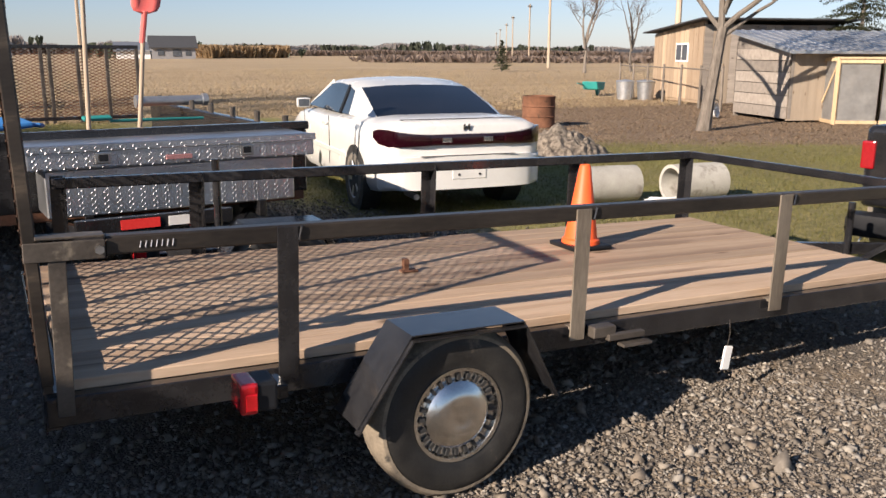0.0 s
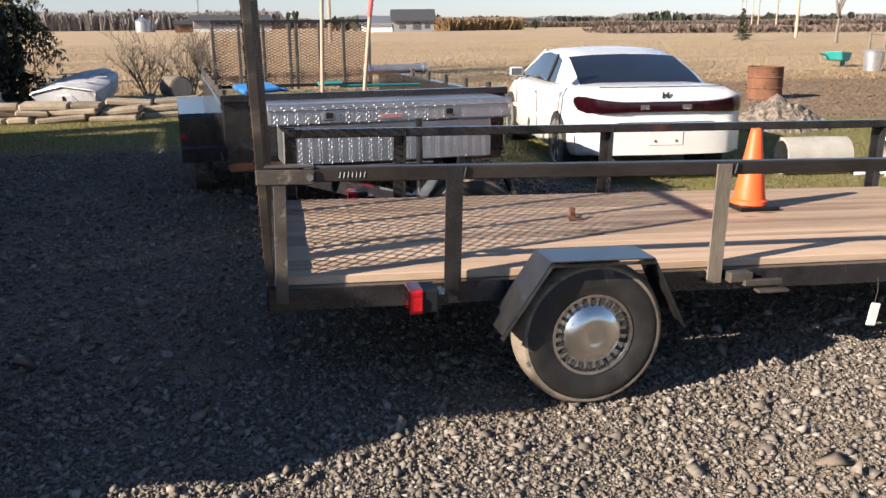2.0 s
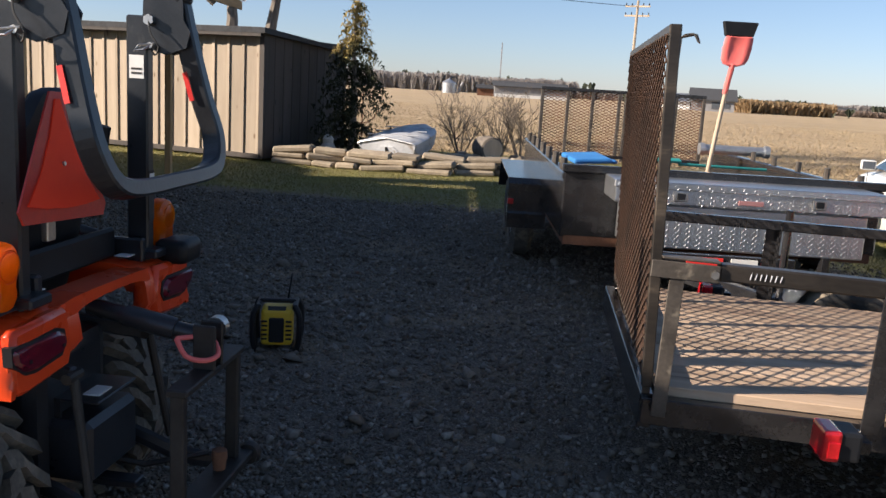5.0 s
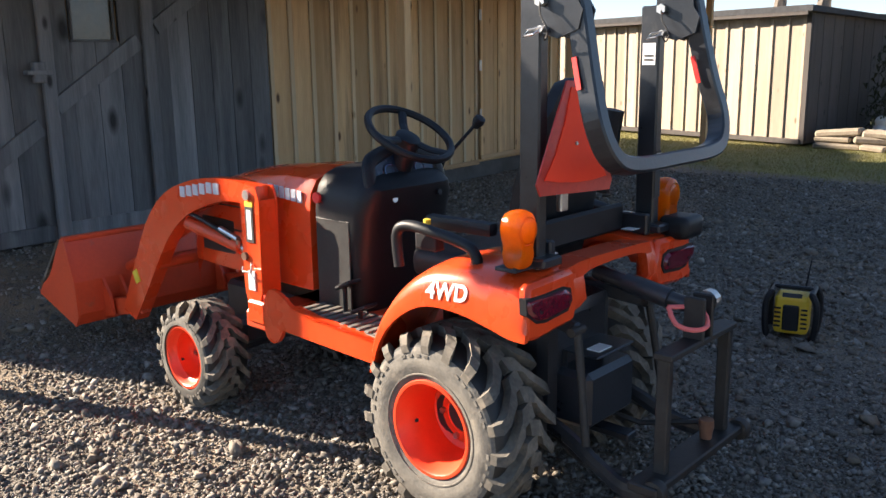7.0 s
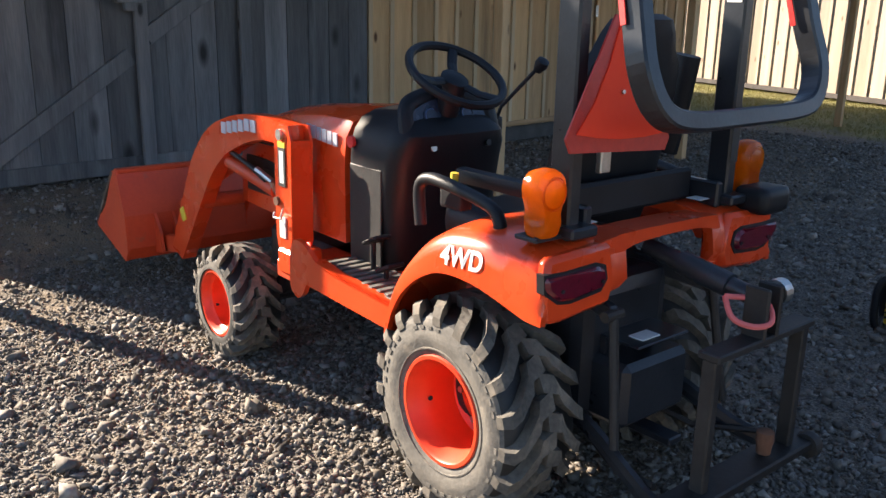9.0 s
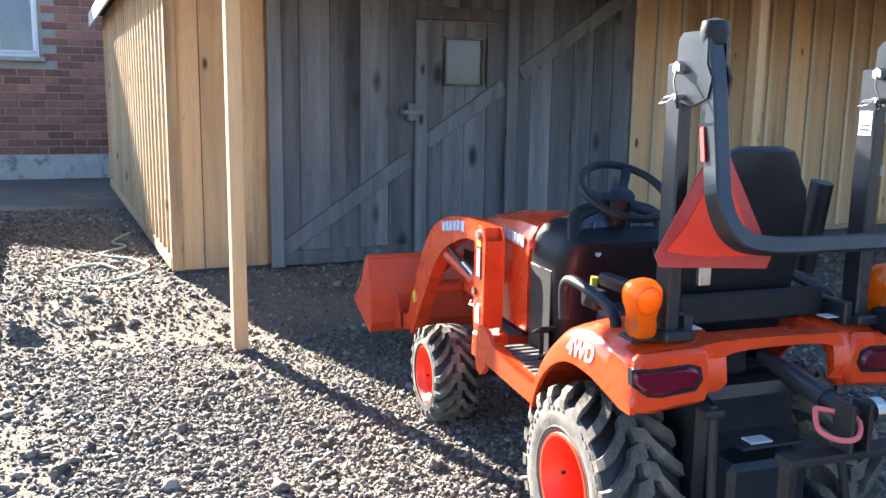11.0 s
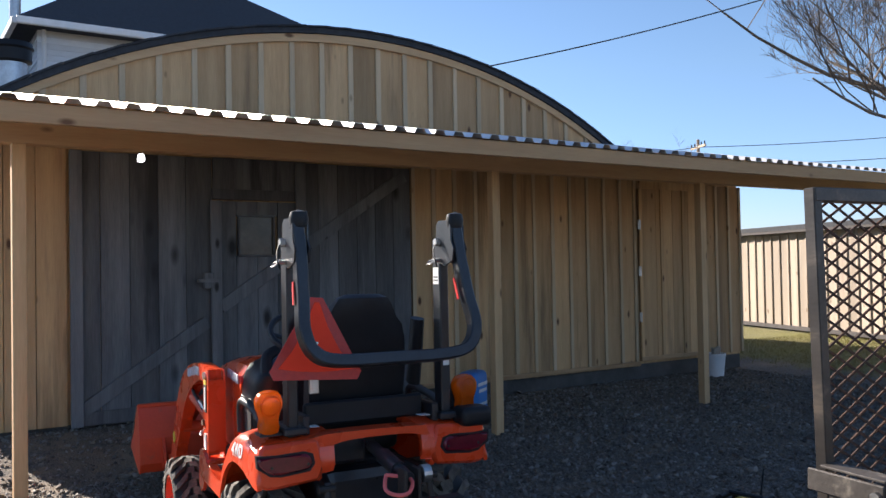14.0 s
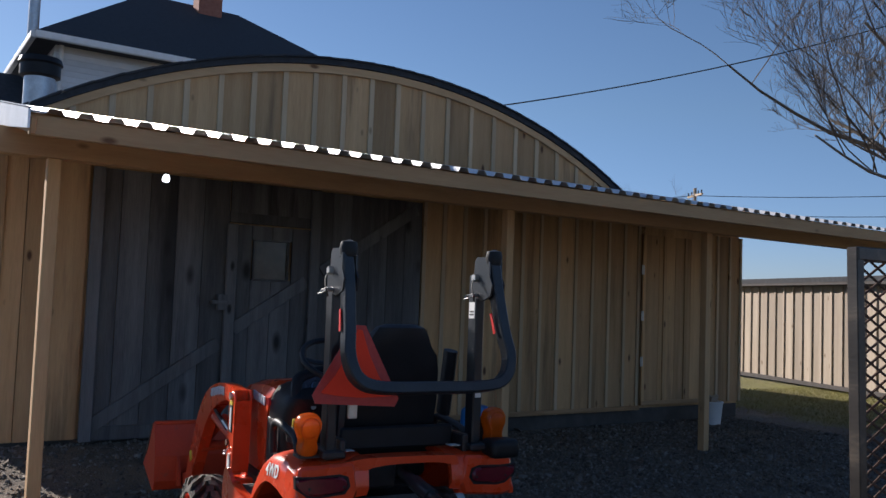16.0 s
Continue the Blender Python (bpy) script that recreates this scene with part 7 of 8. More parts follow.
M["soil"] = mat("stony_soil", (0.05, 0.04, 0.032), (0.24, 0.205, 0.165), 14, 0.95, 0.0, 0.8, 50, spread=0.16)
solid("soil_mound", dp, M["soil"], "heap of grey-brown stony soil on the grass", "soil heap", pose(9.3, 10.9, 0, 0, 0, 10))

# ---- huts ----
hut = thing("timber_hut", pose(22.55, 19.7, 0, 0, 0, -20), "pale timber hut with dark low-pitched roof", "hut")
part("front_wall", B().box((2.5, 0.05, 1.15), (5.0, 0.08, 2.3)), M["hut_grey"], hut)
part("side_wall", B().prism([(0, 0), (3.5, 0), (3.5, 2.25), (0, 2.65)], 0.0, 0.08, "x"), M["hut_wood"], hut)
part("back_wall", B().box((2.5, 3.45, 1.1), (5.0, 0.08, 2.2)), M["hut_grey"], hut)
part("end_wall", B().box((4.95, 1.75, 1.2), (0.08, 3.5, 2.4)), M["hut_grey"], hut)
part("roof", B().prism([(-0.45, 2.70), (-0.45, 2.655), (3.8, 2.28), (3.8, 2.325)], -0.35, 5.4, "x"), M["shingle"], hut)
for k in range(11):
    part("board", B().prism([(0.02 + k * 0.316, 0.1), (0.31 + k * 0.316, 0.1), (0.31 + k * 0.316, 2.6 - 0.036 * (k + 1)), (0.02 + k * 0.316, 2.62 - 0.036 * k)], -0.03, 0.0, "x"), M["hut_wood"], hut)
w = part("window", B().box((-0.04, 1.35, 1.62), (0.04, 0.85, 0.62), bevel=0.006), M["white"], hut, "white-framed small window")
for y in (1.15, 1.55):
    part("pane", B().box((-0.065, y, 1.62), (0.01, 0.34, 0.5)), M["pane"], w)
for k in range(16):
    part("board", B().box((0.15 + k * 0.31, -0.005, 1.25), (0.30, 0.03, 2.5)), M["shed_wood"] if k % 3 else M["hut_grey"], hut)
part("door", B().box((1.6, -0.04, 0.98), (0.85, 0.05, 1.9), bevel=0.005), M["shed_dark"], hut)
part("window", B().box((3.2, -0.04, 1.55), (0.6, 0.04, 0.55), bevel=0.005), M["pane"], hut)
coop = thing("hen_coop", pose(18.15, 13.2, 0, 0, 0, -22), "low grey-boarded coop with weathered metal roof", "coop")
part("front_wall", B().box((2.2, 0.05, 0.85), (4.4, 0.08, 1.6)), M["shed_wood"], coop)
part("side_wall", B().prism([(0, 0.1), (2.5, 0.1), (2.5, 2.1), (0, 1.65)], 0.0, 0.08, "x"), M["hut_grey"], coop)
for k in range(6):
    part("board", B().box((-0.02, 1.25, 0.22 + k * 0.27), (0.03, 2.45, 0.255), bevel=0.004), M["hut_grey"], coop)
part("roof", B().prism([(-0.35, 1.66), (-0.35, 1.60), (2.6, 2.12), (2.6, 2.19)], -0.25, 5.0, "x"), M["galv"], coop)
for k in range(18):
    part("roof_rib", B().prism([(-0.36, 1.69), (-0.36, 1.655), (2.6, 2.185), (2.6, 2.215)], -0.2 + k * 0.29, -0.16 + k * 0.29, "x"), M["galv"], coop)
part("back_wall", B().box((2.2, 2.5, 1.0), (4.4, 0.08, 2.0)), M["hut_grey"], coop)
part("end_wall", B().box((4.4, 1.25, 0.9), (0.08, 2.5, 1.8)), M["hut_grey"], coop)
run = thing("film_frame", pose(0, 0, 0), "pale timber frame covered with cloudy plastic film", "frame")


def film_panel(a, c, h, brace):
    """One framed bay of plastic film between two ground points."""
    a, c = Vector((*a, 0)), Vector((*c, 0))
    up, d = Vector((0, 0, 1)), (c - a)
    n = Vector((d.y, -d.x, 0)).normalized() * 0.02
    part("film", B().bar(a + up * 0.06, a + up * h, 0.012, 0.012).quad(a + up * 0.05, c + up * 0.05, c + up * h, a + up * h), M["film"], run)
    for p in (a, c):
        part("stud", B().bar(p + n, p + n + up * h, 0.07, 0.05, bevel=0.004), M["batten"], run)
    for z in (0.06, h - 0.03):
        part("rail", B().bar(a + n + up * z, c + n + up * z, 0.05, 0.08, bevel=0.004), M["batten"], run)
    if brace:
        part("brace", B().bar(a + n * 1.4 + up * 0.1, c + n * 1.4 + up * (h - 0.1), 0.02, 0.05), M["batten"], run)


film_panel((19.15, 13.10), (18.62, 12.30), 1.50, True)
for k in range(3):
    film_panel((18.62 + 0.76 * k, 12.30 - 0.58 * k), (19.38 + 0.76 * k, 11.72 - 0.58 * k), 1.46, False)
part("lid", B().prism([(18.60, 12.28), (20.9, 10.53), (21.5, 11.3), (19.2, 13.15)], 1.49, 1.53, "z"), M["batten"], run)
posts = [(23.66 - 0.62 * k, 24.6 - 1.32 * k) for k in range(7)]
for x, y in posts:
    solid("fence_post", B().rod((0, 0, 0), (0, 0, 1.25), 0.045, 0.035, 8), M["bark"], "grey round fence post in front of the hut", "fence post", pose(x, y, 0), "fence posts")
for (x, y), (u, v) in zip(posts, posts[1:]):
    solid("fence_rail", B().rod((x, y, 1.15), (u, v, 1.13), 0.022, n=6), M["bark"], "thin grey pole rail between the fence posts", "fence rail", group="fence rails")
solid("wheelbarrow", B().prism([(-0.4, 0.25), (0.3, 0.2), (0.55, 0.5), (-0.55, 0.55)], -0.3, 0.3, "y", bevel=0.03).rod((0.6, 0, 0.18), (0.6, 0.06, 0.18), 0.18).bar((-0.4, 0.25, 0.4), (-1.1, 0.28, 0.5), 0.04), M["teal"], "green wheelbarrow standing by the field edge", "wheelbarrow", pose(22.9, 25.2, 0, 0, 0, 30))
for x, y in ((22.0, 22.6), (22.5, 22.1)):
    solid("dustbin", B().lathe([(0.26, 0.0), (0.31, 0.6), (0.33, 0.62), (0.30, 0.66), (0.0, 0.70)], 24, "z"), M["galv"], "grey metal bin beside the hut", "bin", pose(x, y, 0), "bins", smooth=True)
solid("bucket", B().lathe([(0.15, 0.0), (0.19, 0.30), (0.2, 0.31), (0.17, 0.30), (0.13, 0.02), (0.0, 0.02)], 20, "z"), M["white"], "white plastic bucket lying by the coop", "bucket", pose(17.6, 15.2, 0.17, 80, 0, 20), smooth=True)

# ---- house ----
hs = thing("house", pose(0, 0, 0), "brick wing and pale two-storey house with dark shingle roofs", "house")
HX = -17.3
bb = B()
bb.box((HX - 3.5, 0.9, 2.1), (7.0, 5.7, 3.6))
part("brick_wall", bb, M["mortar"], hs)
part("plinth", B().box((HX - 3.48, 0.9, 0.26), (7.06, 5.74, 0.52)), M["concrete"], hs, "pale concrete plinth")
part("wing_roof", B().prism([(HX + 0.45, 3.90), (HX + 0.45, 4.02), (HX - 3.6, 6.75), (HX - 7.5, 4.02), (HX - 7.5, 3.9)], -2.25, 4.2, "y"), M["shingle"], hs, "dark charcoal shingle roof")
part("gutter", B().box((HX + 0.47, 1.0, 3.92), (0.12, 6.4, 0.13), bevel=0.03, seg=2), M["white"], hs)
part("soffit", B().box((HX + 0.24, 1.0, 3.84), (0.46, 6.3, 0.03)), M["white"], hs)
wn1 = part("window", B().box((HX + 0.03, -0.14, 2.97), (0.10, 1.42, 1.28), bevel=0.01), M["white"], hs, "white double casement window")
for y in (-0.48, 0.20):
    part("pane", B().box((HX + 0.075, y, 2.97), (0.02, 0.54, 1.06)), M["pane"], wn1)
    for q, sz in (((HX + 0.09, y, 3.52), (0.03, 0.64, 0.05)), ((HX + 0.09, y, 2.42), (0.03, 0.64, 0.05)), ((HX + 0.09, y - 0.30, 2.97), (0.03, 0.05, 1.15)), ((HX + 0.09, y + 0.30, 2.97), (0.03, 0.05, 1.15))):
        part("casement", B().box(q, sz, bevel=0.006), M["white"], wn1)
part("sill", B().box((HX + 0.08, -0.14, 2.29), (0.22, 1.62, 0.08), bevel=0.01), M["concrete"], hs)
# upper house
UX, UY0, UY1, UZ = -18.4, 3.75, 12.0, 7.1
part("siding_wall", B().box((UX - 5.2, (UY0 + UY1) / 2, UZ / 2 + 0.1), (10.4, UY1 - UY0, UZ - 0.2)), M["siding"], hs, "pale horizontal vinyl siding")
for k in range(24):
    z = 4.0 + k * 0.13
    part("siding_board", B().prism([(UX - 0.005, z), (UX + 0.022, z), (UX + 0.002, z + 0.135), (UX - 0.005, z + 0.135)], UY0 - 0.03, UY1, "y"), M["siding"], hs)
    part("siding_board", B().prism([(UY0 + 0.005, z), (UY0 - 0.022, z), (UY0 - 0.002, z + 0.135), (UY0 + 0.005, z + 0.135)], UX - 10.3, UX, "x"), M["siding"], hs)
E_ = 0.5
bb = B()
rz0, rz1 = UZ + 0.02, UZ + 3.25
c = [(UX + E_, UY0 - E_), (UX + E_, UY1 + E_), (UX - 10.4 - E_, UY1 + E_), (UX - 10.4 - E_, UY0 - E_)]
base_ = [bb.bm.verts.new((x, y, rz0)) for x, y in c]
low_ = [bb.bm.verts.new((x, y, rz0 - 0.12)) for x, y in c]
r1, r2 = bb.bm.verts.new((UX - 5.2, UY0 + 3.1, rz1)), bb.bm.verts.new((UX - 5.2, UY1 - 2.3, rz1))
bb.bm.faces.new((base_[0], base_[1], r2, r1))
bb.bm.faces.new((base_[1], base_[2], r2))
bb.bm.faces.new((base_[2], base_[3], r1, r2))
bb.bm.faces.new((base_[3], base_[0], r1))
for k in range(4):
    bb.bm.faces.new((base_[k], base_[(k + 1) % 4], low_[(k + 1) % 4], low_[k]))
bb.bm.faces.new(low_)
hip = part("hip_roof", bb, M["shingle"], hs, "dark charcoal hipped shingle roof")
part("eave_gutter", B().box((UX + E_ + 0.03, (UY0 + UY1) / 2, rz0 - 0.08), (0.12, UY1 - UY0 + 2 * E_, 0.16), bevel=0.03, seg=2), M["white"], hs)
part("eave_gutter", B().box((UX - 5.2, UY0 - E_ - 0.03, rz0 - 0.08), (10.4 + 2 * E_, 0.12, 0.16), bevel=0.03, seg=2), M["white"], hs)
part("downpipe", B().rod((UX + 0.06, UY0 + 0.1, 4.0), (UX + 0.06, UY0 + 0.1, rz0 - 0.1), 0.05, n=10), M["white"], hs)
part("chimney", B().box((UX - 4.6, UY0 + 4.8, rz1 + 0.25), (0.6, 0.7, 1.9), bevel=0.02), M["brick"], hip)
part("flue_pipe", B().rod((UX - 2.2, UY0 - 0.2, rz0), (UX - 2.2, UY0 - 0.2, rz0 + 2.6), 0.13, n=14), M["galv"], hip)
vent = thing("stove_pipe", pose(-8.1, 2.02, 3.18), "shiny galvanised stove pipe with cap above barn roof", "chimney pipe")
part("pipe", B().rod((0, 0, 0), (0, 0, 0.82), 0.16, n=24), M["galv"], vent, smooth=True)
part("cap", B().lathe([(0.16, 0.72), (0.21, 0.74), (0.21, 0.86), (0.23, 0.88), (0.21, 0.94), (0.0, 0.97)], 28, "z"), M["plastic_black"], vent, smooth=True)
part("flashing", B().lathe([(0.32, -0.02), (0.22, 0.05), (0.165, 0.12)], 24, "z"), M["galv"], vent, smooth=True)
hose = solid("garden_hose", B().tube(curve([(-8.8, 1.35, 0.22), (-8.4, 1.15, 0.19), (-8.1, 1.25, 0.19), (-7.7, 1.0, 0.19), (-7.35, 1.25, 0.19), (-6.95, 1.35, 0.19), (-6.6, 1.15, 0.18), (-6.5, 0.85, 0.17), (-6.75, 0.65, 0.17), (-7.1, 0.7, 0.18), (-7.2, 0.95, 0.19), (-6.9, 1.1, 0.19)], 8), 0.012, 6), M["teal"], "grey-green garden hose looped on the gravel", "hose", smooth=True)
M["hose"] = mat("pale_green_hose", (0.28, 0.34, 0.28), (0.36, 0.42, 0.35), 10, 0.5, 0, 0.05, 60)
hose.data.materials[0] = M["hose"]
pail = thing("white_pail", pose(-6.15, 10.9, 0), "white plastic pail with scraps beside the barn wall", "pail")
part("body", B().lathe([(0.12, 0.0), (0.15, 0.30), (0.158, 0.31), (0.158, 0.33), (0.14, 0.33), (0.12, 0.03), (0.0, 0.03)], 24, "z"), M["white"], pail, smooth=True)
part("scraps", B().box((0.02, 0, 0.34), (0.04, 0.14, 0.16), rot=(12, 20, 0)).box((-0.05, 0.03, 0.33), (0.03, 0.1, 0.14), rot=(-15, -12, 30)), M["handle_wood"], pail)
tank = solid("gas_bottle", B().lathe([(0.0, 0), (0.2, 0.03), (0.22, 0.1), (0.22, 0.5), (0.15, 0.62), (0.06, 0.66), (0.0, 0.7)], 20, "z"), M["white"], "white gas bottle standing by the brick wall", "gas bottle", pose(-15.9, -1.3, 0.0), smooth=True)
bag = thing("feed_bag", pose(-5.74, 6.34, 0.0, 0, 0, 35), "blue and white printed bag standing behind the tractor", "bag")
part("sack", B().box((0, 0, 0.24), (0.24, 0.40, 0.48), bevel=0.08, seg=3), M["blue"], bag, smooth=True)
for z, k in ((0.34, 0.30), (0.27, 0.24), (0.12, 0.28)):
    part("print_bar", B().box((0.121, 0, z), (0.006, k, 0.035), bevel=0.001), M["sticker"], bag)


# ---- trees ----
def branch(segs, p, d, r, length, depth, rg, droop=0.0):
    if depth < 0:
        segs.append(([p, p + d * length * 0.25, p + d * length * 0.6, p + d * length], [r * 1.35, r * 1.05, r * 0.92, r * 0.8], 9))
        return
    n = 8 if depth > 2 else 4 if depth > 0 else 3
    pts, rad = [p.copy()], [r]
    q = p.copy()
    dd = d.copy()
    for i in range(n):
        dd = (dd + Vector((rg.uniform(-1, 1), rg.uniform(-1, 1), rg.uniform(-1, 1) + 0.25 - droop)) * 0.16).normalized()
        q = q + dd * length / n
        pts.append(q.copy())
        rad.append(r * (1 - 0.75 * (i + 1) / n) + 0.002)
    segs.append((pts, rad, depth))
    if depth <= 0:
        return
    k = rg.randint(5, 6) if depth > 1 else rg.randint(6, 9)
    for i in range(k):
        t = rg.uniform(0.25, 1.0)
        j = min(int(t * n), n - 1)
        base = pts[j].lerp(pts[j + 1], t * n - j)
        side = Vector((rg.uniform(-1, 1), rg.uniform(-1, 1), rg.uniform(-0.3, 1))).normalized()
        nd = (dd * 0.75 + side * 0.8).normalized()
        branch(segs, base, nd, max(rad[j] * 0.48, 0.0035), length * rg.uniform(0.38, 0.62), depth - 1, rg, droop)


def bare_tree(name, m, limbs, seed, label, fine=1.0, bark="bark"):
    """limbs: (start, direction, radius, length, depth). The thick wood is one mesh, the twigs another."""
    rg = random.Random(seed)
    o = thing(name, m, label, "tree")
    segs = []
    for s, d, r, l, dep in limbs:
        branch(segs, Vector(s), Vector(d).normalized(), r, l, dep, rg)
    for nm, test, n, mt in (("trunk", lambda q: q[1][0] > 0.035, 8, bark), ("crown", lambda q: q[1][0] <= 0.035, 3, "twig")):
        b2 = B()
        for q in segs:
            if test(q):
                b2.tube(q[0], q[1], n)
        me = bpy.data.meshes.new(nm)
        b2.bm.to_mesh(me)
        b2.bm.free()
        me.materials.append(M[mt])
        part(nm, me, M[mt], o)
    return o


bare_tree("bare_tree", pose(14.72, 12.73, 0), [((0, 0, -0.1), (0.15, -0.025, 1), 0.125, 2.25, -1), ((0.30, -0.05, 1.95), (0.05, 0.05, 1), 0.075, 3.6, 3), ((0.32, -0.05, 2.05), (-0.50, 0.55, 0.9), 0.055, 3.0, 3),
                                               ((0.33, -0.05, 2.1), (0.55, -0.65, 0.8), 0.06, 3.4, 3), ((0.38, -0.06, 2.5), (0.25, -0.35, 1), 0.055, 3.2, 3), ((0.30, -0.05, 1.9), (0.75, -0.35, 0.55), 0.045, 2.6, 3), ((0.36, -0.05, 2.4), (-0.25, -0.3, 1), 0.05, 3.0, 3)],
          11, "bare grey-barked tree standing before the coop")
bare_tree("bare_tree", pose(-7.0, 25.3, 0), [((0, 0, -0.1), (-0.18, 0.1, 1), 0.34, 5.0, 0), ((0.45, 0, -0.1), (0.12, 0.05, 1), 0.30, 5.2, 0), ((-0.8, 0.4, 4.6), (-0.5, -0.85, 0.36), 0.10, 9.0, 4), ((-0.8, 0.4, 4.7), (-0.35, -0.9, 0.75), 0.085, 8.5, 4), ((-0.7, 0.3, 4.2), (-0.25, -1.0, 0.25), 0.08, 8.0, 4), ((-0.85, 0.4, 4.7), (-0.2, 0.2, 1), 0.2, 6.0, 3),
                                             ((1.05, 0.2, 4.9), (0.5, -0.1, 1), 0.2, 6.0, 3), ((-0.6, 0.3, 3.6), (-0.9, -0.35, 0.75), 0.14, 6.5, 4), ((1.0, 0.2, 4.2), (0.9, -0.3, 0.6), 0.13, 5.0, 3), ((-0.8, 0.4, 4.8), (-0.6, -0.9, 0.9), 0.14, 6.5, 4)],
          5, "large bare tree with two trunks behind the shed")
for x, y, h, sd in ((-40.0, 43.0, 8.5, 3), (-37.5, 46.0, 8.0, 4), (47.0, 53.0, 7.5, 6), (55.0, 56.0, 7.0, 8)):
    bare_tree("bare_tree", pose(x, y, 0), [((0, 0, 0), (0.03, 0, 1), 0.16, h * 0.35, 0), ((0, 0, h * 0.3), (0.15, 0.1, 1), 0.12, h * 0.62, 3), ((0, 0, h * 0.25), (-0.3, -0.15, 1), 0.10, h * 0.55, 3), ((0, 0, h * 0.28), (0.35, -0.2, 1), 0.09, h * 0.5, 3)], sd, "distant bare tree against the sky")
for x, y, sd in ((-0.2, 19.4, 21), (0.7, 19.8, 22), (1.1, 18.9, 23)):
    bare_tree("bare_bush", pose(x, y, 0), [((0, 0, 0), (rnd.uniform(-0.6, 0.6), rnd.uniform(-0.5, 0.5), 1), 0.018, 1.1, 2) for _ in range(6)], sd, "bare leafless bush at the field edge")
bare_tree("bare_tree", pose(-30.0, -14.0, 0), [((0, 0, 0), (0.03, 0, 1), 0.28, 5.0, 0), ((0, 0, 4.5), (0.15, 0.4, 1), 0.2, 6.0, 4), ((0, 0, 4.2), (-0.3, -0.35, 1), 0.16, 6.0, 3), ((0, 0, 3.8), (0.35, 0.8, 1), 0.15, 6.0, 4)], 17, "bare tree rising behind the house wing")


def conifer(name, m, h, w, seed, label, tip=True, droop=0.55, layers=16):
    rg = random.Random(seed)
    o = thing(name, m, label, "tree")
    part("trunk", B().tube([(0, 0, -0.05), (0.03, 0.0, h * 0.4), (-0.03, 0.02, h * 0.75), (0.02, 0, h)], [0.09, 0.06, 0.035, 0.008], 7), M["bark"], o)
    for nm, z0, z1, mt in (("crown", 0.06, 0.74, "conifer"), ("tip", 0.70, 1.0, "conifer_tip" if tip else "conifer")):
        vs, fs = [], []
        for i in range(layers * (2 if nm == "crown" else 1)):
            zz = h * (z0 + (z1 - z0) * (i + rg.random()) / (layers * (2 if nm == "crown" else 1)))
            for k in range(rg.randint(3, 5)):
                a = rg.uniform(0, 2 * math.pi)
                ln = w * (1.08 - zz / h) * rg.uniform(0.35, 1.15) + 0.06
                steps = max(3, int(ln / 0.07))
                for s in range(steps):
                    t = (s + 0.5) / steps
                    c = Vector((math.cos(a) * ln * t, math.sin(a) * ln * t, zz + 0.18 * ln * t - droop * ln * t * t))
                    for q in range(5):
                        e = c + Vector((rg.uniform(-1, 1) * 0.05, rg.uniform(-1, 1) * 0.05, rg.uniform(-0.02, 0.04)))
                        dv = Vector((rg.uniform(-1, 1), rg.uniform(-1, 1), rg.uniform(-1.8, 0.2))).normalized() * rg.uniform(0.06, 0.15)
                        sv = Vector((rg.uniform(-1, 1), rg.uniform(-1, 1), rg.uniform(-0.4, 0.4))).normalized() * 0.022
                        n0 = len(vs)
                        vs.extend([e - sv, e + sv, e + dv])
                        fs.append((n0, n0 + 1, n0 + 2))
        part(nm, soup(nm, vs, fs, M[mt]), M[mt], o)
    return o


conifer("conifer_tree", pose(-2.42, 17.6, 0), 3.2, 1.45, 31, "dark drooping conifer with yellowed thin top", droop=0.8, layers=14)
conifer("pine_tree", pose(27.5, 17.5, 0), 6.5, 2.6, 32, "dark green pine behind the huts", tip=False, droop=0.3, layers=26)
conifer("pine_tree", pose(30.5, 16.0, 0), 7.0, 2.8, 33, "dark green pine behind the huts", tip=False, droop=0.3, layers=26)
conifer("fir_tree", pose(44.0, 60.0, 0), 2.6, 0.9, 34, "small dark fir at the field edge", tip=False, droop=0.2, layers=12)
ga = thing("garden_arch", pose(-2.7, 21.5, 0), "thin rusty iron garden hoop by the shed", "trellis")
part("hoop", B().tube([(0.35 * math.cos(t), 0, 0.95 + 0.35 * math.sin(t)) for t in [2 * math.pi * k / 28 for k in range(28)]], 0.012, 6, True), M["rust"], ga)
part("stem", B().rod((0, 0, 0), (0, 0, 1.45), 0.015, n=6), M["rust"], ga)
solid("rock_statue", B().lathe([(0.14, 0.0), (0.18, 0.1), (0.15, 0.22), (0.1, 0.3), (0.11, 0.38), (0.06, 0.45), (0.0, 0.47)], 14, "z"), M["concrete"], "small grey concrete garden ornament", "ornament", pose(-2.75, 16.7, 0.1), smooth=True)

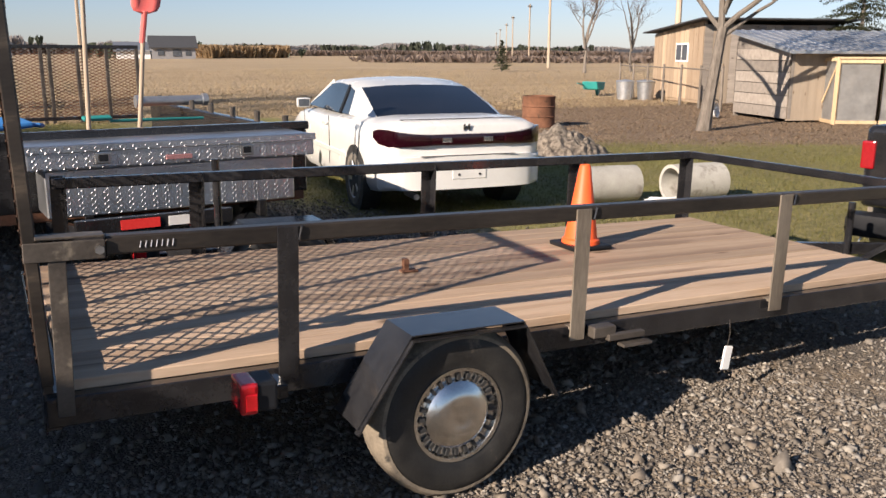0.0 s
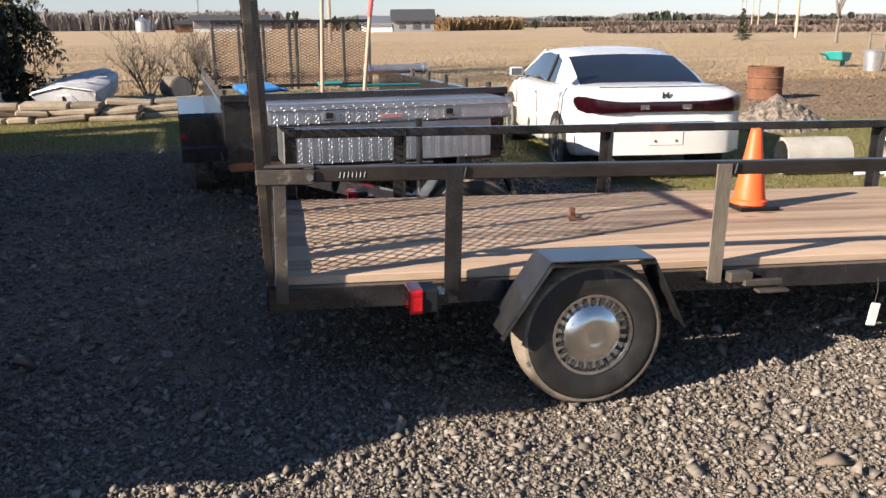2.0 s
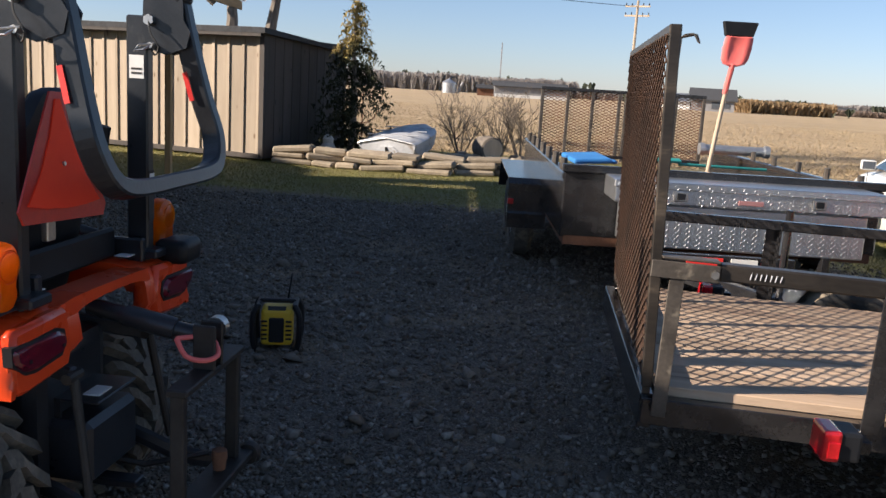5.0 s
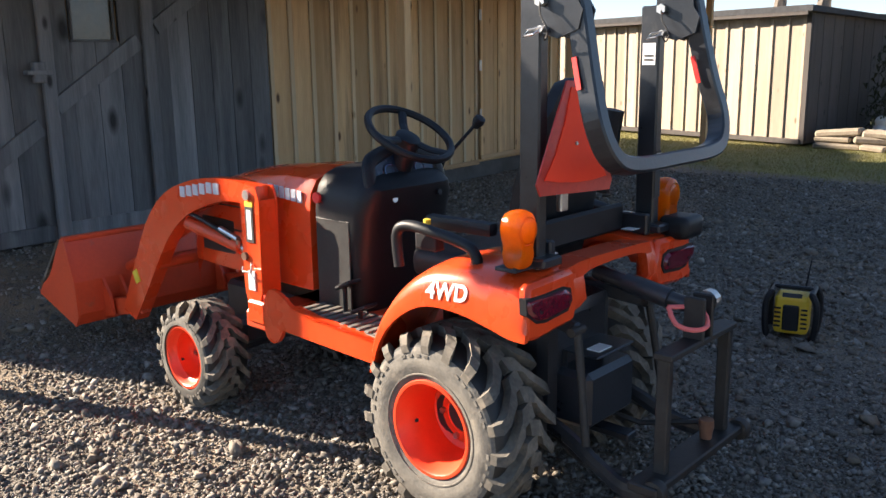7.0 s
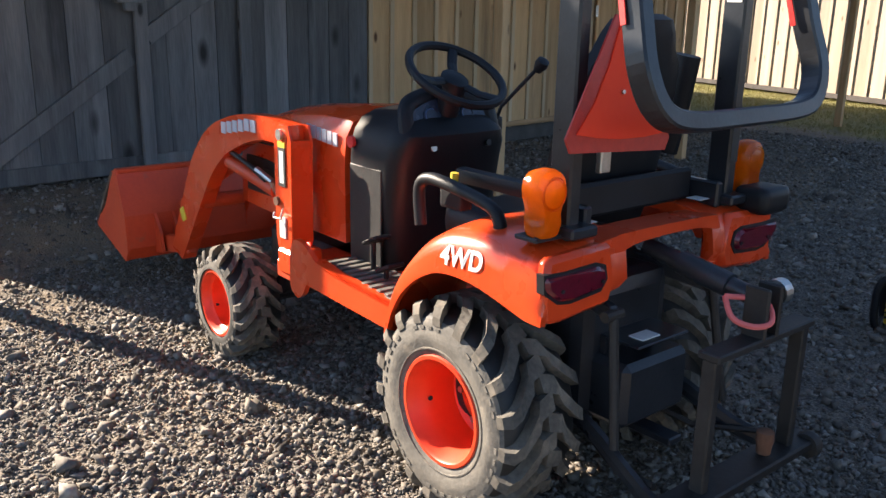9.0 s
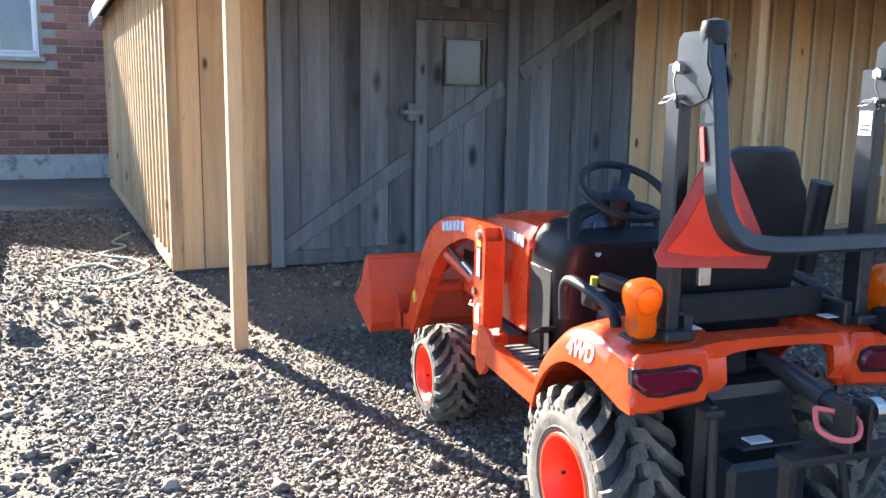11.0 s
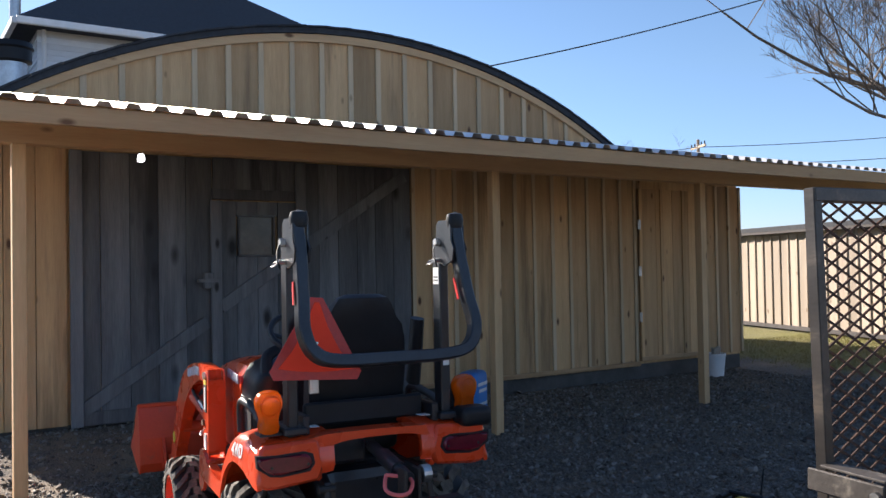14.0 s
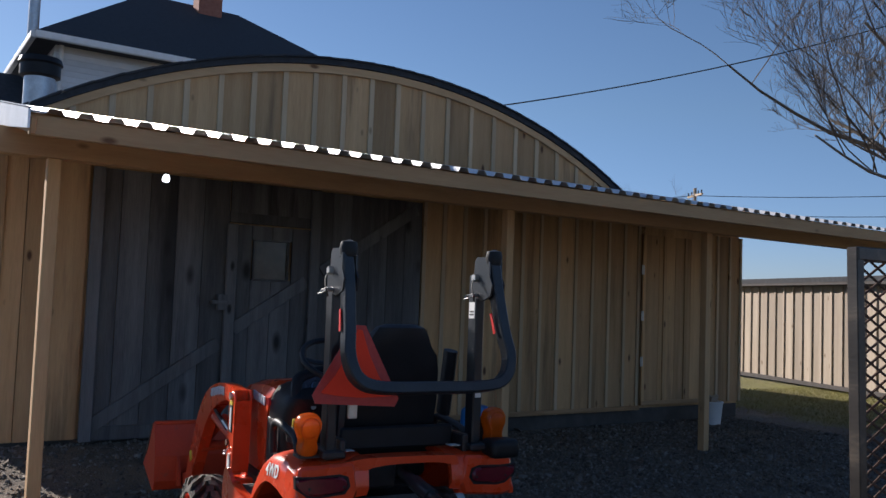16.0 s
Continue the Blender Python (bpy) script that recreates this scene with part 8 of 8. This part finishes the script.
# ---- far farms, woods, poles ----
def woods(name, x0, x1, y0, y1, h0, h1, n, material, seed, label, w=0.5):
    rg = random.Random(seed)
    vs, fs = [], []
    for i in range(n):
        x = rg.uniform(x0, x1)
        y = y0 + (y1 - y0) * ((x - x0) / (x1 - x0)) + rg.uniform(-6, 6)
        h = (h0 + (h1 - h0) * (0.5 + 0.5 * noise.noise((x * 0.05, 1.0, seed)))) * rg.uniform(0.55, 1.05)
        for k in range(5):
            a, ww = rg.uniform(0, 3.14), w * rg.uniform(0.5, 1.4)
            dx, dy = math.cos(a) * ww, math.sin(a) * ww
            lean = rg.uniform(-1.1, 1.1)
            zb = h * rg.uniform(0, 0.55) if k else -0.5
            q = len(vs)
            vs.extend([(x - dx * 0.35, y - dy * 0.35, zb), (x + dx * 0.35, y + dy * 0.35, zb), (x + lean + dx, y + dy, h * rg.uniform(0.6, 0.9)), (x + lean, y, h * rg.uniform(0.85, 1.0)), (x + lean - dx, y - dy, h * rg.uniform(0.55, 0.9))])
            fs.append((q, q + 1, q + 2, q + 3, q + 4))
    o = new(name, soup(name, vs, fs, material))
    return tagged(o, label, "woods", "", "stuff")


woods("far_woods", -190, 42, 345, 355, 5.0, 9.5, 6500, M["woods"], 1, "bare grey-brown woods along the field's far edge", 0.45)
woods("far_evergreens", -120, 50, 350, 358, 6, 10.5, 70, M["evergreen"], 2, "dark evergreens among the far woods", 0.9)
woods("far_woods_east", 40, 420, 420, 400, 2.5, 7.5, 6000, M["woods"], 3, "thin bare trees along the far horizon", 0.6)
woods("far_evergreens_east", 36, 90, 205, 215, 2.5, 5.2, 45, M["evergreen"], 4, "dark evergreens behind the far house", 0.9)
woods("ochre_thicket", 60, 80, 196, 200, 1.8, 4.6, 1500, M["straw_bush"], 5, "ochre leafless thicket beside the far house", 0.32)
woods("far_hedge", 84, 300, 300, 240, 0.8, 3.4, 7000, M["hazed_scrub"], 6, "low brown hedgerow beyond the stubble field", 0.35)
woods("far_dark_bushes", 150, 250, 330, 280, 2.0, 7.0, 150, M["evergreen"], 7, "scattered dark bushes on the far horizon", 0.8)
woods("roadside_trees", 62, 130, 120, 80, 0.4, 2.2, 900, M["hazed_scrub"], 8, "brown scrub along the road", 0.22)


def farm(name, m, sx, sy, h, rh, wallm, roofm, label, wins=()):
    o = thing(name, m, label, "building")
    part("wall", B().box((0, 0, h / 2), (sx, sy, h)), wallm, o)
    part("roof", B().prism([(-sy / 2 - 0.6, h - 0.1), (0, h + rh), (sy / 2 + 0.6, h - 0.1), (sy / 2 + 0.6, h + 0.15), (0, h + rh + 0.25), (-sy / 2 - 0.6, h + 0.15)], -sx / 2 - 0.5, sx / 2 + 0.5, "x"), roofm, o)
    for x, z, w, hh in wins:
        part("window", B().box((x, -sy / 2 - 0.05, z), (w, 0.12, hh)), M["pane"], o)
    return o


M["grey_clad"] = mat("grey_cladding", (0.20, 0.20, 0.21), (0.26, 0.26, 0.27), 1, 0.6, 0, 0, 8)
fb = farm("farm_barn", pose(15.5, 232, -0.3, 0, 0, 2), 19, 10, 3.0, 1.2, M["grey_clad"], M["shingle"], "long low grey barn with dark roof across the field")
part("base_band", B().box((0, -5.05, 0.55), (19, 0.12, 1.1)), M["white"], fb)
farm("farm_shed", pose(4.0, 232, -0.3), 4.5, 5, 2.2, 0.8, M["rust"], M["shingle"], "small brown shed beside the far barn")
si = thing("grain_silo", pose(-6.3, 250, -0.5), "short galvanised grain silo across the field", "silo")
part("tank", B().lathe([(2.0, 0), (2.0, 3.4), (1.9, 3.5)], 28, "z"), M["galv"], si, smooth=True)
part("cone_roof", B().lathe([(2.1, 3.4), (0.25, 4.5), (0.2, 4.7), (0, 4.7)], 28, "z"), M["galv"], si, smooth=True)
part("auger", B().rod((2.2, 0, 0), (4.0, 0, 3.8), 0.4, n=8), M["grey_clad"], si)
farm("far_house", pose(50.5, 184.0, -0.4, 0, 0, -12), 8.5, 8, 2.6, 2.2, M["grey_clad"], M["shingle"], "two-storey grey house far across the field", ((-2.5, 1.6, 1.2, 1.0), (0.6, 1.6, 1.6, 1.4), (2.8, 1.6, 1.0, 1.0)))
farm("far_garage", pose(43.0, 186.0, -0.4, 0, 0, -12), 6.5, 7, 2.0, 1.5, M["white"], M["galv"], "white outbuilding beside the far house")
farm("far_pavilion", pose(203, 405, -1.0, 0, 0, -25), 14, 8, 2.4, 1.4, M["white"], M["galv"], "low white building on the horizon", ((-4, 1.2, 2, 1.2), (0, 1.2, 2, 1.2), (4, 1.2, 2, 1.2)))
for k in range(9):
    rg = random.Random(50 + k)
    farm("far_house", pose(170 + 28 * k * 0.8, 400 - 22 * k, -1.0, 0, 0, rg.uniform(-40, 0)), rg.uniform(7, 12), 8, rg.uniform(2, 3), 1.5, M["brick"] if k % 3 == 0 else M["siding"], M["shingle"], "small distant house on the horizon")
ms = thing("radio_mast", pose(13.0, 400, 0), "thin lattice radio mast behind the woods", "mast")
for dx, dy in ((-0.3, 0), (0.3, 0), (0, 0.5)):
    part("leg", B().rod((dx, dy, 0), (dx * 0.5, dy * 0.5, 23), 0.09, n=5), M["grey_clad"], ms)
for k in range(18):
    part("strut", B().rod((-0.3, 0, k * 1.25), (0.3, 0, k * 1.25 + 1.25), 0.05, n=4), M["grey_clad"], ms)


def utility_pole(x, y, h, rz=0, arms=1):
    o = thing("utility_pole", pose(x, y, 0, 0, 0, rz), "wooden utility pole with crossarm", "utility pole", "utility poles")
    part("pole", B().rod((0, 0, -0.2), (0, 0, h), 0.17, 0.11, 8), M["handle_wood"], o)
    for k in range(arms):
        part("crossarm", B().box((0, 0, h - 0.5 - 0.8 * k), (2.2, 0.12, 0.14)), M["handle_wood"], o)
        for dx in (-1.0, -0.5, 0.5, 1.0):
            part("insulator", B().rod((dx, 0, h - 0.42 - 0.8 * k), (dx, 0, h - 0.22 - 0.8 * k), 0.05, n=6), M["plastic_black"], o)


for k, (x, y, h) in enumerate(((33.5, 31.0, 9.5), (58.0, 71.0, 9.0), (92.5, 118.6, 9.5), (120, 160, 9.5), (150, 203, 9.5), (182, 250, 9.5), (215, 298, 9.5), (-36.5, 46.7, 9.9), (-62, 33, 10), (-14, 61.0, 10.5), (14, 78, 10.0))):
    utility_pole(x, y, h, 35 if x > 20 else -25, 1 if x > 20 else 2)
for k, (p0, p1, sag) in enumerate((((-62, 33, 9.4), (-36.5, 46.7, 9.4), 0.5), ((-36.5, 46.7, 9.4), (-14, 61, 10.0), 0.5), ((-62, 33, 7.9), (-36.5, 46.7, 8.2), 0.5), ((-36.5, 46.7, 8.2), (-14, 61, 8.6), 0.5), ((-14, 61, 10.0), (14, 78, 9.5), 0.5))):
    pts = [Vector(p0).lerp(Vector(p1), t / 16) - Vector((0, 0, sag * 4 * (t / 16) * (1 - t / 16))) for t in range(17)]
    solid("power_line", B().tube(pts, 0.022, 4), M["plastic_black"], "thin black overhead power line", "cable", group="overhead lines")
solid("service_cable", B().tube([Vector((-12.5, 8.8, 5.15)).lerp(Vector((-7.0, 21.0, 8.9)), t / 24) - Vector((0, 0, 0.35 * 4 * (t / 24) * (1 - t / 24))) for t in range(25)], 0.014, 5), M["plastic_black"], "twisted service cable running above the barn", "cable")
solid("power_line", B().tube([Vector((30, 26.5, 8.8)).lerp(Vector((58.0, 71.0, 8.5)), t / 16) - Vector((0, 0, 0.9 * 4 * (t / 16) * (1 - t / 16))) for t in range(17)], 0.02, 4), M["plastic_black"], "thin black overhead power line", "cable", group="overhead lines")


# ---- loose stones, grass, stubble ----
def scatter_stones(name, x0, x1, y0, y1, n, mid, big, seed, label, skip=None):
    """Angular crushed stones, most of them near the middle size, turned every way."""
    rg = np.random.default_rng(seed)
    base = np.array([(1, 0, 0), (-1, 0, 0), (0, 1, 0), (0, -1, 0), (0, 0, 1), (0, 0, -1)]) * 0.5
    tris = np.array([(0, 2, 4), (2, 1, 4), (1, 3, 4), (3, 0, 4), (2, 0, 5), (1, 2, 5), (3, 1, 5), (0, 3, 5)])
    xs, ys = rg.uniform(x0, x1, n), rg.uniform(y0, y1, n)
    if skip is not None:
        keep = ~skip(xs, ys, rg)
        xs, ys = xs[keep], ys[keep]
        n = len(xs)
    sz = np.clip(mid * np.exp(rg.normal(0, 0.42, n)), mid * 0.35, big)
    v = base[None] + rg.uniform(-0.30, 0.30, (n, 6, 3))
    v = v * (sz[:, None] * rg.uniform(0.6, 1.35, (n, 3)))[:, None, :]
    q = rg.normal(0, 1, (n, 4))
    q /= np.linalg.norm(q, axis=1)[:, None]
    w, a, b2, c = q.T
    R = np.stack((1 - 2 * (b2 * b2 + c * c), 2 * (a * b2 - c * w), 2 * (a * c + b2 * w), 2 * (a * b2 + c * w), 1 - 2 * (a * a + c * c), 2 * (b2 * c - a * w),
                  2 * (a * c - b2 * w), 2 * (b2 * c + a * w), 1 - 2 * (a * a + b2 * b2)), -1).reshape(n, 3, 3)
    v = np.einsum("nij,nkj->nki", R, v) * np.array((1, 1, 0.8))
    zg = np.array([ground_z(x, y) for x, y in zip(xs, ys)])
    v += np.stack((xs, ys, zg + sz * 0.16), -1)[:, None, :]
    V = v.reshape(-1, 3)
    F = (tris[None] + (np.arange(n) * 6)[:, None, None]).reshape(-1, 3)
    me = bpy.data.meshes.new(name)
    me.vertices.add(len(V))
    me.vertices.foreach_set("co", V.ravel())
    me.loops.add(F.size)
    me.loops.foreach_set("vertex_index", F.ravel())
    me.polygons.add(len(F))
    me.polygons.foreach_set("loop_start", np.arange(len(F)) * 3)
    me.update(calc_edges=True)
    me.materials.append(M["gravel_piece"])
    return tagged(new(name, me), label, "gravel", "", "stuff")


def piece_mat(name, cols, rough=0.85):
    """Each loose piece has its own shade."""
    m = bpy.data.materials.new(name)
    m.use_nodes = True
    n, l = m.node_tree.nodes, m.node_tree.links
    g, r = n.new("ShaderNodeNewGeometry"), n.new("ShaderNodeValToRGB")
    e = r.color_ramp.elements
    e[0].color, e[1].color = (*cols[0], 1), (*cols[-1], 1)
    for i, c in enumerate(cols[1:-1]):
        e.new((i + 1) / (len(cols) - 1)).color = (*c, 1)
    l.new(g.outputs["Random Per Island"], r.inputs["Fac"])
    t = n.new("ShaderNodeTexNoise")
    t.inputs["Scale"].default_value = 70.0
    mx = n.new("ShaderNodeMix")
    mx.data_type, mx.blend_type = "RGBA", "MULTIPLY"
    mx.inputs["Factor"].default_value = 0.6
    l.new(g.outputs["Position"], t.inputs["Vector"])
    l.new(r.outputs[0], mx.inputs["A"])
    l.new(t.outputs["Fac"], mx.inputs["B"])
    l.new(mx.outputs["Result"], n["Principled BSDF"].inputs["Base Color"])
    n["Principled BSDF"].inputs["Roughness"].default_value = rough
    return m


M["gravel_piece"] = piece_mat("loose_gravel", [(0.10, 0.085, 0.07), (0.25, 0.215, 0.175), (0.16, 0.14, 0.12), (0.34, 0.30, 0.25), (0.22, 0.175, 0.13), (0.29, 0.27, 0.245), (0.44, 0.40, 0.34)], 0.92)


def not_gravel(xs, ys, rg):
    edge = rg.normal(0, 0.35, len(xs))
    earth = (xs > -6.5) & (xs < -3.7 + edge) & (ys > 1.3 + edge) & (ys < 4.2 + edge) & (rg.random(len(xs)) < 0.6)
    return (ys + 0.22 * xs > 11.6 + edge) | (xs + 0.45 * ys > 7.9 + edge) | ((xs < -6.6) & (ys > 1.6)) | earth


scatter_stones("loose_gravel", -4.8, 4.2, 0.6, 3.6, 105000, 0.017, 0.055, 1, "loose grey-brown crushed gravel, close by", not_gravel)
scatter_stones("loose_gravel_far", -8.5, 4.6, 3.4, 11.8, 95000, 0.022, 0.06, 2, "loose grey-brown crushed gravel across the yard", not_gravel)
scatter_stones("loose_gravel_side", -11.5, -4.6, -1.2, 3.4, 30000, 0.022, 0.07, 3, "loose grey-brown crushed gravel beside the barn", not_gravel)
scatter_stones("loose_gravel_south", -5.0, 4.4, -1.2, 0.7, 24000, 0.021, 0.06, 5, "loose grey-brown crushed gravel beside the black car", not_gravel)
scatter_stones("loose_gravel_east", 4.1, 7.8, -1.2, 6.5, 22000, 0.021, 0.06, 6, "loose grey-brown crushed gravel under the trailer's end", not_gravel)
scatter_stones("large_stones", -9.0, 4.0, 0.4, 9.5, 900, 0.055, 0.11, 4, "larger stones lying in the gravel", not_gravel)


def blades(name, pick, n, h0, h1, w, material, seed, label, lean=0.6):
    rg = np.random.default_rng(seed)
    P = pick(rg, n)
    n = len(P)
    h = rg.uniform(h0, h1, n)
    a = rg.uniform(0, 6.28, n)
    d = np.stack((np.cos(a), np.sin(a)), -1) * w
    ln = rg.normal(0, lean, (n, 2)) * h[:, None]
    V = np.zeros((n, 3, 3))
    V[:, 0, :2], V[:, 1, :2], V[:, 2, :2] = P - d, P + d, P + ln
    V[:, 2, 2] = h
    F = np.arange(n * 3).reshape(-1, 3)
    me = bpy.data.meshes.new(name)
    me.vertices.add(n * 3)
    me.vertices.foreach_set("co", V.ravel())
    me.loops.add(n * 3)
    me.loops.foreach_set("vertex_index", F.ravel())
    me.polygons.add(n)
    me.polygons.foreach_set("loop_start", np.arange(n) * 3)
    me.update(calc_edges=True)
    me.materials.append(material)
    return tagged(new(name, me), label, "grass", "", "stuff")


M["blade"] = piece_mat("winter_grass_blades", [(0.09, 0.11, 0.025), (0.20, 0.20, 0.05), (0.33, 0.28, 0.11), (0.14, 0.15, 0.035), (0.40, 0.32, 0.15)], 0.8)
see_through(M["blade"], 0.4, (0.22, 0.20, 0.06))
M["straw"] = piece_mat("stubble_straw", [(0.36, 0.27, 0.15), (0.48, 0.37, 0.22), (0.26, 0.19, 0.11), (0.54, 0.43, 0.27)], 0.85)
M["leaf_litter"] = piece_mat("leaf_litter", [(0.16, 0.10, 0.06), (0.28, 0.19, 0.115), (0.10, 0.065, 0.04), (0.40, 0.29, 0.18)], 0.85)


def lawn_back(rg, n):
    p = np.stack((rg.uniform(-9.5, 4.5, n), rg.uniform(11.2, 21.5, n)), -1)
    return p[(p[:, 1] + 0.22 * p[:, 0] > 11.5 + rg.normal(0, 0.35, n))]


def lawn_right(rg, n):
    p = np.stack((rg.uniform(4.0, 15.0, n), rg.uniform(2.5, 17.0, n)), -1)
    return p[(p[:, 0] + 0.45 * p[:, 1] > 7.8 + rg.normal(0, 0.4, n)) & (p[:, 1] + 0.75 * p[:, 0] < 20.2 + rg.normal(0, 0.6, n))]


def stubble(rg, n):
    r = 21 + 60 * rg.random(n) ** 1.7
    a = rg.uniform(radians(35), radians(115), n)
    p = np.stack((r * np.cos(a), r * np.sin(a)), -1)
    return p[(p[:, 1] + 0.1 * p[:, 0] > 21.5)]


def litter_yard(rg, n):
    p = np.stack((rg.uniform(9, 24, n), rg.uniform(8, 24, n)), -1)
    return p[(p[:, 1] + 0.75 * p[:, 0] > 20.4)]


blades("lawn_grass", lawn_back, 90000, 0.02, 0.06, 0.004, M["blade"], 11, "short patchy winter grass by the stones")
blades("lawn_grass_east", lawn_right, 110000, 0.02, 0.055, 0.004, M["blade"], 12, "short patchy winter grass beyond the trailer")
blades("field_stubble", stubble, 130000, 0.03, 0.10, 0.012, M["straw"], 13, "pale straw stubble on the field", 1.0)
blades("yard_litter", litter_yard, 45000, 0.008, 0.03, 0.016, M["leaf_litter"], 14, "straw and leaf litter before the huts", 1.6)

# bricks of the house wing
bw, bh = 0.46, 0.145
shared = None
count = 0
for r in range(24):
    z = 0.60 + r * bh
    for k in range(13):
        y = -1.9 + k * bw + (bw / 2 if r % 2 else 0)
        if y > 3.7 or (-0.95 < y < 0.68 and 2.15 < z < 3.68):
            continue
        if shared is None:
            shared = B().box((0, 0, 0), (0.03, bw - 0.022, bh - 0.022), bevel=0.005).mesh("brick", M["brick"])
        part("brick", shared, M["brick"], hs, m=pose(HX + 0.008 + ranf(-0.003, 0.003), y, z))
        count += 1
